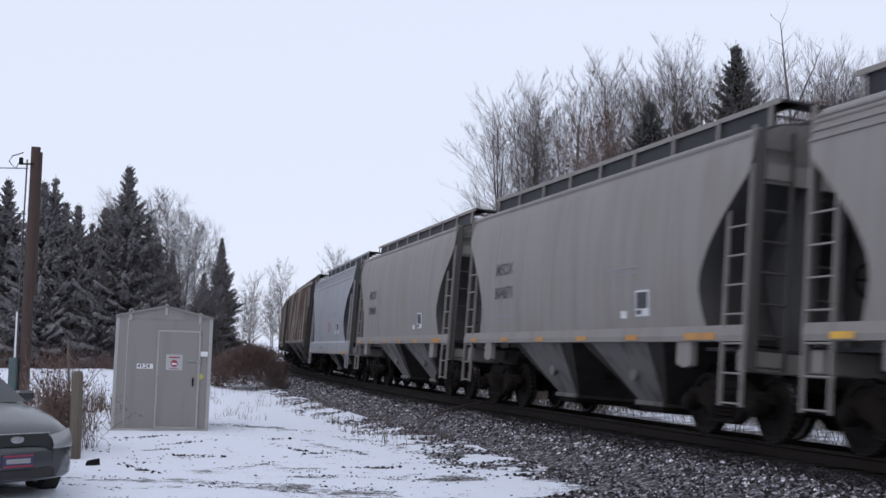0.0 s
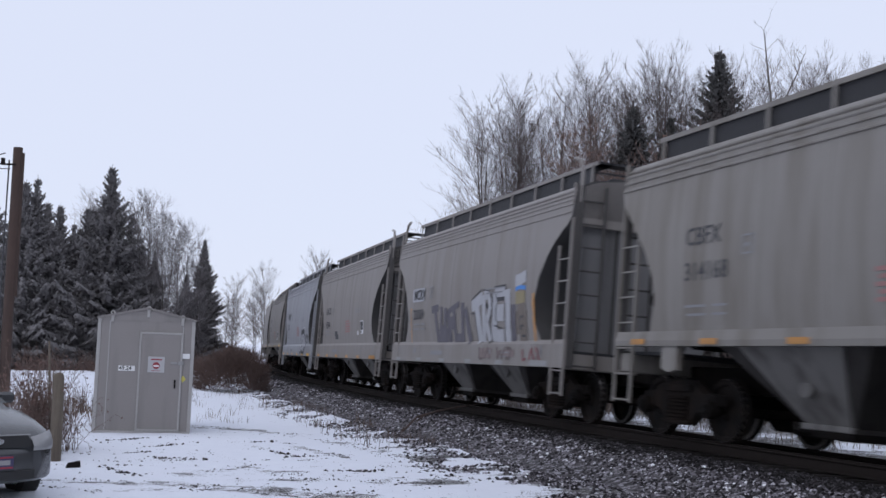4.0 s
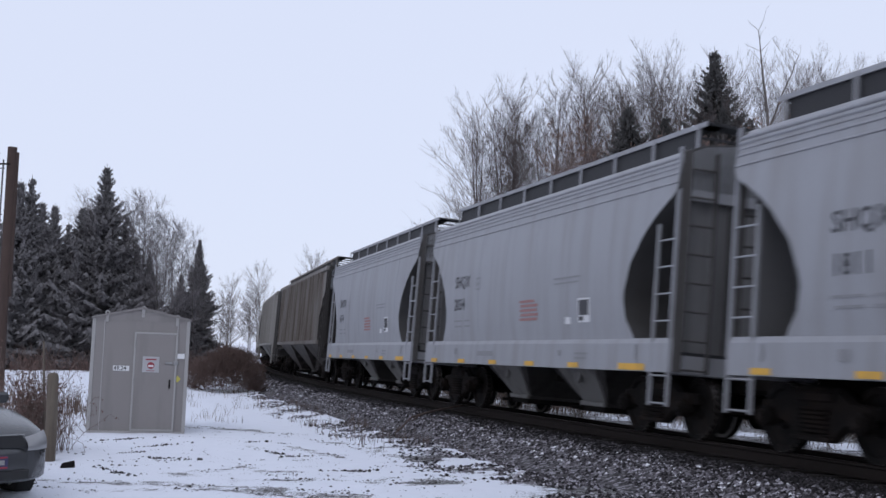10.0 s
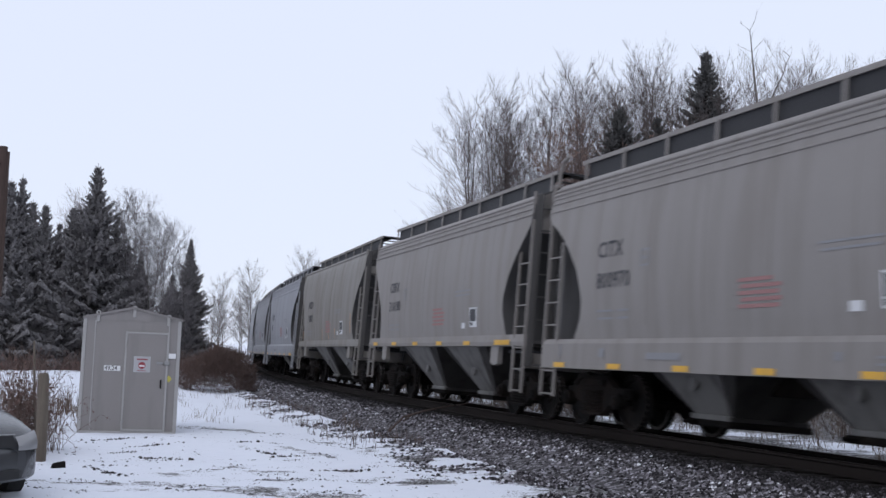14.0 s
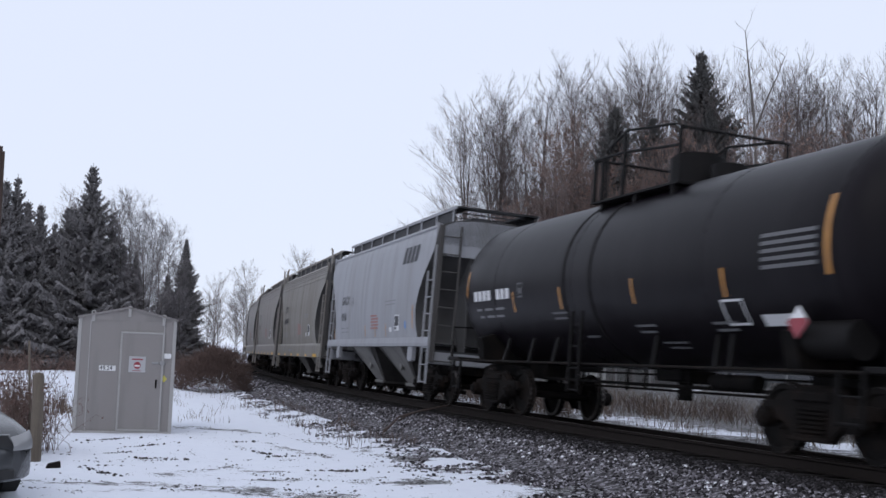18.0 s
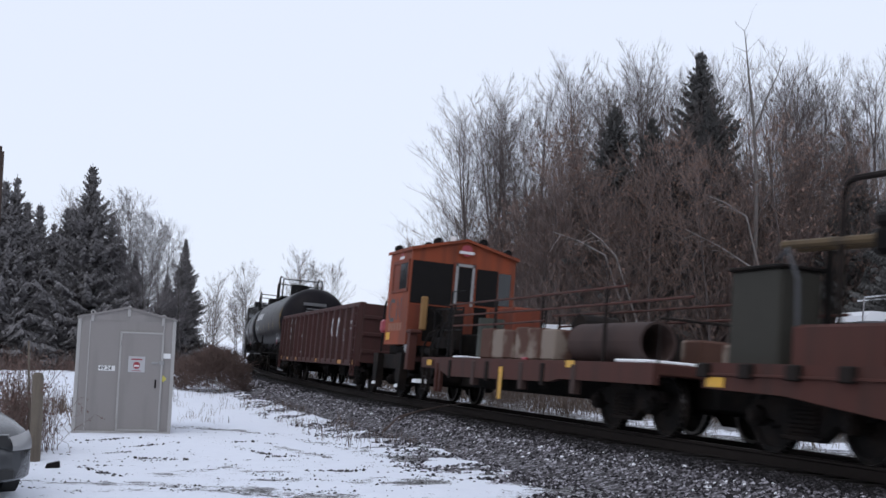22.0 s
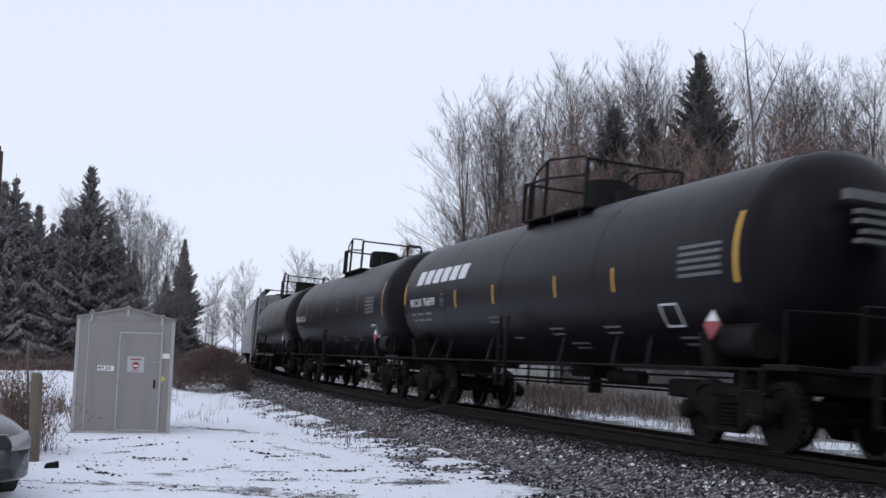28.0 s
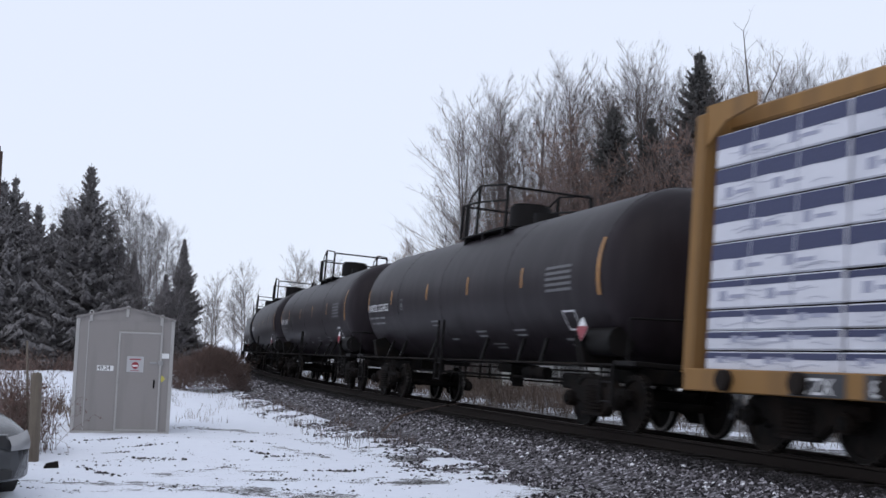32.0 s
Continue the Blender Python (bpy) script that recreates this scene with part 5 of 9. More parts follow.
def build_sedan():
    """A small grey sedan, nose towards the crossing; x forward, y to its left, the front at x = 0."""
    e = thing("sedan_car", "grey compact sedan parked in the snow, seen from the front", "car",
              at=Matrix.Translation((-4.92, 12.0, -0.40)) @ Matrix.Rotation(radians(-44), 4, "Z"))
    xs = (0.0, -0.10, -0.35, -0.75, -1.15, -1.9, -2.9, -3.5, -4.0, -4.25, -4.32)
    tops = (0.70, 0.78, 0.86, 0.95, 1.02, 1.03, 1.03, 1.03, 1.04, 1.00, 0.75)
    half = (0.52, 0.66, 0.77, 0.82, 0.85, 0.86, 0.86, 0.85, 0.80, 0.70, 0.60)
    bot = (0.30, 0.28, 0.25, 0.22, 0.20, 0.19, 0.19, 0.2, 0.24, 0.3, 0.36)
    rows = []
    for x, t, w, b in zip(xs, tops, half, bot):
        sec = [(-w * 0.9, b), (-w, b + 0.12), (-w, t - 0.22), (-w * 0.94, t - 0.08), (-w * 0.72, t - 0.012), (-w * 0.35, t + 0.012), (0, t + 0.018)]
        sec += [(-y, z) for y, z in reversed(sec[:-1])]
        rows.append([(x, y, z) for y, z in sec])
    s = Shape().grid(rows)
    n = len(rows[0])
    s.add(rows[0], [tuple(range(n))]).add(rows[-1], [tuple(range(n - 1, -1, -1))])
    part("body", s, M["car_grey"], e, smooth=True)
    ws, wt_ = [], []
    cab = [(-1.35, 1.02, 0.72), (-2.0, 1.37, 0.60), (-2.25, 1.42, 0.57), (-2.9, 1.41, 0.57), (-3.25, 1.33, 0.60), (-3.85, 1.0, 0.70)]
    rows = [[(x, -w - (0.10 if 0 < i < 5 else 0.0), 0.93), (x, -w, z - 0.05), (x, -w * 0.8, z), (x, 0, z + 0.02), (x, w * 0.8, z), (x, w, z - 0.05), (x, w + (0.10 if 0 < i < 5 else 0.0), 0.93)] for i, (x, z, w) in enumerate(cab)]
    part("cabin", Shape().grid(rows), M["car_grey"], e, smooth=True)
    part("windscreen", Shape().grid([[(-1.33, y * 0.70, 1.035) for y in (-1, -0.3, 0.3, 1)], [(-1.99, y * 0.55, 1.385) for y in (-1, -0.3, 0.3, 1)]]), M["pane"], e, "dark windscreen")
    for sg in (1, -1):
        part("side_window", Shape().grid([[(-1.7, sg * 0.79, 1.0), (-3.3, sg * 0.79, 1.0)], [(-2.1, sg * 0.655, 1.33), (-3.05, sg * 0.655, 1.33)]]), M["pane"], e)
        lamp = Shape()
        pts = [[(0.035 - 0.20 * u ** 2.0 - 0.09 * v * v, sg * (0.40 + 0.31 * u), 0.59 + 0.14 * v + 0.06 * u * v) for u in (0, 0.25, 0.5, 0.75, 1.0)] for v in (0, 0.33, 0.66, 1.0)]
        pts = [[(x + (0.03 if 0 < i < 3 else 0.012), y, z) for x, y, z in r] for i, r in enumerate(pts)]
        part("headlight", lamp.grid(pts), M["lens"], e, "clear wrap-around headlight", smooth=True)
        part("door_mirror", Shape().box(-1.80, -1.64, sg * 0.84 - 0.1, sg * 0.84 + 0.1, 1.02, 1.15, 0.03), M["car_grey"], e)
        for x in (-0.92, -3.45):
            wheel_parts(e, x, sg * 0.73, 0.31, 0.19)
    part("grille", Shape().plate([(-0.40, 0.635), (0.40, 0.635), (0.34, 0.755), (-0.34, 0.755)], "x", -0.02, 0.030), M["car_black"], e, "black grille opening")
    s = Shape()
    for z in (0.762,):
        s.tube([(0.03, y, z) for y in (-0.36, 0, 0.36)], 0.007, 6)
    part("grille_trim", s, M["chain"], e, "thin bright grille trim")
    ov = [(0.075 * math.cos(a), 0.700 + 0.038 * math.sin(a)) for a in np.linspace(0, 2 * math.pi, 18)[:-1]]
    part("badge", Shape().plate(ov, "x", 0.030, 0.042), M["chrome"], e, "plain oval bright badge")
    part("bumper", Shape().grid([[(d - 0.42 * abs(u) ** 3.0, u * 0.80, z) for u in np.linspace(-1, 1, 17)] for z, d in ((0.25, -0.02), (0.28, 0.04), (0.36, 0.06), (0.56, 0.065), (0.61, 0.04), (0.63, 0.0))]), M["car_grey"], e, "body-coloured bumper", smooth=True)
    part("lower_intake", Shape().box(0.02, 0.074, -0.42, 0.42, 0.29, 0.39, 0.01), M["car_black"], e, "black lower air intake")
    pl = part("number_plate", Shape().box(0.062, 0.088, -0.17, 0.17, 0.41, 0.55, 0.004), M["plate_mix"], e, "number plate shown as plain bars")
    part("plate_bar", Shape().box(0.088, 0.091, -0.16, 0.16, 0.525, 0.543), M["sign_red"], pl)
    part("plate_bar", Shape().box(0.088, 0.091, -0.13, 0.13, 0.455, 0.505), M["mark_dim"], pl)
    part("plate_bar", Shape().box(0.088, 0.091, -0.16, 0.16, 0.418, 0.436), M["sign_red"], pl)


def build_yard():
    """The sheds, the boat and the parked vehicles of the yard beyond the line."""
    z0 = -0.15
    e = thing("garden_shed", "small pale shed with a snow-covered roof beyond the line", "shed", at=Matrix.Translation((2.55, 50, z0)) @ Matrix.Rotation(radians(-3), 4, "Z"))
    part("wall", Shape().box(0.15, 4.6, 0, 3, 0, 2.2, 0.01), M["siding"], e)
    for k in range(8):
        part("siding_board", Shape().box(0.14, 4.61, -0.015, 0, 0.25 * k + 0.05, 0.25 * k + 0.27, 0.003), M["siding"], e)
    part("roof", Shape().plate([(0.0, 2.2), (4.9, 2.15), (4.9, 2.33), (0.0, 2.40)], "y", -0.35, 3.2), M["siding"], e)
    part("roof_snow", Shape().plate([(-0.03, 2.40), (4.93, 2.335), (4.9, 2.5), (4.4, 2.66), (0.4, 2.74), (0.02, 2.60)], "y", -0.37, 3.2), M["snow_cap"], e, "thick white snow on the roof")
    part("door", Shape().box(0.5, 1.3, -0.03, -0.016, 0.05, 1.95, 0.005), M["sign_white"], e)
    part("doorway", Shape().box(2.4, 3.9, -0.03, -0.016, 0.05, 1.7, 0.005), M["black"], e, "dark open doorway")

    b = thing("motor_boat", "cream cabin boat on a trailer, snow on its deck", "boat", at=Matrix.Translation((17.2, 41, z0)) @ Matrix.Rotation(radians(8), 4, "Z") @ Matrix.Diagonal((1.1, 1.1, 1.12, 1)))
    rows = []
    for y, w, k, t in ((0, 1.16, 0.95, 1.95), (1.5, 1.22, 0.85, 1.98), (3.2, 1.1, 0.9, 2.05), (4.6, 0.65, 1.15, 2.2), (5.5, 0.06, 1.7, 2.35)):
        rows.append([(-w, y, t), (-w * 0.97, y, t - 0.3), (-w * 0.78, y, k + 0.25), (0, y, k), (w * 0.78, y, k + 0.25), (w * 0.97, y, t - 0.3), (w, y, t)])
    s = Shape().grid(rows).add(rows[0], [tuple(range(7))])
    part("hull", s, M["gel"], b, smooth=True)
    part("transom_panel", Shape().box(-1.05, -0.35, -0.03, -0.002, 1.45, 1.85, 0.01), M["sign_white"], b)
    part("rub_rail", Shape().box(-1.24, 1.24, -0.06, -0.01, 1.92, 1.98, 0.01), M["black"], b)
    part("deck_snow", Shape().plate([(-1.1, 1.98), (1.1, 1.98), (1.05, 2.2), (0.7, 2.36), (-0.8, 2.36), (-1.05, 2.16)], "y", 0.1, 1.6), M["snow_cap"], b, "snow heaped in the cockpit")
    part("tonneau", Shape().box(-1.12, 1.12, 1.2, 2.0, 2.36, 2.5, 0.04), M["hose"], b, "dark canvas strip")
    part("cabin_snow", Shape().plate([(-1.0, 2.5), (1.0, 2.5), (0.95, 2.75), (-0.7, 2.85), (-0.95, 2.7)], "y", 1.5, 3.6), M["snow_cap"], b)
    s = Shape()
    for sg in (1, -1):
        s.tube([(sg * 1.05, 1.6, 2.3), (sg * 1.0, 1.5, 3.3)], 0.03, 6)
    s.tube([(-1.0, 1.5, 3.3), (0, 1.5, 3.4), (1.0, 1.5, 3.3)], 0.03, 6).tube([(-1.0, 2.0, 3.2), (0, 2.0, 3.3), (1.0, 2.0, 3.2)], 0.03, 6)
    part("arch", s, M["chrome"], b, "bright tube arch")
    m = part("outboard_motor", Shape().box(-0.17, 0.17, -0.5, -0.08, 1.25, 1.75, 0.06), M["car_black"], b, "black outboard motor")
    part("motor_leg", Shape().box(-0.07, 0.07, -0.4, -0.2, 0.7, 1.25, 0.03), M["gel"], m)
    part("trailer_frame", Shape().box(-0.9, -0.8, 0, 5, 0.45, 0.55).box(0.8, 0.9, 0, 5, 0.45, 0.55).box(-0.9, 0.9, 0.2, 0.3, 0.45, 0.9).box(-0.7, 0.7, 3.5, 3.6, 0.45, 0.95), M["chain"], b)
    for sg in (1, -1):
        wheel_parts(b, sg * 0.95, 1.0, 0.32, 0.2)

    v = thing("parked_pickup", "dark pickup truck with snow on roof and bonnet", "pickup truck", at=Matrix.Translation((13.4, 45.5, z0)) @ Matrix.Rotation(radians(175), 4, "Z"))
    rows = []
    for x, t in ((2.3, 0.85), (2.1, 1.05), (0.9, 1.15), (0.4, 1.78), (-0.7, 1.82), (-1.0, 1.2), (-2.4, 1.2), (-2.5, 0.8)):
        rows.append([(x, -0.9, 0.4), (x, -0.92, min(t, 1.1)), (x, -0.72, t), (x, 0.72, t), (x, 0.92, min(t, 1.1)), (x, 0.9, 0.4)])
    part("body", Shape().grid(rows).add(rows[0], [tuple(range(6))]).add(rows[-1], [tuple(range(5, -1, -1))]), make("dark_blue_car_paint", (0.03, 0.035, 0.05), 0.35, 0.2), v)
    part("roof_snow", Shape().plate([(0.35, 1.80), (-0.7, 1.84), (-0.65, 1.98), (0.25, 1.95)], "y", -0.7, 0.7).plate([(2.0, 1.07), (0.95, 1.17), (0.98, 1.27), (1.95, 1.17)], "y", -0.75, 0.75), M["snow_cap"], v, "snow on roof and bonnet")
    part("side_window", Shape().plate([(0.55, 1.2), (-0.85, 1.22), (-0.65, 1.68), (0.3, 1.66)], "y", -0.84, -0.80).plate([(0.55, 1.2), (-0.85, 1.22), (-0.65, 1.68), (0.3, 1.66)], "y", 0.80, 0.84), M["pane"], v)
    for x in (1.5, -1.6):
        for sg in (1, -1):
            wheel_parts(v, x, sg * 0.82, 0.36, 0.22)

    # Stand-in for an unclear low white object; the mound shape is made up.
    v = thing("white_mound", "low rounded white stand-in for an unclear object in the yard", "snow", at=Matrix.Translation((9.7, 45.5, z0 - 0.3)))
    rows = []
    for j in range(7):
        a = math.pi / 2 * j / 6
        rows.append([(1.5 * math.cos(a) * math.cos(b) * (1 + 0.12 * math.sin(3 * b)), 1.0 * math.cos(a) * math.sin(b), 0.5 * math.sin(a) - 0.1) for b in np.linspace(0, 2 * math.pi, 17)])
    part("snow", Shape().grid(rows), M["snow_cap"], v, smooth=True)


# ---- the train: x forward, y to the left, z above the rails ----
WHEELS = []


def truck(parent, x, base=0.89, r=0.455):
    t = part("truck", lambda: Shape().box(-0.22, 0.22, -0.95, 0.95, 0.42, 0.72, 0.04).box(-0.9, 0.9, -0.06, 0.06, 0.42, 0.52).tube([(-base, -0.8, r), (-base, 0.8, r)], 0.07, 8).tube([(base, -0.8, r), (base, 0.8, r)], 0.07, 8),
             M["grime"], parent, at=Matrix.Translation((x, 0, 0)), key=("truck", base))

    def frame_side():
        s = Shape()
        out = [(-1.13, 0.52), (-1.10, 0.66), (-0.72, 0.69), (-0.42, 0.86), (0.42, 0.86), (0.72, 0.69), (1.10, 0.66), (1.13, 0.52), (0.86, 0.47), (0.60, 0.40), (0.34, 0.20), (-0.34, 0.20), (-0.60, 0.40), (-0.86, 0.47)]
        s.plate(out, "y", -0.075, 0.0)
        s.plate([(u * 0.93, 0.53 + (w - 0.53) * 0.9) for u, w in out], "y", 0.0, 0.045)
        for k in (-0.21, -0.07, 0.07, 0.21):
            zz = [0.27 + 0.055 * j for j in range(7)]
            for z in zz:
                s.disc((k, 0.075, z), "z", 0.062, 0.03, 8)
        for k in (-base, base):
            s.disc((k, 0.07, 0.46), "y", 0.135, 0.16, 14).disc((k, 0.155, 0.46), "y", 0.085, 0.03, 12)
        s.box(-0.36, 0.36, 0.03, 0.10, 0.68, 0.80, 0.02).box(-0.38, 0.38, 0.02, 0.12, 0.20, 0.26, 0.015)
        return s
    for sg in (1, -1):
        m = Matrix.Translation((0, 1.0 * sg, 0)) @ (Matrix.Identity(4) if sg > 0 else Matrix.Rotation(math.pi, 4, "Z"))
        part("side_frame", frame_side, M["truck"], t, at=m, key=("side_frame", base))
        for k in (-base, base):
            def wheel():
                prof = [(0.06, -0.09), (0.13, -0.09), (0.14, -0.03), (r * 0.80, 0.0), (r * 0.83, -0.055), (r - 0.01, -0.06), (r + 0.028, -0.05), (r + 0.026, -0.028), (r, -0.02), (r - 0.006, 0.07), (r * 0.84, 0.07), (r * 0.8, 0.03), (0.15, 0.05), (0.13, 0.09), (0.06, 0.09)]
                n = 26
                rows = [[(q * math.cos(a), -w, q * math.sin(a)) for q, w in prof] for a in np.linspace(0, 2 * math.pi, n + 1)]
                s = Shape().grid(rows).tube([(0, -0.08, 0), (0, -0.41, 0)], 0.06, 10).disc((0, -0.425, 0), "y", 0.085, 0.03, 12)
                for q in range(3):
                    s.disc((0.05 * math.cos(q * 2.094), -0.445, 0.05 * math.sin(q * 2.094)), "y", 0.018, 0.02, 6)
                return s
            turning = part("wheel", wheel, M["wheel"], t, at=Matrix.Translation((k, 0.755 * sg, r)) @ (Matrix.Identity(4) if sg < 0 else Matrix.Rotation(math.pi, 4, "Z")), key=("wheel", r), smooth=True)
            WHEELS.append((turning, (k, 0.755 * sg, r)))
            part("wheel_rim", lambda: Shape().disc((0, 0, 0), "y", r - 0.004, 0.137, 28, r * 0.885), M["tread"], t, "worn shiny wheel rim",
                 at=Matrix.Translation((k, 0.755 * sg + 0.0, r)), key=("wheel_rim", r), smooth=True)
    return t


def coupler(parent, x, sg):
    part("coupler", lambda: Shape().box(-0.75, 0.35, -0.09, 0.09, 0.78, 0.98, 0.03).box(0.30, 0.62, -0.16, 0.13, 0.74, 1.02, 0.05), M["grime"], parent,
         at=Matrix.Translation((x, 0, 0)) @ (Matrix.Identity(4) if sg > 0 else Matrix.Rotation(math.pi, 4, "Z")), key="coupler")
    part("air_hose", lambda: Shape().tube([(0.1, 0.3, 0.85), (0.3, 0.32, 0.55), (0.5, 0.25, 0.38), (0.7, 0.12, 0.42)], 0.025, 6), M["hose"], parent,
         at=Matrix.Translation((x, 0, 0)) @ (Matrix.Identity(4) if sg > 0 else Matrix.Rotation(math.pi, 4, "Z")), key="air_hose")


def ladder(z0, z1, w, y=0.0, rungs=0.40, r=0.018, tall=None):
    """Two stiles and rungs in the x-z plane, the outer stile at x = 0 and the inner at -w."""
    s = Shape().box(-0.02, 0.02, y - 0.025, y + 0.025, z0, tall or z1).box(-w - 0.02, -w + 0.02, y - 0.025, y + 0.025, z0, z1)
    z = z0 + 0.04
    while z < z1:
        s.tube([(-w, y, z), (0, y, z)], r, 6)
        z += rungs
    return s


class Side:
    """The left flank of a car, on which marks are laid: lat(z) is its outline."""

    def __init__(self, parent, lat):
        self.parent, self.lat = parent, lat

    def mesh(self, me, x, z, material, name="marking", off=0.007):
        for v in me.vertices:
            zz = z + v.co.z
            v.co = (x - v.co.x, self.lat(zz) + off, zz)
        part(name, me, material, self.parent)

    def words(self, text, x, z, size, material, span=0.0):
        me = lettering(text, size)
        if span:
            k = span / max(v.co.x for v in me.vertices)
            for v in me.vertices:
                v.co.x *= k
        self.mesh(me, x, z, material, "lettering")

    def bars(self, rows, material, name="marking", slant=0.0):
        """Flat bars of (x, z, width, height), x their front edge."""
        s = Shape()
        for x, z, w, h in rows:
            k = max(1, int(h / 0.12))
            grid = [[(x + slant * h * 0 - u * w - slant * h * j / k, self.lat(z + h * j / k) + 0.008, z + h * j / k) for u in (0, 1)] for j in range(k + 1)]
            part(name, s.grid(grid), material, self.parent)
            s = Shape()


HOPPER_PROFILE = [(1.50, 1.42), (1.545, 1.75), (1.585, 2.2), (1.60, 2.6), (1.60, 3.0), (1.58, 3.4), (1.555, 3.75), (1.52, 4.0), (1.48, 4.14), (1.40, 4.22), (1.15, 4.31), (0.75, 4.38), (0.35, 4.41), (0, 4.42)]


def flank(profile):
    zs, ys = [p[1] for p in profile], [p[0] for p in profile]
    return lambda z: float(np.interp(z, zs, ys))


def hopper_shell(hl, profile, inset, n=10):
    """The skin of a hopper body: sides that draw in at the ends by inset(z), and a rounded roof."""
    full = profile + [(-y, z) for y, z in reversed(profile[:-1])]
    rows = [[(x * (hl - inset(z)), y, z) for x in np.linspace(1, -1, n)] for y, z in full]
    s = Shape().grid(rows)
    return s.grid([[rows[0][i], rows[-1][i]] for i in range(n)])


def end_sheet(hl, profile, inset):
    """The sloped end sheet that closes the skin at its front; turned round for the rear."""
    return Shape().grid([[(hl - inset(z), -y, z), (hl - inset(z), -y / 3, z), (hl - inset(z), y / 3, z), (hl - inset(z), y, z)] for y, z in profile if y > 0.3])


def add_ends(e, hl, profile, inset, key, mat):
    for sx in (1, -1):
        part("end_sheet", lambda: end_sheet(hl, profile, inset), mat, e, "sloping end sheet, dark with soot and painted-in recess shade", at=Matrix.Identity(4) if sx > 0 else Matrix.Rotation(math.pi, 4, "Z"), key=("end_sheet", key, hl), smooth=True)


def pocket(x, top, low, z0=1.42, z1=0.34, y0=1.42, y1=0.62):
    v = [(x + top, -y0, z0), (x - top, -y0, z0), (x - top, y0, z0), (x + top, y0, z0), (x + low, -y1, z1), (x - low, -y1, z1), (x - low, y1, z1), (x + low, y1, z1)]
    s = Shape().add(v, [(0, 1, 2, 3), (7, 6, 5, 4), (0, 4, 5, 1), (1, 5, 6, 2), (2, 6, 7, 3), (3, 7, 4, 0)])
    s.box(x - low - 0.06, x + low + 0.06, -y1 - 0.06, y1 + 0.06, z1 - 0.08, z1 + 0.02, 0.01)
    return s


def bay_flank(top, low, z0=1.42, z1=0.40, y0=1.42, y1=0.66):
    """The inclined side sheet of a hopper, with a stiffening lip and a round poke-hole cover."""
    v = [(top, y0, z0), (-top, y0, z0), (-low, y1, z1), (low, y1, z1)]
    s = Shape().add(v + [(x, y - 0.05, z) for x, y, z in v], [(3, 2, 1, 0), (4, 5, 6, 7), (0, 1, 5, 4), (1, 2, 6, 5), (2, 3, 7, 6), (3, 0, 4, 7)])
    s.box(-low - 0.05, low + 0.05, y1 - 0.06, y1 + 0.05, z1 - 0.08, z1 + 0.0, 0.01)
    return s.disc((0.0, y1 + 0.42 * (y0 - y1) + 0.03, z1 + 0.42 * (z0 - z1)), "y", 0.12, 0.05, 14)


def top_gear(e, hl, mat, key, edge=1.05, z=4.70, arch=False, posts=9):
    """Hatch trough, running boards and their posts."""
    part("hatch_cover", lambda: Shape().box(-hl + 0.9, hl - 0.9, -0.42, 0.42, 4.36, 4.60, 0.03), M["walk"], e, "long dark trough hatch cover", key=("hatch", hl))
    def boards():
        s = Shape()
        for sg in (1, -1):
            s.box(-hl + 0.15, hl - 0.15, sg * edge - 0.33 * (sg > 0) - 0.0, sg * edge + 0.33 * (sg < 0), z - 0.02, z + 0.02)
        for sg in (1, -1):
            s.box(sg * (hl - 0.15) - 0.35 * (sg > 0), sg * (hl - 0.15) + 0.35 * (sg < 0), -edge, edge, z - 0.02, z + 0.02)
        for x in np.arange(-hl + 0.9, hl - 0.8, 0.85):
            s.box(x - 0.02, x + 0.02, -edge, edge, z - 0.05, z - 0.02)
        return s
    part("running_board", boards, M["walk"], e, "dark steel roof walkway", key=("boards", hl, z))
    for sg in (1, -1):
        part("walkway_edge", lambda: Shape().box(-hl + 0.15, hl - 0.15, -0.012, 0.012, z - 0.045, z + 0.03), mat, e, "pale edge bar of the walkway", at=Matrix.Translation((0, sg * (edge + 0.002), 0)), key=("walk_edge", hl, z))
    for x in np.linspace(-hl + 0.35, hl - 0.35, posts):
        for sg in (1, -1):
            part("walkway_post", lambda: Shape().box(-0.03, 0.03, -0.012, 0.012, 0, 0.36), mat, e, at=Matrix.Translation((x, sg * (edge + 0.025), 4.33)), key="walkway_post")
    # toe panel between the posts, seen as a dark band
    for sg in (1, -1):
        part("toe_panel", lambda: Shape().box(-hl + 0.35, hl - 0.35, -0.006, 0.006, 4.36, z - 0.02), M["walk"], e, at=Matrix.Translation((0, sg * (edge - 0.04), 0)), key=("toe", hl, z))
    if arch:
        for sx in (1, -1):
            for sg in (1, -1):
                part("grab_arch", lambda: Shape().tube([(0, 0, 3.9), (0, 0, 4.45), (-0.12, 0, 4.68), (-0.35, 0, 4.75)], 0.035, 8), mat, e,
                     at=Matrix.Translation((sx * (hl + 0.02), sg * 1.42, 0)) @ (Matrix.Identity(4) if sx > 0 else Matrix.Rotation(math.pi, 4, "Z")), key="grab_arch", smooth=True)


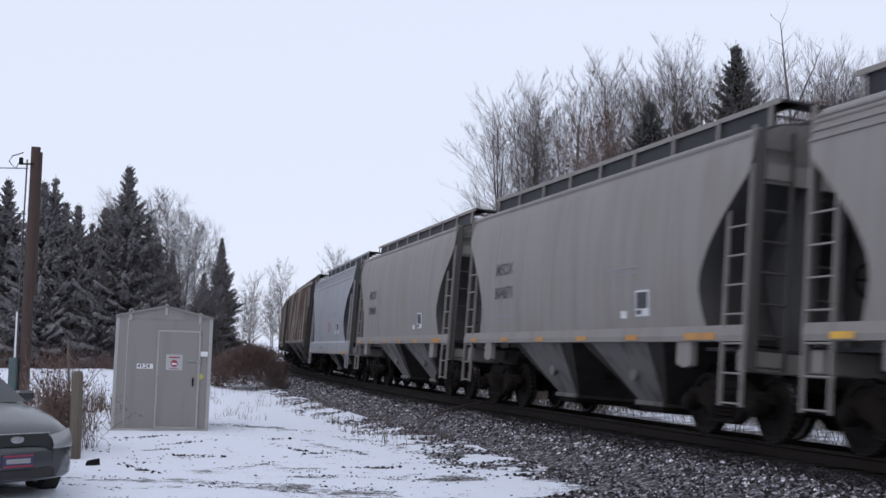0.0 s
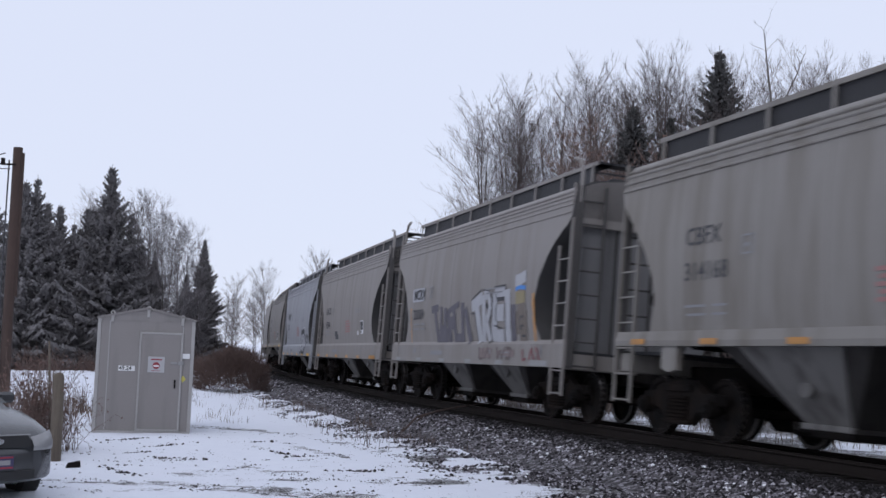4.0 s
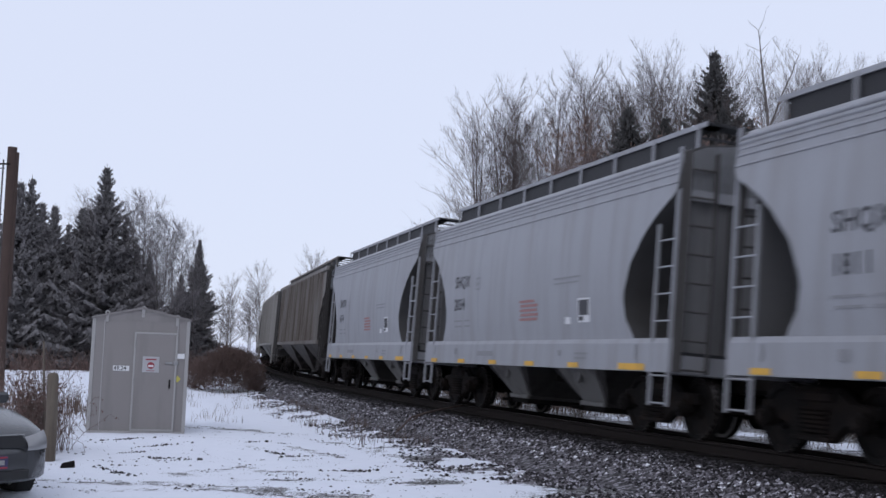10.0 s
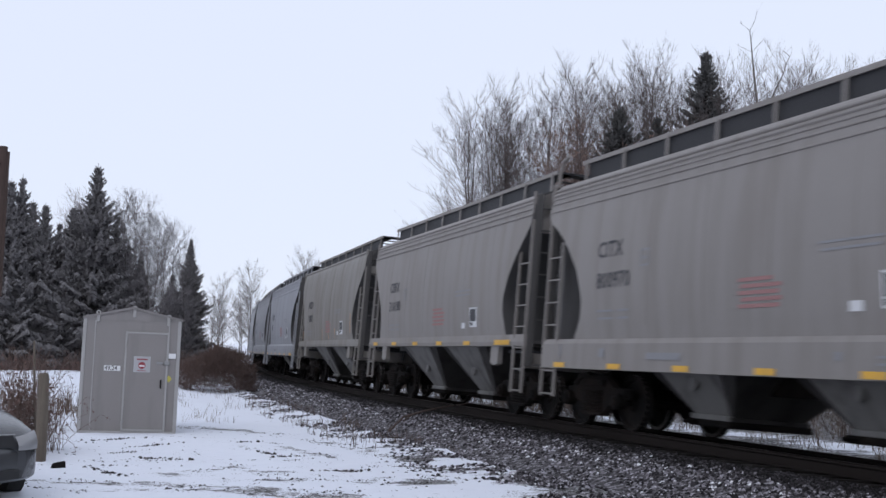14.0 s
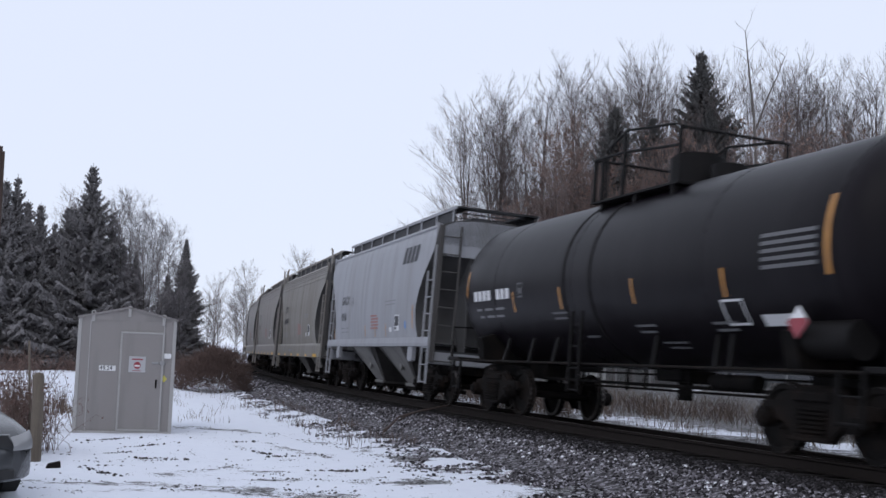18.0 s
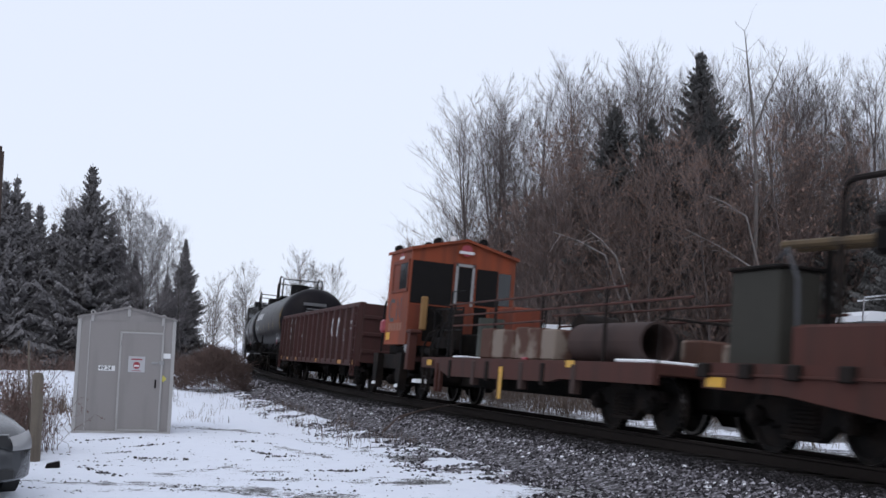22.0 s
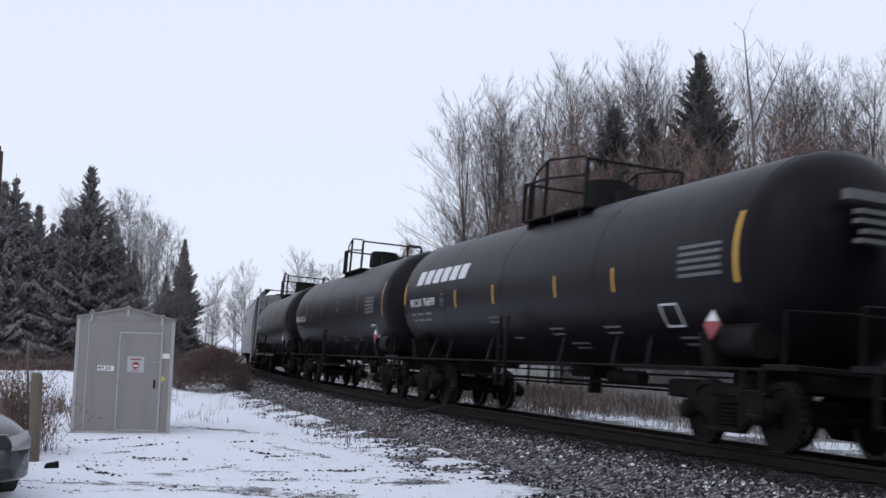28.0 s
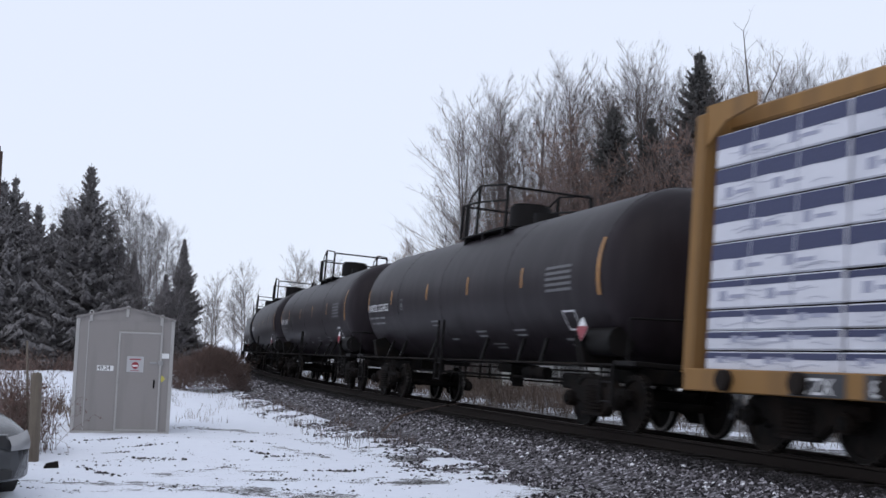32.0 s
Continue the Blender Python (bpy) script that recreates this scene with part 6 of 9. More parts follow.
def hopper_ends(e, hl, mat, key, wall=None, dark=None):
    """Corner stiles, side and end ladders, end posts, platform and hand brake of both ends."""
    for sx in (1, -1):
        for sg in (1, -1):
            mm = Matrix.Translation((sx * (hl - 0.03), sg * 1.52, 0)) @ (Matrix.Identity(4) if sx > 0 else Matrix.Diagonal((-1, 1, 1, 1)))
            part("side_ladder", lambda: ladder(0.45, 3.15, 0.52, 0, 0.40, 0.016, 4.25), mat, e, at=mm, key="side_ladder")
            part("corner_post", lambda: Shape().box(-0.07, 0.0, -0.05, 0.05, 0.95, 4.2, 0.008), dark or M["sooty_shaded_end"], e, at=Matrix.Translation((sx * (hl - 0.03 * (sx < 0)) + 0.0 * sx, sg * 1.44, 0)), key="corner_post")
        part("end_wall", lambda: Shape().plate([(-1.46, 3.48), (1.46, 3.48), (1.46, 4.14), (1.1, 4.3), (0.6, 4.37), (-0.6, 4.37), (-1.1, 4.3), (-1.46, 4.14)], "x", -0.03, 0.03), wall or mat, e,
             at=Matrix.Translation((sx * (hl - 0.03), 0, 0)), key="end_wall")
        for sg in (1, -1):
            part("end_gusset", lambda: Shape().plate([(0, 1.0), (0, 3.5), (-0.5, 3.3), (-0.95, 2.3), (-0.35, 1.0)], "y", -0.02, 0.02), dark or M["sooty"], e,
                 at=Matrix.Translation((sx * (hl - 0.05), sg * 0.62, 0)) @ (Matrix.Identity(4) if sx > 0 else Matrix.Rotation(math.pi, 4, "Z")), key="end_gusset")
        part("end_ladder", lambda: ladder(0.95, 4.2, 0.45, 0, 0.42, 0.016), dark or M["sooty_shaded_end"], e, at=Matrix.Translation((sx * (hl + 0.05), 0.95, 0)) @ Matrix.Rotation(-math.pi / 2, 4, "Z"), key="end_ladder")
        part("end_sill", lambda: Shape().box(-0.3, 0.0, -1.45, 1.45, 0.92, 1.22, 0.02), mat, e, at=Matrix.Translation((sx * hl + (0.3 if sx < 0 else 0), 0, 0)), key="end_sill")
        part("platform", lambda: Shape().box(-1.25, 0.0, -1.35, 1.35, 1.20, 1.25), M["walk"], e, at=Matrix.Translation((sx * hl + (1.25 if sx < 0 else 0), 0, 0)), key="platform")
        coupler(e, sx * (hl + 0.05), sx)
    part("brake_wheel", lambda: Shape().disc((0, 0, 0), "x", 0.26, 0.03, 18, 0.21).box(-0.012, 0.012, -0.25, 0.25, -0.02, 0.02).box(-0.012, 0.012, -0.02, 0.02, -0.25, 0.25), M["truck"], e, at=Matrix.Translation((-hl - 0.12, -0.3, 2.3)), key="brake_wheel")
    part("air_reservoir", lambda: Shape().tube([(0, -0.55, 1.55), (0, 0.55, 1.55)], 0.2, 12), M["grime"], e, at=Matrix.Translation((hl - 0.75, 0, 0)), key="reservoir", smooth=True)
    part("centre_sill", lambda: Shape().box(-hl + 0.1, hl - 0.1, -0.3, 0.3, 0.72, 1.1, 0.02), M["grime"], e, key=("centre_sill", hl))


def small_hopper(style, mat, label, marks, hl=5.9):
    """A two-bay covered hopper. S: deep side sill; M: shallow sill with the hoppers in view."""
    e = thing("covered_hopper_car", label, "hopper car", "freight train")
    zs, ins = ((1.42, 1.75, 2.1, 2.6, 3.04, 3.3, 3.5, 3.56), (1.16, 1.42, 1.5, 1.28, 0.87, 0.52, 0.16, 0.0)) if style == "S" else \
              ((1.42, 1.65, 2.0, 2.3, 2.7, 3.1, 3.5, 3.68), (0.98, 1.08, 1.2, 1.16, 0.92, 0.56, 0.14, 0.0))
    inset = lambda z: float(np.interp(z, zs, ins))
    prof = []
    for k in range(len(HOPPER_PROFILE) - 1):
        a, b = HOPPER_PROFILE[k], HOPPER_PROFILE[k + 1]
        m = 3 if k < 7 else 1
        prof += [(a[0] + (b[0] - a[0]) * j / m, a[1] + (b[1] - a[1]) * j / m) for j in range(m)]
    prof.append(HOPPER_PROFILE[-1])
    part("hopper_body", lambda: hopper_shell(hl, prof, inset), mat, e, key=("body", style, hl), smooth=True)
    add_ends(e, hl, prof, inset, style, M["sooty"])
    seam = [(y, z) for y, z in prof if 1.56 < z < 4.0]
    for x in (-3.9, -2.3, -0.75, 0.75, 2.3, 3.9):
        for sg in (1, -1):
            part("panel_seam", lambda: Shape().grid([[(-0.030, y - 0.002, z), (-0.012, y + 0.006, z), (0.012, y + 0.006, z), (0.030, y - 0.002, z)] for y, z in seam]), mat, e,
                 at=Matrix.Translation((x, 0, 0)) @ (Matrix.Identity(4) if sg > 0 else Matrix.Rotation(math.pi, 4, "Z")), key="panel_seam", smooth=True)
    for sg in (1, -1):
        if style == "S":
            part("side_sill", lambda: Shape().plate([(1.44, 0.94), (1.54, 0.94), (1.54, 1.36), (1.50, 1.44), (1.44, 1.44)], "x", -hl, hl), mat, e,
                 at=Matrix.Identity(4) if sg > 0 else Matrix.Rotation(math.pi, 4, "Z"), key=("sillS", hl))
        else:
            part("side_sill", lambda: Shape().plate([(1.42, 1.32), (1.54, 1.32), (1.55, 1.40), (1.53, 1.54), (1.42, 1.54)], "x", -hl, hl), mat, e,
                 at=Matrix.Identity(4) if sg > 0 else Matrix.Rotation(math.pi, 4, "Z"), key=("sillM", hl))
            for sx in (1, -1):
                part("bolster_plate", lambda: Shape().plate([(0, 1.33), (0.42, 1.33), (0.42, 1.0), (0.22, 0.94), (0.0, 0.98)], "y", -0.05, 0.05), mat, e,
                     at=Matrix.Translation((sx * (hl - 1.62) - 0.21, sg * 1.46, 0)), key="bolster_plate")
        if "step" in marks:
            for z, y in ((3.80, 1.552), (3.92, 1.535)):
                part("roof_step", lambda: Shape().box(-hl, hl, -0.02, 0.022, -0.018, 0.018, 0.006), mat, e, at=Matrix.Translation((0, sg * y, z)), key=("roof_step", hl))
        if style == "S":
            for z, y in ((3.72, 1.556), (3.86, 1.54), (3.95, 1.525)):
                part("roof_step", lambda: Shape().box(-hl, hl, -0.02, 0.018, -0.014, 0.014, 0.005), mat, e, at=Matrix.Translation((0, sg * y, z)), key=("roof_step_low", hl))
        for z in (4.03, 4.11) if style == "S" or "step" in marks else (4.17,):
            y = 1.51 if z < 4.05 else 1.49 if z < 4.15 else 1.46
            part("roof_rib", lambda: Shape().tube([(-hl, 0, 0), (hl, 0, 0)], 0.03 if z < 4.15 else 0.055, 8), mat, e, at=Matrix.Translation((0, sg * y, z)), key=("roof_rib", hl, z), smooth=True)
    for k, x in enumerate((1.75, -1.75)):
        part("hopper_bay", lambda: pocket(0, 1.62, 0.46, 1.42, 0.36, 1.38, 0.60), M["bay_slope"], e, "sloping hopper sheets painted dark for shade", at=Matrix.Translation((x, 0, 0)), key=("bay", style))
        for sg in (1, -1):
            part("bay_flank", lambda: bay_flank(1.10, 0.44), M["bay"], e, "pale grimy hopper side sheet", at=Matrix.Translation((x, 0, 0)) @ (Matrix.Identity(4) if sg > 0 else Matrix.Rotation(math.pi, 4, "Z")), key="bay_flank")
        part("outlet_gate", lambda: Shape().box(-0.55, 0.55, -0.72, 0.72, 0.22, 0.32, 0.02).tube([(0.3, -0.95, 0.27), (0.3, 0.95, 0.27)], 0.03, 6), M["grime"], e, at=Matrix.Translation((x, 0, 0)), key="gate")
    top_gear(e, hl, mat, style, arch="arch" in marks)
    hopper_ends(e, hl, mat, style)
    if style == "S":
        for sx in (1, -1):
            part("end_plate", lambda: Shape().box(-0.02, 0.02, -1.28, 1.28, 1.2, 3.50, 0.006).box(0.02, 0.06, -0.62, -0.54, 1.2, 3.5).box(0.02, 0.06, 0.54, 0.62, 1.2, 3.5), M["end_plate"], e, "dull grey end plate between the sloping sheets", at=Matrix.Translation((sx * (hl - 0.12), 0, 0)) @ (Matrix.Identity(4) if sx > 0 else Matrix.Rotation(math.pi, 4, "Z")), key="end_plate")
    for x in (hl - 1.2, -hl + 1.2):
        truck(e, x)
    side = Side(e, flank(HOPPER_PROFILE))
    sill = Side(e, lambda z: 1.545 if style == "S" else 1.555)
    dark = M["mark_dark"]
    if "code" in marks:
        zt = marks.get("text_z", 2.62 if marks["code"] == "SHQX" else 2.74)
        side = Side(e, lambda z: flank(HOPPER_PROFILE)(z) + marks.get("text_off", 0.0))
        side.words(marks["code"], hl - 2.05, zt, 0.27, dark)
        side.words(marks["number"], hl - 2.05, zt - 0.5, 0.27, dark)
    side.bars([(hl - 2.05, 1.86, 0.55, 0.035), (hl - 2.75, 1.86, 0.35, 0.035), (hl - 2.1, 1.74, 0.5, 0.035), (hl - 2.75, 1.74, 0.35, 0.035)], M["mark_grey"])
    side.bars([(hl - 3.45, 2.52, 0.03, 0.26), (hl - 3.68, 2.52, 0.03, 0.26), (hl - 3.45, 2.52, 0.26, 0.025), (hl - 3.45, 2.76, 0.26, 0.025), (hl - 3.52, 2.62, 0.1, 0.05)], M["mark_grey"])
    if marks.get("tag") != "block" and marks.get("code") != "MSOX":
        side.bars([(-0.1 - 0.05 * (j % 2), 2.14 - 0.085 * j, 0.85 - 0.12 * (j == 0), 0.05) for j in range(5)], M["mark_red"])
    side.bars([(-1.7, 2.5, 1.1, 0.03), (-1.75, 2.41, 1.0, 0.03)], M["mark_grey"])
    if marks.get("tag") != "block":
        side.bars([(-2.75, 1.72, 0.46, 0.41)], M["mark_white"], "panel")
        sd = Side(e, lambda z: flank(HOPPER_PROFILE)(z) + 0.004)
        sd.bars([(-2.79, 1.84, 0.37, 0.26), (-2.79, 1.75, 0.17, 0.07)], dark, "panel")
        side.bars([(-2.22, 1.70, 0.22, 0.12)], M["mark_white"], "panel")
    zt = 0.955 if style == "S" else 1.34
    if "tape" in marks:
        rows = [(hl - 0.55 - 1.95 * k, zt, 0.42, 0.085) for k in range(5)] + [(-hl + 1.55, zt, 0.85, 0.10)]
        sill.bars(rows, M[marks["tape"]], "reflector")
    else:
        side.bars([(x, 1.58, 0.055, 0.34) for x in (hl - 1.05, 0.6, -0.6, -1.8)] + [(-hl + 1.45, 1.75, 0.06, 0.6)], M["amber"], "reflector")
    if style == "S":
        sill.bars([(hl - 2.2, 1.14, 0.18, 0.14), (hl - 3.7, 1.12, 0.95, 0.10), (-2.0, 1.15, 0.12, 0.1), (-2.7, 1.18, 0.5, 0.03), (-2.7, 1.1, 0.45, 0.03), (-hl + 1.05, 1.12, 0.06, 0.22), (hl - 0.75, 1.12, 0.06, 0.22)], M["mark_grey"])
    if "logo" in marks:       # a large slanted dark mark of four plain blocks
        side.bars([(-3.15 - 0.36 * k, 3.42, 0.27, 0.42) for k in range(4)], dark, "logo", 0.25)
        side.bars([(-3.75, 1.75, 0.12, 0.2)], M["blue"])
    if "smudge" in marks:
        side.bars([(1.9, 1.72, 0.5, 0.14), (1.8, 1.58, 0.6, 0.16)], dark, "graffiti")
    if "tag" in marks:
        tag_paint(e, marks["tag"])
    return e, hl - 1.2


def tag_paint(e, which):
    """Spray-painted shapes on a flank, running down over its sill."""
    flat = flank(HOPPER_PROFILE)
    lat = lambda z: flat(z) if z > 1.365 else 1.545

    def stroke(pts, w, mat, name="graffiti", off=0.011):
        fine = []
        for (x0, z0), (x1, z1) in zip(pts, pts[1:]):
            n = max(1, int(math.hypot(x1 - x0, z1 - z0) / 0.08))
            fine += [(x0 + (x1 - x0) * k / n, z0 + (z1 - z0) * k / n) for k in range(n)]
        fine.append(pts[-1])
        rows = []
        for k, (x, z) in enumerate(fine):
            a, b = fine[max(0, k - 1)], fine[min(len(fine) - 1, k + 1)]
            dx, dz = b[0] - a[0], b[1] - a[1]
            ln = math.hypot(dx, dz) or 1
            nx, nz = -dz / ln * w / 2, dx / ln * w / 2
            rows.append([(x + nx, lat(z + nz) + off, z + nz), (x - nx, lat(z - nz) + off, z - nz)])
        part(name, Shape().grid(rows), mat, e)
    dark, pale = M["mark_dark"], M["tag_white"]
    if which == "loops":      # a bold black outline round four pale fingers
        stroke([(-1.97, 1.88), (-2.15, 1.96), (-2.4, 1.92), (-2.65, 1.98), (-2.95, 1.94), (-3.12, 1.84)], 0.20, dark)
        for x, w, top, foot in ((-2.07, 0.34, 1.84, 1.10), (-2.44, 0.30, 1.85, 1.12), (-2.80, 0.34, 1.87, 1.13), (-3.14, 0.36, 1.76, 1.18), (-3.36, 0.20, 1.60, 1.26)):
            stroke([(x, top), (x - 0.03, 1.6), (x, foot)], w, pale, off=0.014)
        stroke([(-1.95, 1.9), (-1.86, 1.62), (-1.92, 1.4), (-1.85, 1.25), (-1.84, 1.1), (-2.0, 1.04), (-2.18, 1.1), (-2.3, 1.2)], 0.10, dark, off=0.017)
        stroke([(-3.1, 1.86), (-3.35, 1.72), (-3.54, 1.52), (-3.5, 1.36), (-3.3, 1.22), (-3.2, 1.08), (-2.9, 1.07), (-2.6, 1.09), (-2.42, 1.12), (-2.25, 1.22)], 0.10, dark, off=0.017)
        for x, z0, z1 in ((-2.27, 1.84, 1.5), (-2.62, 1.86, 1.56), (-3.0, 1.82, 1.6)):
            stroke([(x, z0), (x - 0.03, z1)], 0.06, dark, off=0.017)
        stroke([(-2.35, 1.38), (-2.45, 1.30), (-2.38, 1.2)], 0.05, dark, off=0.017)
        stroke([(-2.8, 1.40), (-2.65, 1.30), (-2.7, 1.2), (-2.85, 1.2)], 0.05, dark, off=0.017)
        stroke([(-3.7, 1.72), (-3.82, 1.82), (-3.9, 1.7), (-4.0, 1.8), (-4.1, 1.7), (-4.25, 1.8), (-4.22, 1.52)], 0.07, dark)
        stroke([(-3.75, 1.52), (-3.95, 1.5), (-4.05, 1.56)], 0.05, dark)
        return
    dusk = M["tag_grey"]
    # a dusky word of leaning strokes
    for pts, w in (([(2.25, 2.2), (1.7, 2.24)], 0.18), ([(1.95, 2.2), (1.68, 1.40)], 0.20), ([(1.42, 2.26), (1.5, 1.75), (1.1, 1.72)], 0.16), ([(1.12, 2.22), (1.16, 1.40)], 0.22), ([(1.62, 1.56), (0.9, 1.58)], 0.34),
                   ([(0.92, 2.16), (0.7, 1.40)], 0.24), ([(0.9, 2.12), (0.1, 2.28)], 0.14), ([(0.5, 2.24), (0.3, 1.40)], 0.20), ([(0.75, 1.85), (0.35, 1.86)], 0.3), ([(-0.15, 2.3), (-0.2, 1.40)], 0.22), ([(0.3, 1.5), (-0.3, 1.52)], 0.2), ([(-0.36, 2.16), (-0.74, 1.40)], 0.24)):
        stroke(pts, w, dusk)
    # a pale word in fat letters with a black edge
    for pts, w in (([(-0.82, 2.18), (-1.5, 2.36)], 0.26), ([(-1.14, 2.24), (-1.42, 1.40)], 0.28), ([(-1.60, 2.40), (-1.64, 1.40)], 0.22), ([(-1.6, 2.40), (-1.92, 2.38), (-2.02, 2.16), (-1.88, 1.92), (-1.68, 1.86)], 0.18), ([(-1.76, 1.84), (-2.02, 1.42)], 0.22),
                   ([(-2.30, 2.44), (-2.26, 1.42)], 0.32), ([(-2.3, 2.40), (-2.88, 2.42)], 0.20), ([(-2.3, 2.0), (-2.82, 2.0)], 0.34), ([(-2.3, 1.53), (-2.82, 1.53)], 0.26), ([(-3.03, 2.46), (-3.07, 1.40)], 0.30), ([(-3.1, 1.52), (-3.24, 1.52)], 0.24)):
        stroke(pts, w, pale, off=0.013)
    for pts, w in (([(-0.78, 2.32), (-1.48, 2.54)], 0.03), ([(-0.80, 2.02), (-1.0, 2.04), (-1.27, 1.40), (-1.54, 1.41)], 0.035), ([(-1.58, 2.52), (-1.9, 2.49), (-2.12, 2.3), (-2.1, 1.98), (-1.96, 1.88), (-2.14, 1.41), (-1.86, 1.40)], 0.035), ([(-1.78, 2.22), (-1.86, 2.10)], 0.10),
                   ([(-2.24, 2.54), (-2.9, 2.55), (-2.9, 2.44)], 0.035), ([(-2.42, 2.28), (-2.86, 2.28)], 0.08), ([(-2.14, 2.46), (-2.18, 2.14), (-2.12, 1.8)], 0.03), ([(-2.24, 1.75), (-2.72, 1.68)], 0.03), ([(-2.93, 2.2), (-2.90, 1.42)], 0.02)):
        stroke(pts, w, dark, off=0.016)
    tan = make("tan_spray", (0.15, 0.125, 0.105), 0.7, 0, 0.4, 5, 30, 0.0)
    stroke([(-3.36, 2.14), (-3.38, 1.42)], 0.24, dusk)
    stroke([(-3.6, 2.06), (-4.0, 2.08)], 0.16, tan)
    for x in (-3.6, -3.78, -3.98):
        stroke([(x, 2.0), (x - 0.02, 1.42 if x < -3.7 else 1.55)], 0.19, tan)
    for pts in ([(-3.78, 1.88), (-3.9, 1.9)], [(-3.76, 1.72), (-3.92, 1.71)], [(-3.8, 1.52), (-4.0, 1.52)], [(-3.72, 1.9), (-3.67, 1.7), (-3.8, 1.64)]):
        stroke(pts, 0.045, dark, off=0.014)
    stroke([(-3.44, 2.60), (-3.7, 2.62), (-4.0, 2.68)], 0.24, pale)
    stroke([(-3.46, 2.44), (-3.7, 2.47), (-4.0, 2.44)], 0.08, M["blue"])
    stroke([(-3.48, 2.26), (-3.98, 2.27)], 0.24, make("ochre_spray", (0.25, 0.21, 0.12), 0.7, 0, 0.3, 5, 30, 0.0))
    stroke([(3.98, 2.62), (2.95, 2.62)], 0.34, pale, "panel")
    stroke([(4.1, 2.3), (4.05, 1.42)], 0.06, M["amber"], "reflector")
    stroke([(-4.4, 2.32), (-4.5, 1.38)], 0.10, M["amber"], "reflector")
    # smaller faded tags along the sill
    pink = make("pink_grey_spray", (0.20, 0.155, 0.15), 0.7, 0, 0.5, 5, 30, 0.0)
    brown = make("brown_grey_spray", (0.12, 0.095, 0.09), 0.7, 0, 0.5, 5, 30, 0.0)
    red = make("faded_red_spray", (0.20, 0.07, 0.075), 0.7, 0, 0.5, 5, 30, 0.0)
    for pts, w, mat in (([(-1.42, 1.30), (-1.46, 1.06), (-1.66, 1.06), (-1.7, 1.3)], 0.06, brown), ([(-1.8, 1.06), (-1.95, 1.3), (-2.1, 1.06)], 0.06, brown), ([(-1.4, 1.18), (-2.2, 1.18)], 0.2, pink), ([(-2.5, 1.3), (-2.58, 1.06), (-2.72, 1.24), (-2.86, 1.06), (-2.95, 1.3)], 0.07, brown),
                        ([(-3.05, 1.28), (-3.3, 1.27), (-3.28, 1.08), (-3.05, 1.08)], 0.07, brown), ([(-2.5, 1.16), (-3.5, 1.18)], 0.14, pink), ([(-3.95, 1.26), (-3.97, 1.06), (-4.15, 1.07)], 0.05, red), ([(-4.3, 1.06), (-4.4, 1.28), (-4.55, 1.06)], 0.06, red), ([(-4.6, 1.3), (-4.85, 1.06)], 0.06, red), ([(-4.62, 1.06), (-4.84, 1.28)], 0.05, pink)):
        stroke(pts, w, mat, off=0.009 if mat == brown else 0.006)


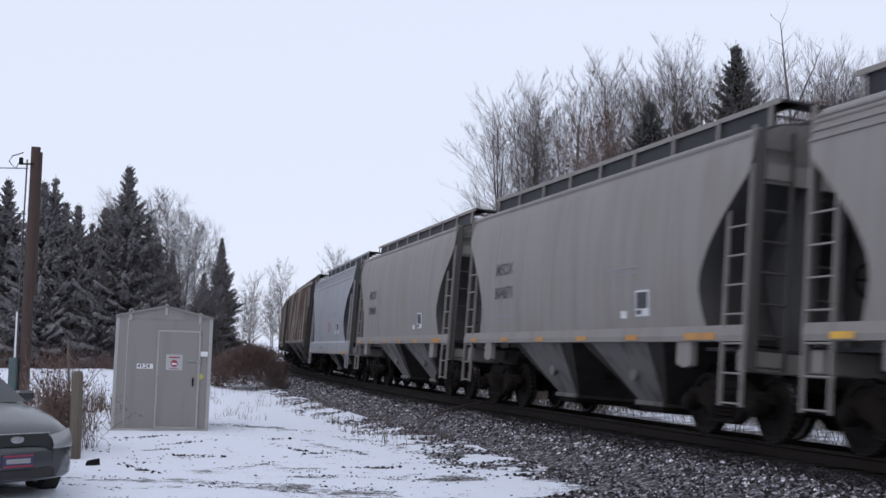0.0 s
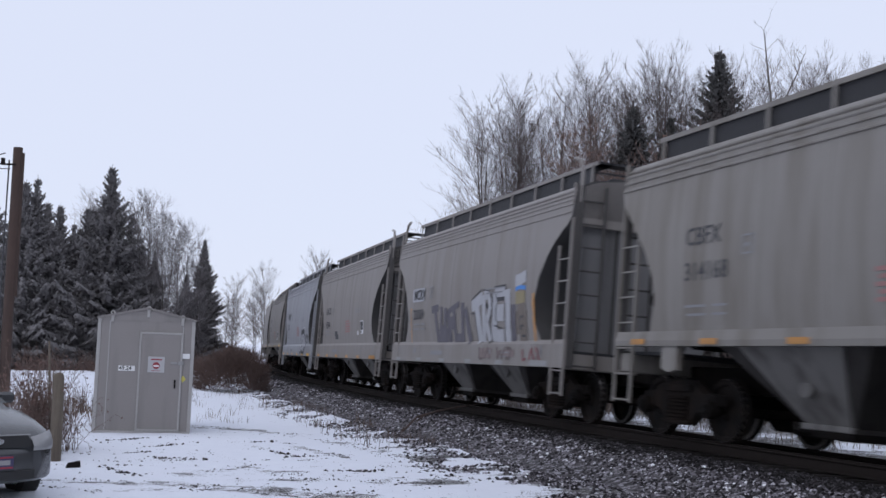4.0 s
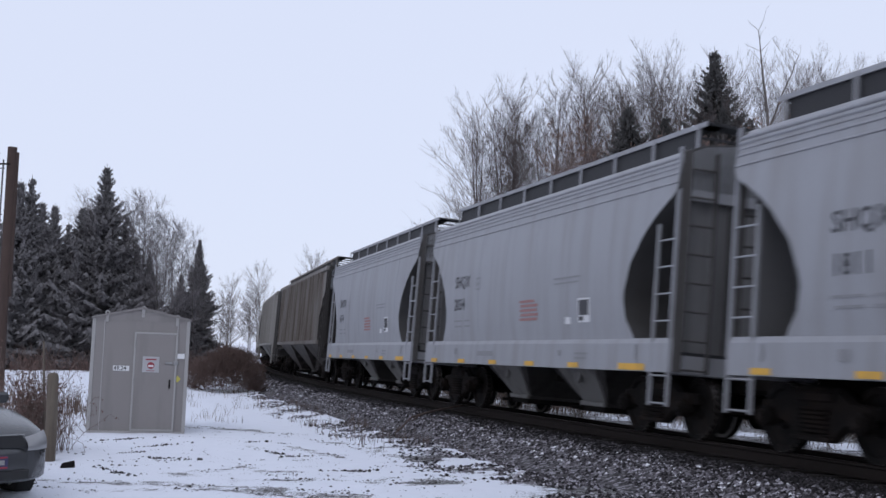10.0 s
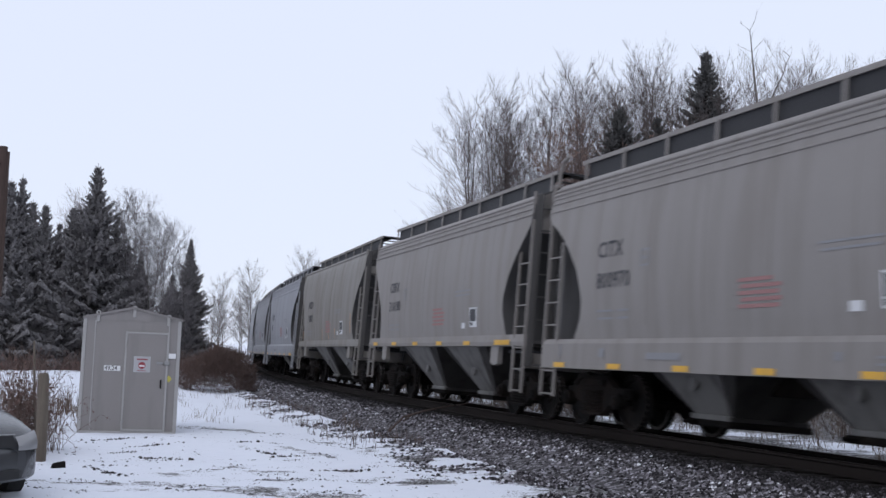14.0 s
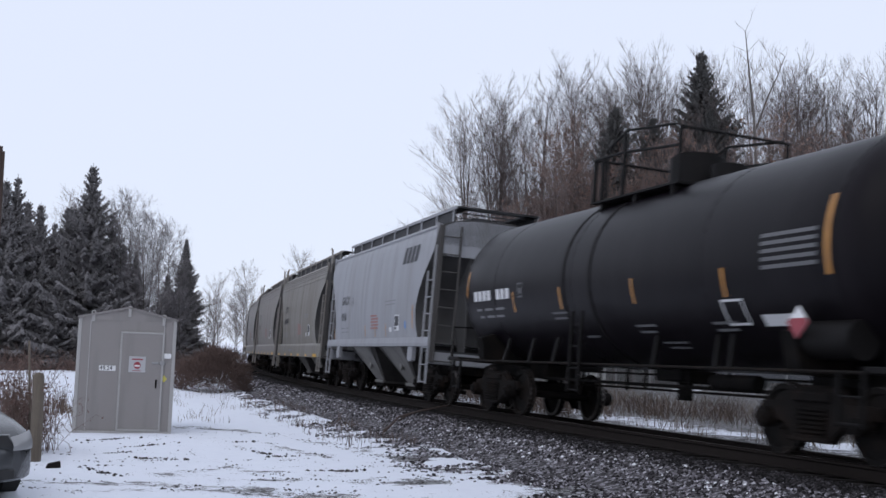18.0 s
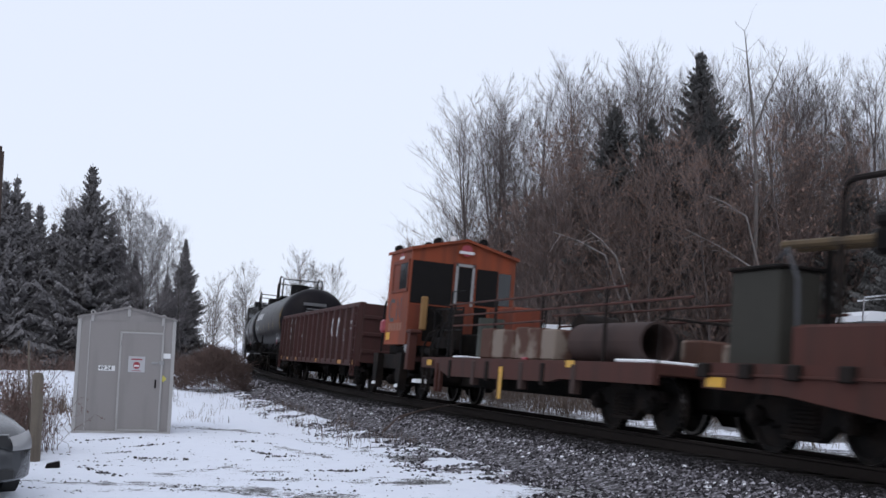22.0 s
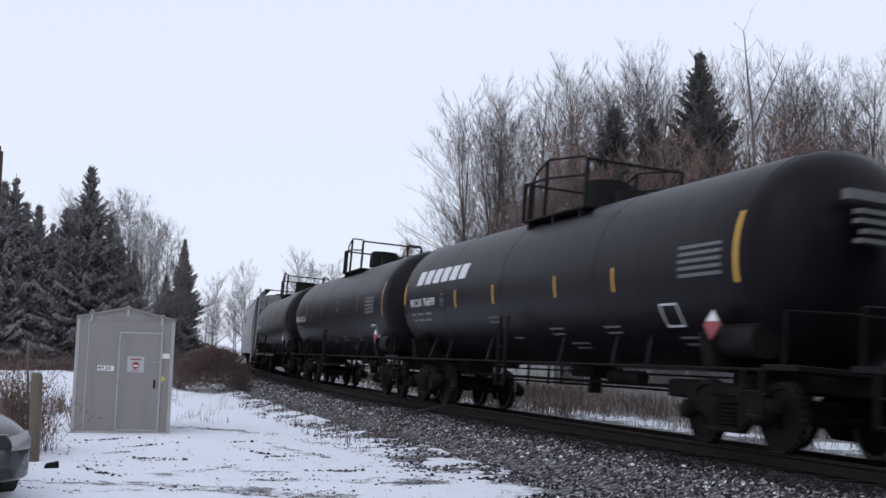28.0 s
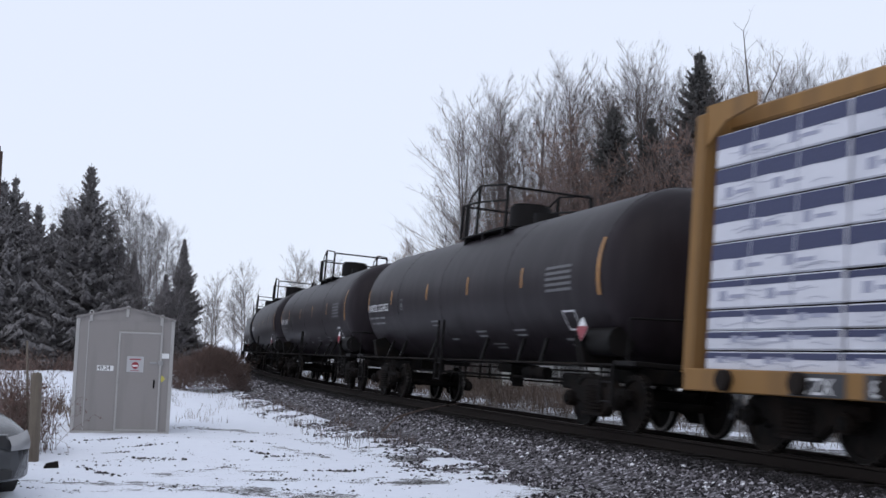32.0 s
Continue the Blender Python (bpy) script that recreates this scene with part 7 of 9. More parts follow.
def ribbed_hopper(mat, label, marks, hl=8.35):
    e = thing("ribbed_hopper_car", label, "hopper car", "freight train")
    zs, ins = (1.50, 1.6, 2.45, 3.80), (1.36, 1.38, 1.40, 0.0)
    inset = lambda z: float(np.interp(z, zs, ins))
    prof = [(1.50, 1.50), (1.50, 1.7), (1.50, 2.1), (1.50, 2.5), (1.50, 2.9), (1.50, 3.3), (1.50, 3.62), (1.50, 4.0), (1.50, 4.28), (1.42, 4.34), (0.9, 4.42), (0.4, 4.45), (0, 4.46)]
    part("hopper_body", lambda: hopper_shell(hl, prof, inset), mat, e, key=("ribbody", hl))
    add_ends(e, hl, prof, inset, "rib", M["end_dirty"] if marks == "dirty" else M["sooty"])
    xs = [6.93 - 0.77 * k for k in range(19)]
    for sg in (1, -1):
        part("top_chord", lambda: Shape().box(-hl, hl, -0.06, 0.08, 4.16, 4.32, 0.02), mat, e, at=Matrix.Translation((0, sg * 1.50, 0)), key=("chord", hl))
        part("side_sill", lambda: Shape().box(-hl + 1.0, hl - 1.0, -0.04, 0.08, 1.42, 1.58, 0.02), mat, e, at=Matrix.Translation((0, sg * 1.50, 0)), key=("ribsill", hl))
        for x in xs:
            z0 = 1.55
            part("side_rib", lambda: Shape().plate([(-0.045, 0), (0.045, 0), (0.034, 0.11), (-0.034, 0.11)], "z", z0, 4.2), mat, e,
                 at=Matrix.Translation((x, sg * 1.50, 0)) @ (Matrix.Identity(4) if sg > 0 else Matrix.Rotation(math.pi, 4, "Z")), key=("rib", z0))
    for x in (4.75, 0, -4.75):
        part("hopper_bay", lambda: pocket(0, 2.3, 0.4, 1.5, 0.34, 1.46, 0.55), M["bay_dirty"] if marks == "dirty" else mat, e, at=Matrix.Translation((x, 0, 0)), key="ribbay")
        part("outlet_gate", lambda: Shape().box(-0.55, 0.55, -0.65, 0.65, 0.2, 0.32, 0.02).tube([(0.3, -0.95, 0.27), (0.3, 0.95, 0.27)], 0.03, 6), M["grime"], e, at=Matrix.Translation((x, 0, 0)), key="gate2")
    if marks == "dirty":
        top_gear(e, hl, mat, "rib", 1.15, 4.72, False, 13)
    else:
        part("hatch_cover", lambda: Shape().box(-hl + 0.9, hl - 0.9, -0.4, 0.4, 4.4, 4.58, 0.03), M["walk"], e, "long dark hatch cover", key=("hatch2", hl))
        part("running_board", lambda: Shape().box(-hl + 0.1, hl - 0.1, 0.62, 0.95, 4.56, 4.60).box(-hl + 0.1, hl - 0.1, -0.95, -0.62, 4.56, 4.60).box(-hl + 0.1, -hl + 0.5, -0.95, 0.95, 4.56, 4.60).box(hl - 0.5, hl - 0.1, -0.95, 0.95, 4.56, 4.60),
             M["walk"], e, "dark steel roof walkway", key=("boards2", hl))
        for x in np.linspace(-hl + 0.3, hl - 0.3, 12):
            for sg in (1, -1):
                part("walkway_post", lambda: Shape().box(-0.03, 0.03, -0.02, 0.02, 0, 0.26), mat, e, at=Matrix.Translation((x, sg * 0.93, 4.35)), key="walkway_post2")
    hopper_ends(e, hl, *((M["end_dirty"], "rib", M["end_wall"], M["end_dirty"]) if marks == "dirty" else (mat, "rib")))
    for x in (hl - 1.75, -hl + 1.75):
        truck(e, x)
    side = Side(e, lambda z: 1.505)
    if marks == "clean":
        side.bars([(6.83 - 0.77 * k, 1.78, 0.5, 0.05) for k in range(6)] + [(6.83 - 0.77 * k, 1.68, 0.4, 0.04) for k in range(5)], M["mark_grey"])
        side.words("85", 6.80, 2.05, 0.22, M["mark_grey"])
        side.words("82", 6.03, 2.05, 0.22, M["mark_grey"])
        side.bars([(-4.72, 1.85, 0.5, 0.42)], M["mark_white"], "panel")
        Side(e, lambda z: 1.509).bars([(-4.8, 1.89, 0.4, 0.34)], M["mark_dark"], "panel")
    else:
        side.bars([(6.08, 2.1, 0.61, 1.5), (5.31, 2.35, 0.61, 1.35), (4.54, 2.6, 0.61, 1.25)], make("faded_blue_panel", (0.225, 0.225, 0.238), 0.7, 0, 0.15, 3, 30, 0.0), "panel")
        side.bars([(6.80, 2.42, 0.5, 0.28)], make("tan_patch", (0.20, 0.16, 0.10), 0.8, 0, 0.2, 4, 30, 0.0), "patch")
        side.bars([(6.80, 2.08, 0.5, 0.28), (-6.27, 2.05, 0.46, 0.25)], M["yellow"], "reflector")
        for text, x, z in (("I N", 6.02, 2.92), ("T L", 5.25, 2.94), ("045", 6.04, 2.40), ("814", 5.27, 2.42)):
            Side(e, lambda z: 1.513).words(text, x, z, 0.22, M["mark_dark"], 0.46)
        side.bars([(6.93 - 0.77 * k - 0.12, 1.6, 0.42, 0.12) for k in (3, 7, 9, 11, 14)], M["yellow"], "reflector")
        side.bars([(6.02, 1.75, 0.4, 0.04), (6.02, 1.66, 0.4, 0.04), (5.2, 1.95, 0.4, 0.03), (6.75, 1.80, 0.42, 0.05)], M["mark_grey"])
        side.bars([(-3.95, 1.78, 0.46, 0.62), (-6.22, 1.62, 0.42, 0.18)], M["mark_dim"], "panel")
        Side(e, lambda z: 1.509).bars([(-4.0, 1.82, 0.36, 0.10), (-4.0, 2.0, 0.36, 0.10), (-4.0, 2.18, 0.36, 0.10)], M["mark_dark"], "panel")
        rs = make("rust_bleed", (0.050, 0.026, 0.019), 0.9, 0, 0.5, 4, 40, 0.0)
        side.bars([(-0.08, 1.6, 0.30, 1.0), (-0.2, 2.3, 0.16, 0.9), (-0.85, 1.62, 0.12, 0.75), (-0.3, 3.3, 0.08, 0.3)], rs, "rust_stain")
        for pts in ([(-0.95, 1.7), (-1.1, 2.3), (-1.35, 2.5), (-1.5, 2.15), (-1.75, 2.4)], [(-1.3, 1.68), (-1.45, 2.0), (-1.7, 2.25), (-2.0, 2.1)], [(-1.85, 2.3), (-2.2, 2.05), (-2.3, 1.75)], [(-1.0, 2.1), (-1.9, 1.95), (-2.5, 2.0)]):
            part("graffiti", Shape().grid([[(x, 1.508 + 0.001 * q, z - 0.03) for q, (x, z) in enumerate(pts)], [(x, 1.508 + 0.001 * q, z + 0.03) for q, (x, z) in enumerate(pts)]]), M["mark_dark"], e)
    return e, hl - 1.75


def pellet_hopper():
    hl = 9.2
    e = thing("pellet_hopper_car", "long pale-grey covered hopper car for plastic pellets", "hopper car", "freight train")
    mat = M["pellet"]
    prof = [(1.53, 1.34), (1.55, 1.6), (1.568, 1.86), (1.58, 2.15), (1.587, 2.45), (1.593, 2.75), (1.594, 2.95), (1.59, 3.05), (1.588, 3.2), (1.585, 3.3), (1.56, 3.7), (1.53, 3.95), (1.49, 4.12), (1.40, 4.23), (1.1, 4.34), (0.7, 4.41), (0.35, 4.45), (0, 4.46)]
    inset = lambda z: float(np.interp(z, (1.34, 1.86, 3.05, 3.2), (0.98, 0.88, 0.08, 0.0)))
    part("hopper_body", lambda: hopper_shell(hl, prof, inset), mat, e, smooth=True)
    add_ends(e, hl, prof, inset, "pellet", M["rib_dark"])
    for sg in (1, -1):
        part("side_sill", Shape().plate([(1.44, 0.94), (1.54, 0.94), (1.55, 1.30), (1.52, 1.38), (1.44, 1.38)], "x", -hl, hl), mat, e, at=Matrix.Identity(4) if sg > 0 else Matrix.Rotation(math.pi, 4, "Z"))
        for z, y in ((3.98, 1.53), (4.06, 1.515), (4.14, 1.485)):
            part("roof_rib", Shape().tube([(-hl, sg * y, z), (hl, sg * y, z)], 0.022, 8), mat, e, smooth=True)
    for x in (5.3, 1.75, -1.75, -5.3):
        part("hopper_bay", lambda: pocket(0, 1.7, 0.4, 1.36, 0.36, 1.4, 0.6), M["bay"], e, at=Matrix.Translation((x, 0, 0)), key="pbay")
        part("outlet_tube", lambda: Shape().tube([(0, -1.25, 0.42), (0, 1.25, 0.42)], 0.12, 10).box(-0.4, 0.4, -0.6, 0.6, 0.3, 0.42, 0.02), M["grime"], e, at=Matrix.Translation((x, 0, 0)), key="ptube", smooth=True)
    gear = M["rib_dark"]
    brownish = make("rusty_walkway_steel", (0.040, 0.028, 0.025), 0.85, 0.1, 0.3, 5, 50, 0.2)
    part("running_board", Shape().box(-hl + 0.2, hl - 0.2, 0.75, 1.1, 4.70, 4.74).box(-hl + 0.2, hl - 0.2, -1.1, -0.75, 4.70, 4.74).box(-hl + 0.2, -hl + 0.6, -1.1, 1.1, 4.70, 4.74).box(hl - 0.6, hl - 0.2, -1.1, 1.1, 4.70, 4.74)
         .box(-hl + 0.4, hl - 0.4, 1.05, 1.065, 4.42, 4.72).box(-hl + 0.4, hl - 0.4, -1.065, -1.05, 4.42, 4.72), brownish, e, "rusty brown roof walkway")
    for x in np.linspace(-hl + 0.5, hl - 0.5, 15):
        for sg in (1, -1):
            part("walkway_post", lambda: Shape().box(-0.03, 0.03, -0.012, 0.012, 0, 0.42), mat, e, at=Matrix.Translation((x, sg * 1.09, 4.33)), key="walkway_post3")
    for x in np.linspace(-hl + 1.5, hl - 1.5, 6):
        part("hatch_cover", lambda: Shape().disc((0, 0, 4.52), "z", 0.38, 0.12, 20), M["walk"], e, "round roof hatch", at=Matrix.Translation((x, 0, 0)), key="round_hatch", smooth=True)
    for sx in (1, -1):
        for sg in (1, -1):
            part("grab_arch", lambda: Shape().tube([(0, 0, 1.2), (0, 0, 4.35), (-0.14, 0, 4.66), (-0.5, 0, 4.75)], 0.04, 8), mat, e,
                 at=Matrix.Translation((sx * (hl + 0.06), sg * 1.35, 0)) @ (Matrix.Identity(4) if sx > 0 else Matrix.Rotation(math.pi, 4, "Z")), key="tall_arch", smooth=True)
    hopper_ends(e, hl, mat, "pellet")
    for x in (hl - 1.9, -hl + 1.9):
        truck(e, x)
    side = Side(e, flank(prof))
    side.bars([(7.35 - 0.64 * k, 3.0 + 0.075 * k * 0, 0.52, 0.42) for k in range(6)], M["mark_dark"], "logo", 0.2)
    side.words("UNPX", 7.4, 2.56, 0.2, M["mark_dark"])
    side.words("124040", 7.4, 2.06, 0.2, M["mark_dark"])
    side.bars([(7.3, 1.68, 0.5, 0.03), (6.6, 1.68, 0.45, 0.03), (7.3, 1.55, 0.5, 0.03), (6.6, 1.55, 0.45, 0.03)], M["mark_grey"])
    side.bars([(5.15, 1.40, 0.9, 0.82)], M["mark_grey"], "patch")
    rows = [(3.2, 2.0, 0.4), (3.5, 1.86, 1.4), (3.3, 1.68, 0.7), (3.5, 1.55, 1.5), (3.4, 1.45, 1.3), (1.8, 1.62, 0.9), (1.8, 1.5, 0.8), (-0.4, 1.46, 1.8), (-2.5, 1.62, 0.7), (-2.5, 1.45, 0.7), (-3.65, 1.62, 0.9), (-3.7, 1.54, 1.0), (-3.65, 1.45, 0.9),
            (-5.5, 1.98, 0.4), (-5.2, 1.88, 1.2), (-5.25, 1.79, 1.0), (-5.6, 1.68, 0.5), (-5.15, 1.57, 1.35), (-5.15, 1.47, 1.3)]
    side.bars([(x, z, w, 0.04) for x, z, w in rows], M["mark_grey"])
    side.bars([(0.75, 1.78, 0.4, 0.12)], M["mark_grey"])
    side.bars([(-6.7, 1.43, 0.52, 0.36)], M["mark_white"], "panel")
    Side(e, lambda z: flank(prof)(z) + 0.004).bars([(-6.74, 1.47, 0.2, 0.28), (-6.97, 1.47, 0.2, 0.28)], M["mark_dark"], "panel")
    sill = Side(e, lambda z: 1.55)
    sill.bars([(7.1, 1.15, 0.12, 0.12), (-6.9, 1.1, 0.22, 0.13)], M["sign_red"], "mark")
    sill.bars([(-2.35, 1.06, 0.1, 0.1), (-6.05, 1.08, 0.14, 0.12)], M["yellow"], "mark")
    sill.bars([(1.0, 1.08, 0.14, 0.12)], M["mark_white"], "mark")
    return e, hl - 1.9


def tank_car(label, marks, half=8.2, centre=2.57, rad=1.52):
    """A black tank car with a valve platform; half: half the tank's length."""
    e = thing("tank_car", label, "tank car", "freight train")
    head = 0.78

    def shell():
        st = [(half - head * (1 - math.cos(a)), rad * math.sin(a)) for a in np.linspace(0.02, math.pi / 2, 8)]
        st += [(x, rad) for x in np.linspace(half - head, -half + head, 13)[1:-1]]
        st += [(-x, r) for x, r in reversed(st[:8])]
        rows = [[(x, r * math.cos(b), centre + r * math.sin(b)) for b in np.linspace(-math.pi / 2, 1.5 * math.pi, 41)] for x, r in st]
        return Shape().grid(rows)
    part("tank", shell, M["tank_clean"] if "clean" in marks else M["tank"], e, key=("tank", half), smooth=True)
    shell_paint = M["tank_clean"] if "clean" in marks else M["tank"]
    for x in (half - head, -half + head, 0.9, -3.2, 4.4):
        part("weld_seam", lambda: Shape().disc((0, 0, centre), "x", rad + 0.003, 0.025, 48, rad - 0.03), shell_paint, e, at=Matrix.Translation((x, 0, 0)), key="seam", smooth=True)
    for x in (() if "band" not in marks else (1.2, 0.2)):
        part("jacket_band", lambda: Shape().disc((0, 0, centre), "x", rad + 0.010, 0.09, 48, rad - 0.03), M["black"], e, at=Matrix.Translation((x, 0, 0)), key="band", smooth=True)
    # platform, rails and valve housing
    z = centre + rad
    part("valve_housing", lambda: Shape().disc((0, 0, 0.22), "z", 0.48, 0.46, 24).disc((0, 0, 0.47), "z", 0.42, 0.08, 24), M["black"], e, at=Matrix.Translation((-0.55, 0, z)), key="valve", smooth=True)
    part("manway", lambda: Shape().disc((0, 0, 0.1), "z", 0.3, 0.22, 20), M["black"], e, at=Matrix.Translation((-1.5, 0, z)), key="manway", smooth=True)

    def deck():
        s = Shape()
        for sg in (1, -1):
            s.box(-1.6, 1.3, sg * 0.66, sg * 1.0, -0.20, -0.165)
            for x in (-1.4, -0.2, 1.0):
                s.box(x - 0.03, x + 0.03, sg * 0.6, sg * 0.98, -0.36, -0.19)
        return s
    part("platform", deck, M["black"], e, at=Matrix.Translation((0, 0, z)), key="tank_platform")

    for sg in (1, -1):
        y = sg * 0.98
        for x, zt in ((1.28, 0.60), (0.98, 0.58), (0.22, 0.92), (-1.58, 0.70)):
            part("rail_post", lambda: Shape().box(-0.03, 0.03, -0.03, 0.03, -0.2, zt), M["black"], e, at=Matrix.Translation((x, y, z)), key=("rail_post", zt))
        part("safety_rail", lambda: Shape().tube([(1.28, 0, 0.60), (0.25, 0, 0.58), (-1.58, 0, 0.40)], 0.026, 6), M["black"], e, "black tube safety railing", at=Matrix.Translation((0, y, z)), key="low_rail")
        part("safety_rail", lambda: Shape().tube([(0.82, 0, -0.15), (0.82, 0, 0.66), (0.75, 0, 0.75), (0.25, 0, 0.92), (0.12, 0, 0.94), (-1.45, 0, 0.76), (-1.58, 0, 0.70)], 0.024, 6), M["black"], e, "black tube safety railing", at=Matrix.Translation((0, y, z)), key="high_rail")
    for x, zt in ((1.28, 0.60), (-1.58, 0.70)):
        part("safety_rail", lambda: Shape().tube([(0, -0.98, 0), (0, 0.98, 0)], 0.026, 6), M["black"], e, "black tube safety railing", at=Matrix.Translation((x, 0, z + zt)), key="cross_rail")
    part("tank_ladder", lambda: Shape().add(*(lambda s: (s.v, s.f))(ladder(0.55, 1.9, 0.36, 0, 0.36, 0.012))), M["black"], e, at=Matrix.Translation((0.55, 1.58, 0)), key="tank_ladder")
    part("side_rail", lambda: Shape().tube([(-half + 0.2, 1.46, 1.03), (half - 0.2, 1.46, 1.03)], 0.022, 6).tube([(-half + 0.2, -1.46, 1.03), (half - 0.2, -1.46, 1.03)], 0.022, 6), M["truck"], e, "grey side handrail", key=("siderail", half), smooth=True)
    for sx in (1, -1):
        part("stub_sill", lambda: Shape().box(-2.6, 0.45, -0.34, 0.34, 0.78, 1.12, 0.03), M["grime"], e, at=Matrix.Translation((sx * half, 0, 0)) @ (Matrix.Identity(4) if sx > 0 else Matrix.Rotation(math.pi, 4, "Z")), key="stub")
    for sx in (1, -1):
        part("bolster_saddle", lambda: Shape().plate([(-1.35, 1.0), (1.35, 1.0), (1.46, 1.5), (1.1, 1.62), (-1.1, 1.62), (-1.46, 1.5)], "x", -0.14, 0.14), M["grime"], e, at=Matrix.Translation((sx * (half - 1.6), 0, 0)), key="saddle")
        part("end_platform", lambda: Shape().box(-0.45, 0.25, -1.45, 1.45, 1.02, 1.10, 0.01), M["black"], e, at=Matrix.Translation((sx * half, 0, 0)), key="tank_end")
        part("end_rail", lambda: Shape().tube([(0, -1.4, 1.1), (0, -1.4, 1.75), (0, -0.5, 1.8), (0, 0.5, 1.8), (0, 1.4, 1.75), (0, 1.4, 1.1)], 0.022, 6), M["black"], e, at=Matrix.Translation((sx * (half + 0.12), 0, 0)), key="tank_endrail")
        for sg in (1, -1):
            part("corner_step", lambda: ladder(0.42, 1.05, 0.42, 0, 0.3, 0.016), M["black"], e, at=Matrix.Translation((sx * half - (0.2 if sx > 0 else -0.62), sg * 1.46, 0)), key="corner_step")
        coupler(e, sx * (half + 0.35), sx)
        truck(e, sx * (half - 1.6))
    part("bottom_outlet", lambda: Shape().disc((0, 0, 0.78), "z", 0.13, 0.42, 16).box(-0.4, 0.4, -0.35, 0.35, 0.86, 1.06, 0.03), M["grime"], e, at=Matrix.Translation((-0.55, 0, 0)), key="outlet", smooth=True)
    part("brake_rigging", lambda: Shape().tube([(-half + 2.6, 0.4, 0.78), (half - 2.6, 0.4, 0.78)], 0.03, 6).tube([(-3.2, 0.45, 0.88), (-2.1, 0.45, 0.88)], 0.12, 12).box(-5.2, -4.4, 0.2, 0.7, 0.62, 0.9, 0.04).tube([(-half + 2.6, -0.3, 0.72), (half - 2.6, -0.3, 0.72)], 0.022, 6),
         M["grime"], e, key=("rig", half), smooth=True)
    part("heater_box", lambda: Shape().tube([(-0.55, 0, 0), (0.55, 0, 0)], 0.24, 14), M["black"], e, at=Matrix.Translation((-half + 1.15, 1.15, 1.42)), key="tank_res", smooth=True)
    for x in (half - 2.9, half - 4.1, 1.6, -1.9, -3.9, -half + 3.2):
        part("saddle_brace", lambda: Shape().box(-0.025, 0.025, -0.03, 0.03, 0.0, 0.62), M["black"], e, at=Matrix.Translation((x, 1.40, 1.03)) @ Matrix.Rotation(radians(28), 4, "X") @ Matrix.Rotation(radians(32), 4, "Y"), key="saddle_brace")
    for x, dz in ((1.4, 0.42), (0.4, 0.36), (-0.2, 0.30), (-1.5, 0.36), (-2.6, 0.26)):
        part("drain_pipe", lambda: Shape().tube([(0, 0, 0), (0, 0, -dz)], 0.028, 6), M["grime"], e, at=Matrix.Translation((x, 0.55, 1.02)), key=("drain", dz))
    lat = lambda zz: math.sqrt(max(0.01, rad ** 2 - (zz - centre) ** 2))
    side = Side(e, lat)
    tp = M["yellow"] if marks.get("tape") == "yellow" else M["amber"]
    side.bars([(half - head - 0.05, 2.35, 0.06, 0.55), (-half + head + 0.12, 2.15, 0.09, 0.95)], tp, "reflector")
    style = "logo" if "logo" in marks else "short" if "band" in marks else "plain"
    xs, zb = {"plain": ((4.99, 1.89, -1.0, -4.07), 2.42), "logo": ((3.57, 1.3, -1.7, -3.9), 2.18), "short": ((3.44, 1.36, -1.24, -3.72), 1.98)}[style]
    side.bars([(x + 0.03, zb, 0.065, 0.38) for x in xs], tp, "reflector")
    x, zz, span = {"plain": (7.3, 2.28, 2.0), "logo": (6.9, 2.28, 1.9), "short": (5.5, 2.25, 1.9)}[style]
    if style == "logo":
        side.bars([(6.5 - 0.60 * k, 2.80, 0.46, 0.34) for k in range(6)], M["mark_white"], "logo", 0.2)
    if "code" in marks:
        side.words(marks["code"], x, zz, 0.2, M["mark_white"], span)
    else:
        side.bars([(x - 0.24 * k, zz, 0.18, 0.2) for k in range(8) if k != 4], M["mark_white"])
    side.bars([(x - 0.05, zz - 0.20, 0.3, 0.045), (x - 0.5, zz - 0.20, 0.45, 0.045), (x - 1.1, zz - 0.20, 0.45, 0.045), (x - 0.15, zz - 0.34, 0.25, 0.045), (x - 0.55, zz - 0.34, 0.4, 0.045), (x - 1.05, zz - 0.34, 0.4, 0.045)], M["mark_soft"])
    faint = M["mark_faint"] if "clean" in marks else M["mark_soft"]
    side.bars([(x0 - 0.04 * j, z0 - 0.09 * j, 0.6 - 0.1 * j, 0.035) for x0, z0 in ((1.8, 1.9), (-1.0, 1.64), (-3.15, 1.64), (-5.35, 1.46)) for j in range(2)], faint)
    side.bars([(0.9, 1.50, 0.45, 0.035), (-1.5, 1.40, 0.7, 0.03), (-1.55, 1.33, 0.6, 0.03)], faint)
    fx = x - (3.15 if style == "plain" else 2.3)
    side.bars([(fx, 2.25, 0.22, 0.025), (fx, 2.5, 0.22, 0.025), (fx, 2.25, 0.025, 0.27), (fx - 0.2, 2.25, 0.025, 0.27), (fx - 0.06, 2.32, 0.1, 0.1)], M["mark_faint"])
    px = {"plain": -5.2, "logo": -5.9, "short": -4.6}[style]
    side.bars([(px, 2.28 + 0.1 * k, 1.1, 0.05) for k in range(5)], M["mark_faint"], "panel")
    fx = {"plain": -5.75, "logo": -5.2, "short": -3.55}[style]
    side.bars([(fx, 1.62, 0.5, 0.03), (fx, 1.92, 0.5, 0.03), (fx, 1.62, 0.035, 0.33), (fx - 0.47, 1.62, 0.035, 0.33)], M["mark_white"], "panel")
    dm = Shape().plate([(0.2, 0), (0, 0.2), (-0.2, 0), (0, -0.2)], "y", 0, 0.012)
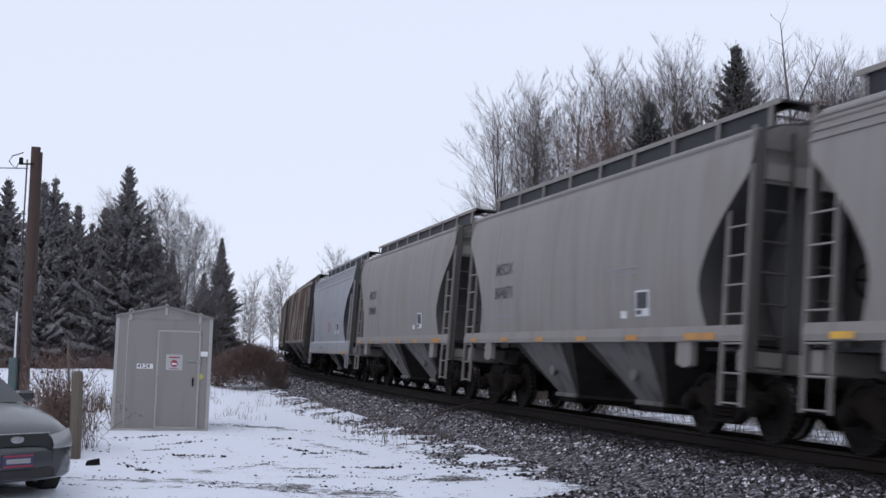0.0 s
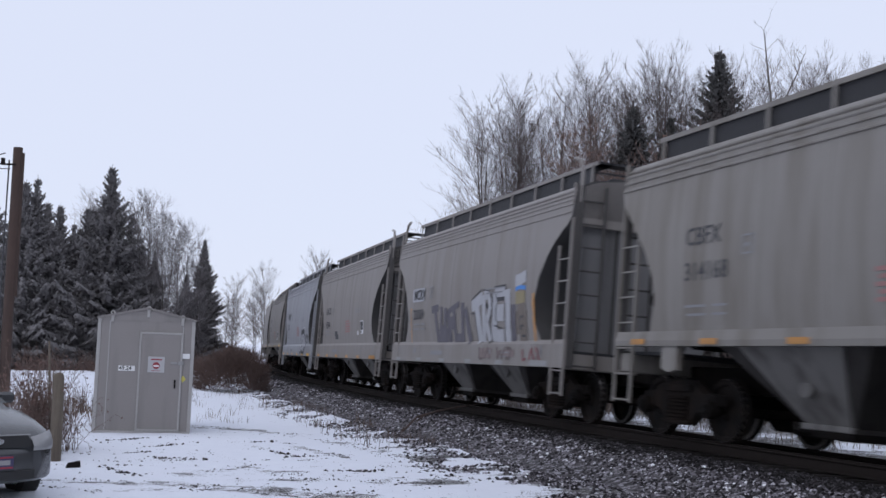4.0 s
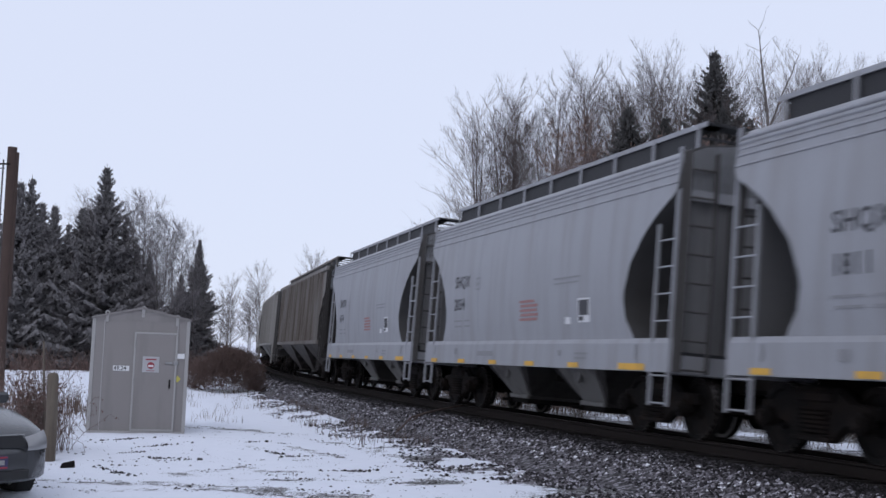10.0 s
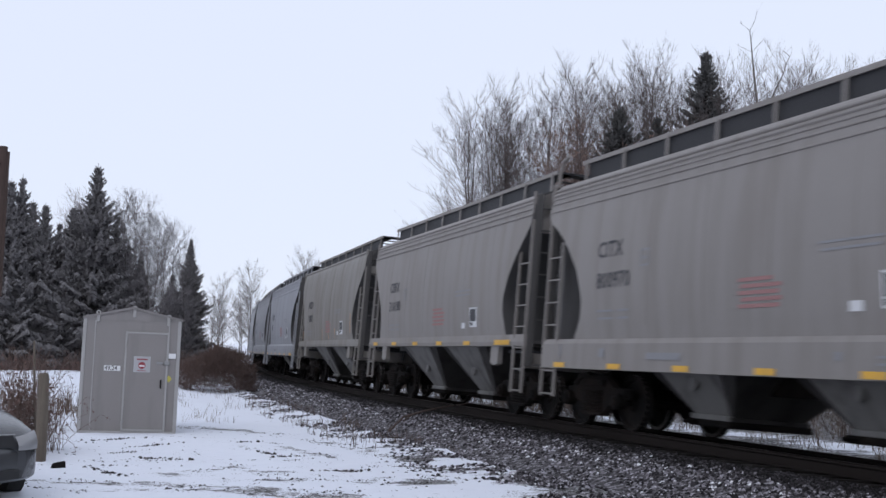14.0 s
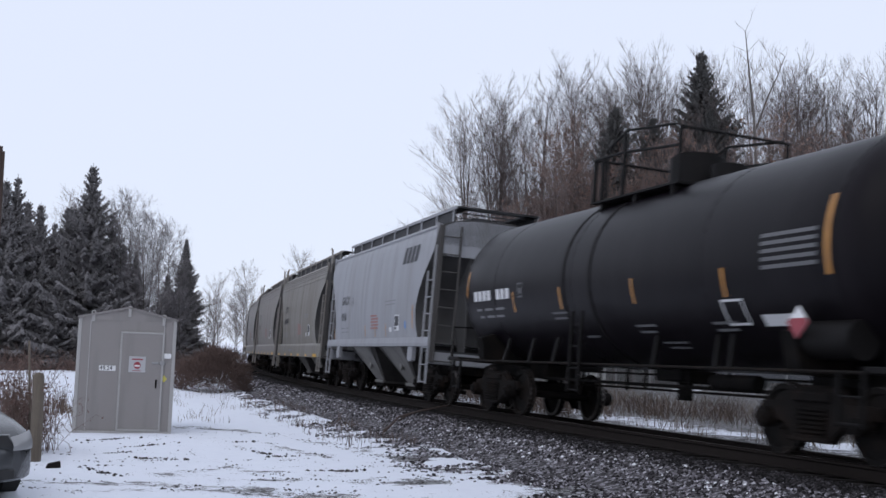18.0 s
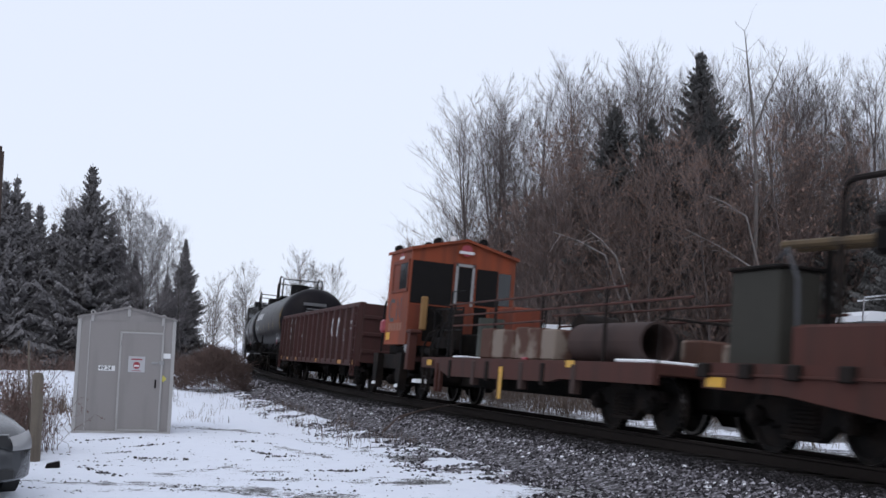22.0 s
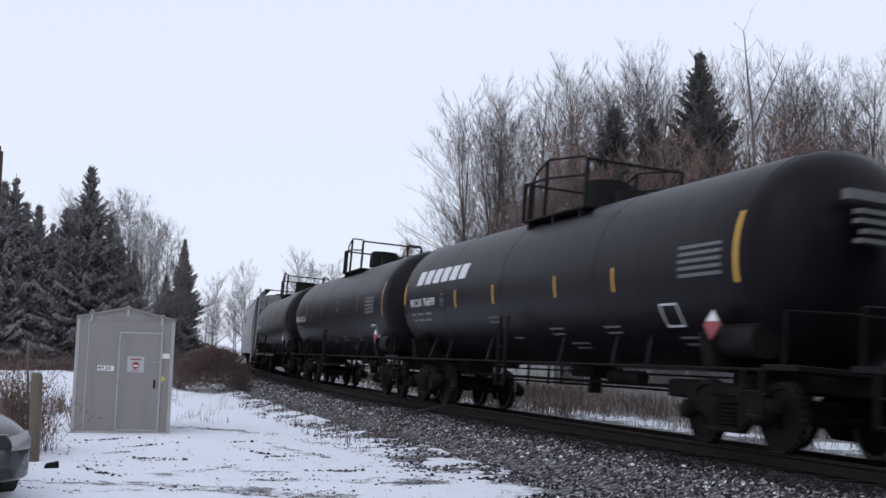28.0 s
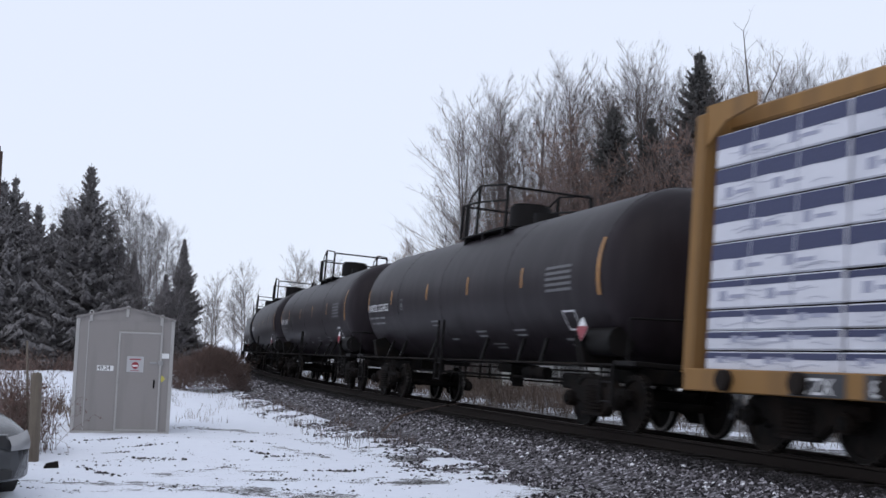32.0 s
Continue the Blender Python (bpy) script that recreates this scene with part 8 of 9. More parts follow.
    for sg, x in ((1, -half + 1.35), (-1, -half + 1.35)):
        part("placard", lambda: Shape().plate([(0.2, 0), (0, 0.2), (-0.2, 0), (0, -0.2)], "y", -0.006, 0.006), M["sign_white"], e, "white and red hazard placard", at=Matrix.Translation((x, sg * 1.50, 1.60)), key="placard")
        part("placard_band", lambda: Shape().plate([(0.2, 0), (0, -0.2), (-0.2, 0), (-0.15, 0.05), (0.15, 0.05)], "y", -0.009, 0.009), M["sign_red"], e, at=Matrix.Translation((x, sg * 1.50, 1.60)), key="placard_band")
    eb = Shape()
    for k, (w, zb) in enumerate(((1.0, 3.25), (0.7, 3.08), (0.75, 2.95), (0.6, 2.82), (0.8, 2.69))):
        eb.box(-half + 0.16 - 0.035 * k - 0.34, -half + 0.17 - 0.035 * k - 0.2, -w / 2 + 0.1, w / 2 + 0.1, zb, zb + (0.13 if k == 0 else 0.06))
    if style != "plain":
        part("head_lettering", eb, M["mark_faint"], e)
    if "band" in marks:
        side.bars([(-4.35, 1.60, 0.8, 0.14)], M["mark_white"], "panel")
    return e, half - 1.6


def gondola():
    hl = 8.2
    e = thing("gondola_car", "brown-red ribbed open gondola car", "gondola", "freight train")
    mat = M["brown"]
    for sg in (1, -1):
        part("side_wall", Shape().box(-hl, hl, sg * 1.42 - 0.03, sg * 1.42 + 0.03, 0.86, 2.56, 0.005), mat, e)
        part("top_rail", Shape().box(-hl, hl, sg * 1.42 - 0.07, sg * 1.42 + 0.12, 2.50, 2.64, 0.02), mat, e)
        part("side_sill", Shape().box(-hl, hl, sg * 1.42 - 0.05, sg * 1.42 + 0.11, 0.74, 0.92, 0.02), mat, e)
        for x in [-8.1] + [-7.4 + 1.05 * k for k in range(15)] + [8.1]:
            part("side_post", lambda: Shape().plate([(-0.10, 0), (0.10, 0), (0.06, 0.12), (-0.06, 0.12)], "z", 0.8, 2.54), mat, e,
                 at=Matrix.Translation((x, sg * 1.45, 0)) @ (Matrix.Identity(4) if sg > 0 else Matrix.Rotation(math.pi, 4, "Z")), key="gon_post")
    for sx in (1, -1):
        part("end_wall", Shape().box(sx * hl - 0.04, sx * hl + 0.04, -1.42, 1.42, 0.86, 2.60, 0.01), mat, e)
        for z in (1.2, 1.7, 2.2):
            part("end_rib", Shape().box(sx * hl - 0.1, sx * hl + 0.1, -1.4, 1.4, z - 0.06, z + 0.06, 0.02), mat, e)
        for sg in (1, -1):
            part("corner_ladder", lambda: ladder(0.45, 2.45, 0.4, 0, 0.36, 0.016), mat, e, at=Matrix.Translation((sx * (hl - 0.05) + (0.4 if sx < 0 else 0), sg * 1.57, 0)), key="gon_ladder")
        coupler(e, sx * (hl + 0.05), sx)
        truck(e, sx * (hl - 1.75))
    part("floor", Shape().box(-hl, hl, -1.42, 1.42, 0.94, 1.02), M["grime"], e)
    part("centre_sill", Shape().box(-hl, hl, -0.3, 0.3, 0.6, 0.94, 0.02).box(-3, -1.9, 0.35, 0.8, 0.4, 0.74, 0.04).tube([(1.0, 0.5, 0.58), (2.2, 0.5, 0.58)], 0.17, 10), M["grime"], e)
    side = Side(e, lambda z: 1.456)
    side.bars([(hl - 1.62 - 0.22 * k, z, 0.16, 0.2) for z, n in ((2.25, 8), (1.93, 7), (1.61, 7)) for k in range(n) if k not in (3,)], M["mark_dim"])
    side.bars([(hl - 1.6, 1.3, 0.25, 0.08), (hl - 2.7, 1.3, 0.3, 0.08), (hl - 4.8, 1.7, 0.5, 0.1), (hl - 4.8, 1.1, 0.55, 0.06), (hl - 6.6, 2.25, 0.55, 0.05), (hl - 6.6, 2.1, 0.55, 0.05)], M["mark_dim"])
    # the owner's mark as plain bent strokes
    for pts in ([(-4.14, 2.2), (-3.85, 2.2), (-3.55, 2.2), (-3.42, 2.1), (-3.42, 1.82), (-3.55, 1.72), (-3.85, 1.72), (-4.14, 1.72)], [(-4.42, 1.66), (-4.46, 1.95), (-4.5, 2.2), (-4.6, 2.2), (-4.8, 1.95), (-5.0, 1.72), (-5.1, 1.72), (-5.14, 1.95), (-5.18, 2.24)]):
        rows = []
        for i, (x, z) in enumerate(pts):
            a, b = pts[max(0, i - 1)], pts[min(len(pts) - 1, i + 1)]
            dx, dz = b[0] - a[0], b[1] - a[1]
            ln = math.hypot(dx, dz)
            rows.append([(x - dz / ln * 0.065, 1.462, z + dx / ln * 0.065), (x + dz / ln * 0.065, 1.462, z - dx / ln * 0.065)])
        part("logo", Shape().grid(rows), M["mark_white"], e)
    side.bars([(-5.6, 1.5, 0.5, 0.04), (-5.6, 1.84, 0.5, 0.04), (-5.6, 1.5, 0.04, 0.38), (-6.06, 1.5, 0.04, 0.38), (-5.72, 1.58, 0.26, 0.04), (-5.72, 1.74, 0.26, 0.04), (-5.72, 1.66, 0.26, 0.03)], M["mark_dim"])
    side.bars([(-6.6, 2.02, 0.2, 0.1), (-6.9, 2.02, 0.2, 0.1), (-6.6, 1.86, 0.4, 0.05)], M["mark_dim"])
    Side(e, lambda z: 1.535).bars([(hl - 0.25, 0.80, 0.45, 0.13), (hl - 2.2, 0.78, 0.42, 0.12), (hl - 4.6, 0.78, 0.4, 0.12), (hl - 9.2, 0.78, 0.4, 0.12), (-hl + 2.8, 0.78, 0.6, 0.12), (-hl + 0.8, 0.78, 0.5, 0.13)], M["amber"], "reflector")
    return e, hl - 1.75


def work_car():
    """An orange-cabbed crane on a red-brown work flatcar."""
    hl = 7.9
    e = thing("work_crane_car", "rust-red work car with orange cab, bins and a large pipe", "work car", "freight train")
    o, rb = M["orange"], M["red_brown"]
    # cab: an orange shell with a dark, part-open rear
    x0, x1, w = 5.04, 7.04, 1.43
    cab = part("cab", Shape().plate([(-w, 1.38), (w, 1.38), (w, 3.84), (0, 4.18), (-w, 3.84)], "x", x0, x1), o, e, "faded orange operator cab")
    part("cab_roof", Shape().plate([(-w - 0.06, 3.80), (-w - 0.06, 3.88), (0, 4.24), (w + 0.06, 3.88), (w + 0.06, 3.80), (0, 4.17)], "x", x0 - 0.1, x1 + 0.1), o, cab)
    for sg in (1, -1):
        part("side_window", Shape().box(x0 + 0.2, x0 + 0.95, sg * w - 0.01, sg * w + 0.012, 2.82, 3.50, 0.004), M["pane"], cab, "dusty side window")
        part("window_shutter", Shape().box(x0 + 0.95, x1 - 0.5, sg * w - 0.01, sg * w + 0.016, 2.82, 3.50, 0.004), M["orange_dark"], cab, "dull orange window shutter")
        fr = Shape()
        for a, b, c, d in ((x0 + 0.12, x0 + 0.2, 2.74, 3.58), (x1 - 0.5, x1 - 0.42, 2.74, 3.58), (x0 + 0.12, x1 - 0.42, 3.50, 3.58), (x0 + 0.12, x1 - 0.42, 2.74, 2.82)):
            fr.box(a, b, sg * w - 0.01, sg * w + 0.035, c, d)
        part("window_frame", fr, M["orange_dark"], cab)
    part("rear_opening", Shape().box(x0 - 0.012, x0 + 0.01, 0.30, 1.40, 2.45, 3.55, 0.004), M["black"], cab, "dark open rear window")
    part("rear_window", Shape().box(x0 - 0.012, x0 + 0.01, -0.95, -0.36, 2.55, 3.50, 0.004), M["black"], cab, "dark rear window")
    part("rear_pane", Shape().box(x0 - 0.014, x0 + 0.01, -1.32, -0.97, 2.6, 3.45, 0.004), M["pane"], cab, "pale dusty rear pane")
    part("rear_door", Shape().box(x0 - 0.04, x0 + 0.01, -0.32, 0.28, 1.5, 3.62, 0.01), M["orange_dark"], cab)
    part("door_glass", Shape().box(x0 - 0.05, x0 - 0.03, -0.22, 0.18, 2.6, 3.50, 0.004), M["black"], cab)
    part("door_trim", Shape().box(x0 - 0.06, x0 - 0.04, -0.28, -0.21, 2.5, 3.58).box(x0 - 0.06, x0 - 0.04, 0.17, 0.24, 2.5, 3.58).box(x0 - 0.06, x0 - 0.04, -0.28, 0.24, 3.51, 3.58), M["mark_dim"], cab, "pale door frame")
    part("soot_panel", Shape().box(x0 - 0.016, x0 + 0.0, 0.3, 1.0, 1.5, 2.42, 0.004), M["grime"], cab, "soot-blackened lower panel")
    part("soot_panel", Shape().box(x0 - 0.016, x0 + 0.0, -0.7, -0.35, 1.4, 2.5, 0.004), M["grime"], cab, "soot-blackened lower panel")
    part("badge", Shape().box(x0 - 0.12, x0 - 0.108, -0.2, 0.2, 3.84, 3.91), M["mark_white"], cab, "small white maker's mark")
    part("badge", Shape().box(x0 + 0.7, x0 + 1.1, w + 0.003, w + 0.010, 3.62, 3.69), M["mark_white"], cab, "small white maker's mark")
    part("badge_disc", Shape().disc((x0 - 0.11, 0, 3.93), "x", 0.15, 0.01, 18), M["sign_red"], cab)
    part("badge_disc", Shape().disc((x0 + 0.9, w + 0.002, 3.70), "y", 0.10, 0.008, 18), M["sign_red"], cab)
    # the owner's mark as plain bent strokes
    for pts in ([(6.25, 2.52), (6.58, 2.55), (6.72, 2.4), (6.72, 2.15), (6.58, 2.03), (6.25, 2.03)], [(6.02, 2.03), (6.02, 2.55), (5.66, 2.05), (5.66, 2.6)]):
        rows = []
        for i, (x, z) in enumerate(pts):
            a, b = pts[max(0, i - 1)], pts[min(len(pts) - 1, i + 1)]
            dx, dz = b[0] - a[0], b[1] - a[1]
            ln = math.hypot(dx, dz)
            rows.append([(x - dz / ln * 0.05, w + 0.008, z + dx / ln * 0.05), (x + dz / ln * 0.05, w + 0.008, z - dx / ln * 0.05)])
        part("logo", Shape().grid(rows), M["mark_dark"], cab)
    sd = Side(e, lambda z: w + 0.002)
    sd.bars([(6.7 - 0.26 * k, 1.74, 0.19, 0.2) for k in range(5)], make("faded_cab_stencil", (0.24, 0.10, 0.06), 0.7, 0, 0.1, 8, 40, 0.0))
    sd.bars([(6.86, 1.5, 0.36, 0.2)], M["yellow"], "reflector")
    for x, y, z in ((x0 + 0.1, 0.75, 4.10), (x1 - 0.05, 1.25, 4.0), (x0 + 0.1, -1.2, 4.0), (x0 + 0.1, -0.5, 4.2), (x1 - 0.3, 0.5, 4.16)):
        part("work_lamp", lambda: Shape().disc((0, 0, 0), "x", 0.105, 0.16, 14).box(-0.02, 0.02, -0.02, 0.02, -0.16, -0.08), M["black"], cab, "black work lamp on the roof", at=Matrix.Translation((x, y, z)), key="work_lamp")
    part("beacon", Shape().disc((x0 + 0.8, 0.1, 4.30), "z", 0.08, 0.14, 14), M["sign_white"], cab, "white beacon light")
    # machinery before and below the cab
    part("engine_hood", Shape().box(x1 + 0.02, 8.0, -1.1, 0.55, 1.2, 2.55, 0.06), M["black"], e, "black engine hood")
    part("hood_grille", Shape().box(x1 + 0.2, 7.9, 0.55, 0.58, 1.35, 2.35, 0.01), M["truck"], e)
    part("exhaust_stack", Shape().tube([(7.35, 0.75, 1.3), (7.35, 0.75, 2.7), (7.5, 0.75, 2.85)], 0.075, 10), M["grime"], e, "sooty exhaust stack", smooth=True)
    part("air_cleaner", Shape().tube([(7.75, 0.85, 1.5), (7.75, 0.85, 2.15)], 0.17, 14), M["black"], e, smooth=True)
    part("hood_rail", Shape().tube([(7.9, 1.25, 1.2), (7.9, 1.25, 2.45), (7.8, 1.25, 2.58), (7.2, 1.25, 2.6)], 0.028, 8), M["black"], e)
    part("hood_rail", Shape().tube([(7.15, 1.1, 2.55), (7.25, 1.1, 3.05), (7.12, 1.1, 3.2), (7.3, 1.1, 3.5), (7.16, 1.1, 3.7)], 0.028, 6), M["black"], e)
    part("red_tank", Shape().box(7.55, 7.9, 1.0, 1.36, 1.72, 2.08, 0.06), M["sign_red"], e, "small red tank")
    part("carriage", Shape().box(5.0, 8.0, 1.12, 1.30, 0.74, 1.14, 0.03).box(5.0, 8.0, -1.30, -1.12, 0.74, 1.14, 0.03).box(5.0, 8.0, -0.5, 0.5, 0.62, 1.0, 0.03), M["truck"], e, "grimy crane carriage")
    part("carriage_deck", Shape().box(4.9, 7.6, -1.15, 1.1, 1.14, 1.38, 0.03), M["grime"], e)
    for x in (7.55, 5.3):
        part("frame_leg", lambda: Shape().plate([(-0.20, 1.15), (0.30, 1.15), (0.26, 0.6), (0.16, 0.22), (-0.10, 0.22), (-0.12, 0.55)], "y", 1.26, 1.46), M["truck"], e, "scuffed grey carriage leg", at=Matrix.Translation((x, 0, 0)), key="frame_leg")
    for x, z in ((7.55, 0.30), (5.35, 0.28)):
        part("leg_snow", Shape().plate([(x - 0.1, z), (x + 0.14, z), (x + 0.1, z + 0.07), (x - 0.06, z + 0.09)], "y", 1.40, 1.50), M["snow_cap"], e, "crust of snow")
    part("jack_leg", Shape().plate([(4.72, 0.75), (4.95, 0.75), (4.88, 1.66), (4.66, 1.66)], "y", 1.22, 1.42).box(4.56, 4.98, 1.15, 1.45, 1.66, 1.76, 0.03), M["red_brown"], e, "rust-red jack leg")
    part("hose_reel", Shape().disc((5.0, 1.30, 1.42), "y", 0.27, 0.16, 18, 0.08), M["chain"], e, "dull grey hose reel", smooth=True)
    part("yellow_post", Shape().box(4.64, 4.80, 1.02, 1.18, 1.76, 2.62, 0.03), M["lumber_yellow"], e, "faded yellow post")
    part("lower_panel", Shape().box(x0 - 0.03, x0 + 0.0, 1.02, 1.42, 1.40, 2.42, 0.004), M["orange_dark"], e, "sooty orange lower panel")
    part("brown_column", Shape().box(4.35, 4.75, 0.15, 0.62, 1.3, 2.35, 0.04), M["rail"], e, "rusty brown column")
    part("rear_cabinet", Shape().box(2.6, 4.3, -1.3, -0.5, 1.2, 2.45, 0.04), M["orange_dark"], e, "sooty orange machinery cabinet")
    part("rear_housing", Shape().box(3.2, 4.9, -1.0, 0.1, 1.0, 1.75, 0.05), M["grime"], e, "black machinery housing")
    part("drive_housing", Shape().box(3.4, 4.45, 0.35, 1.0, 0.45, 1.15, 0.08).disc((3.9, 1.02, 0.85), "y", 0.3, 0.1, 18).tube([(3.5, 1.1, 1.2), (4.4, 1.1, 1.25)], 0.09, 10), M["grime"], e, "grease-black drive gear", smooth=True)
    part("gear_snow", Shape().plate([(4.2, 0.44), (4.62, 0.44), (4.55, 0.52), (4.3, 0.54)], "y", 1.0, 1.3), M["snow_cap"], e, "crust of snow")
    for k, (x, y) in enumerate(((4.45, 1.12), (4.15, 1.2), (3.85, 1.05), (3.55, 1.2), (3.3, 1.1))):
        part("hydraulic_pipe", Shape().tube([(x, y, 0.7), (x + 0.03, y, 1.3), (x - 0.06, y - 0.1, 1.6 + 0.08 * k), (x - 0.2, y - 0.3, 1.7 + 0.08 * k)], 0.022 + 0.006 * (k % 2), 6), M["truck"] if k % 2 else M["black"], e)
    for x, z in ((3.7, 2.1), (3.2, 2.25), (4.3, 2.2)):
        part("valve_lever", Shape().tube([(x, 0.9, 1.55), (x - 0.05, 0.95, z), (x + 0.12, 1.0, z + 0.12)], 0.02, 6), M["black"], e)
    part("valve_bank", Shape().box(3.1, 4.2, 0.7, 1.0, 1.3, 1.58, 0.03), M["truck"], e)
    # gangway rail behind the cab, and its step
    part("gang_rail", Shape().tube([(4.5, 0.85, 1.3), (4.5, 0.85, 2.30), (2.4, 0.85, 2.28), (2.4, 0.85, 1.1)], 0.025, 6).tube([(4.5, 0.85, 1.78), (2.4, 0.85, 1.76)], 0.02, 6), M["black"], e)
    part("gang_rail", Shape().tube([(2.1, 1.25, 1.0), (2.1, 1.25, 2.6), (2.25, 0.9, 2.65)], 0.03, 6), M["black"], e)
    part("gang_rail", Shape().tube([(3.3, -1.2, 1.1), (3.3, -1.2, 2.45), (2.3, -1.2, 2.45), (2.3, -1.2, 1.1)], 0.025, 6), M["black"], e)
    part("step_ladder", Shape().box(2.95, 3.0, 1.36, 1.42, 0.3, 0.95).box(3.35, 3.4, 1.36, 1.42, 0.3, 0.95).box(2.95, 3.4, 1.34, 1.44, 0.3, 0.34).box(2.95, 3.4, 1.34, 1.44, 0.6, 0.64), M["rail"], e)
    for k, x in enumerate((1.2, -0.3, -1.1, -2.9, -3.9, -5.2)):
        part("sill_bracket", Shape().box(x - 0.09, x + 0.09, 1.36, 1.5, 0.62 - 0.1 * (k % 2), 1.02, 0.015), M["pipe"] if k % 2 else M["truck"], e)
    part("front_sill", Shape().box(2.0, 3.45, 1.2, 1.44, 0.82, 1.07, 0.02), rb, e)
    # deck and gear
    part("deck", Shape().box(-hl, 2.0, -1.42, 1.42, 0.90, 1.08, 0.02), rb, e)
    part("deck_snow", Shape().box(0.35, 1.2, 1.05, 1.44, 1.082, 1.12, 0.015), M["snow_cap"], e)
    for sg in (1, -1):
        part("side_sill", Shape().plate([(2.0, 1.07), (-hl, 1.07), (-hl, 0.76), (-4.6, 0.76), (-4.2, 0.70), (1.3, 0.66), (2.0, 0.80)], "y", sg * 1.43 - 0.05, sg * 1.43 + 0.05), rb, e)
        for z, xa, xb in ((1.80, 1.7, -3.4), (2.03, 1.7, -8.6), (2.29, 2.1, -6.6)):
            part("hand_rail", Shape().tube([(xa, sg * 1.3, z), ((xa + xb) / 2, sg * 1.3, z - 0.015), (xb, sg * 1.3, z)], 0.024, 6), rb, e)
        for x in (1.7, -0.9, -3.3, -5.9):
            part("stanchion", lambda: Shape().box(-0.025, 0.025, -0.025, 0.025, 1.06, 2.29), M["rail"], e, at=Matrix.Translation((x, sg * 1.3, 0)), key="stanchion")
    for k in range(6):
        a = -0.4 - 0.62 * k
        part("side_bin", Shape().box(a - 0.60, a, 1.0, 1.40 - 0.02 * (k % 2), 1.08, 1.70 - 0.03 * (k % 3), 0.03), M["bin"], e, "rust-blotched steel bin")
    part("oil_drum", Shape().disc((0.5, 0.85, 1.53), "z", 0.28, 0.88, 20).disc((0.5, 0.85, 1.6), "z", 0.29, 0.03, 20), make("dull_green_drum_paint", (0.04, 0.045, 0.035), 0.7), e, "dark green oil drum", smooth=True)
    part("large_pipe", lambda: Shape().grid([[(x, r * math.cos(a), r * math.sin(a)) for a in np.linspace(0, 2 * math.pi, 29)] for x, r in ((1.2, 0.33), (-1.2, 0.34), (-1.2, 0.30), (1.2, 0.30))]), M["pipe"], e,
         "large rusty open pipe", at=Matrix.Translation((-5.55, 0.85, 1.43)) @ Matrix.Rotation(radians(3), 4, "Z"), smooth=True)
    part("pipe_snow", Shape().box(-7.4, -6.3, 0.3, 1.3, 1.08, 1.14, 0.03), M["snow_cap"], e)
    part("boom_foot", Shape().box(-3.0, 1.5, -0.35, 0.3, 1.08, 1.6, 0.05), M["truck"], e, "grimy steel boom foot")
    part("winch_drum", Shape().disc((-1.9, -0.5, 1.75), "y", 0.36, 0.8, 18), M["truck"], e)
    for x, y, h in ((-4.2, -0.5, 1.75), (-5.6, -0.8, 1.6), (-7.2, -0.6, 1.5)):
        part("deck_crate", Shape().box(x - 0.35, x + 0.3, y - 0.4, y + 0.35, 1.08, h, 0.04), M["bin"] if x < -5 else M["truck"], e)
    part("end_rail", Shape().tube([(-7.7, 1.3, 1.05), (-7.7, 1.3, 1.75), (-7.7, -1.3, 1.75), (-7.7, -1.3, 1.05)], 0.022, 6), M["rail"], e)
    part("red_lamp", Shape().box(-3.0, -2.8, 1.36, 1.46, 0.95, 1.12, 0.02), M["sign_red"], e)
    Side(e, lambda z: 1.485).bars([(2.85, 0.88, 0.36, 0.13), (-4.9, 0.96, 0.34, 0.12)], M["yellow"], "reflector")
    Side(e, lambda z: 1.50).bars([(-1.85, 0.30, 0.18, 0.62)], M["yellow"], "reflector")
    for x in (2.2, 1.9, -1.75):
        part("step_post", lambda: Shape().box(-0.05, 0.05, 1.40, 1.48, 0.3, 0.95, 0.01), rb, e, at=Matrix.Translation((x, 0, 0)), key="step_post")
    part("underframe", Shape().box(-hl, 4.4, -0.4, 0.4, 0.45, 0.90, 0.03), M["grime"], e)
    for sx in (1, -1):
        coupler(e, sx * (hl + 0.05), sx)
        truck(e, sx * (hl - 1.6))
    return e, hl - 1.6


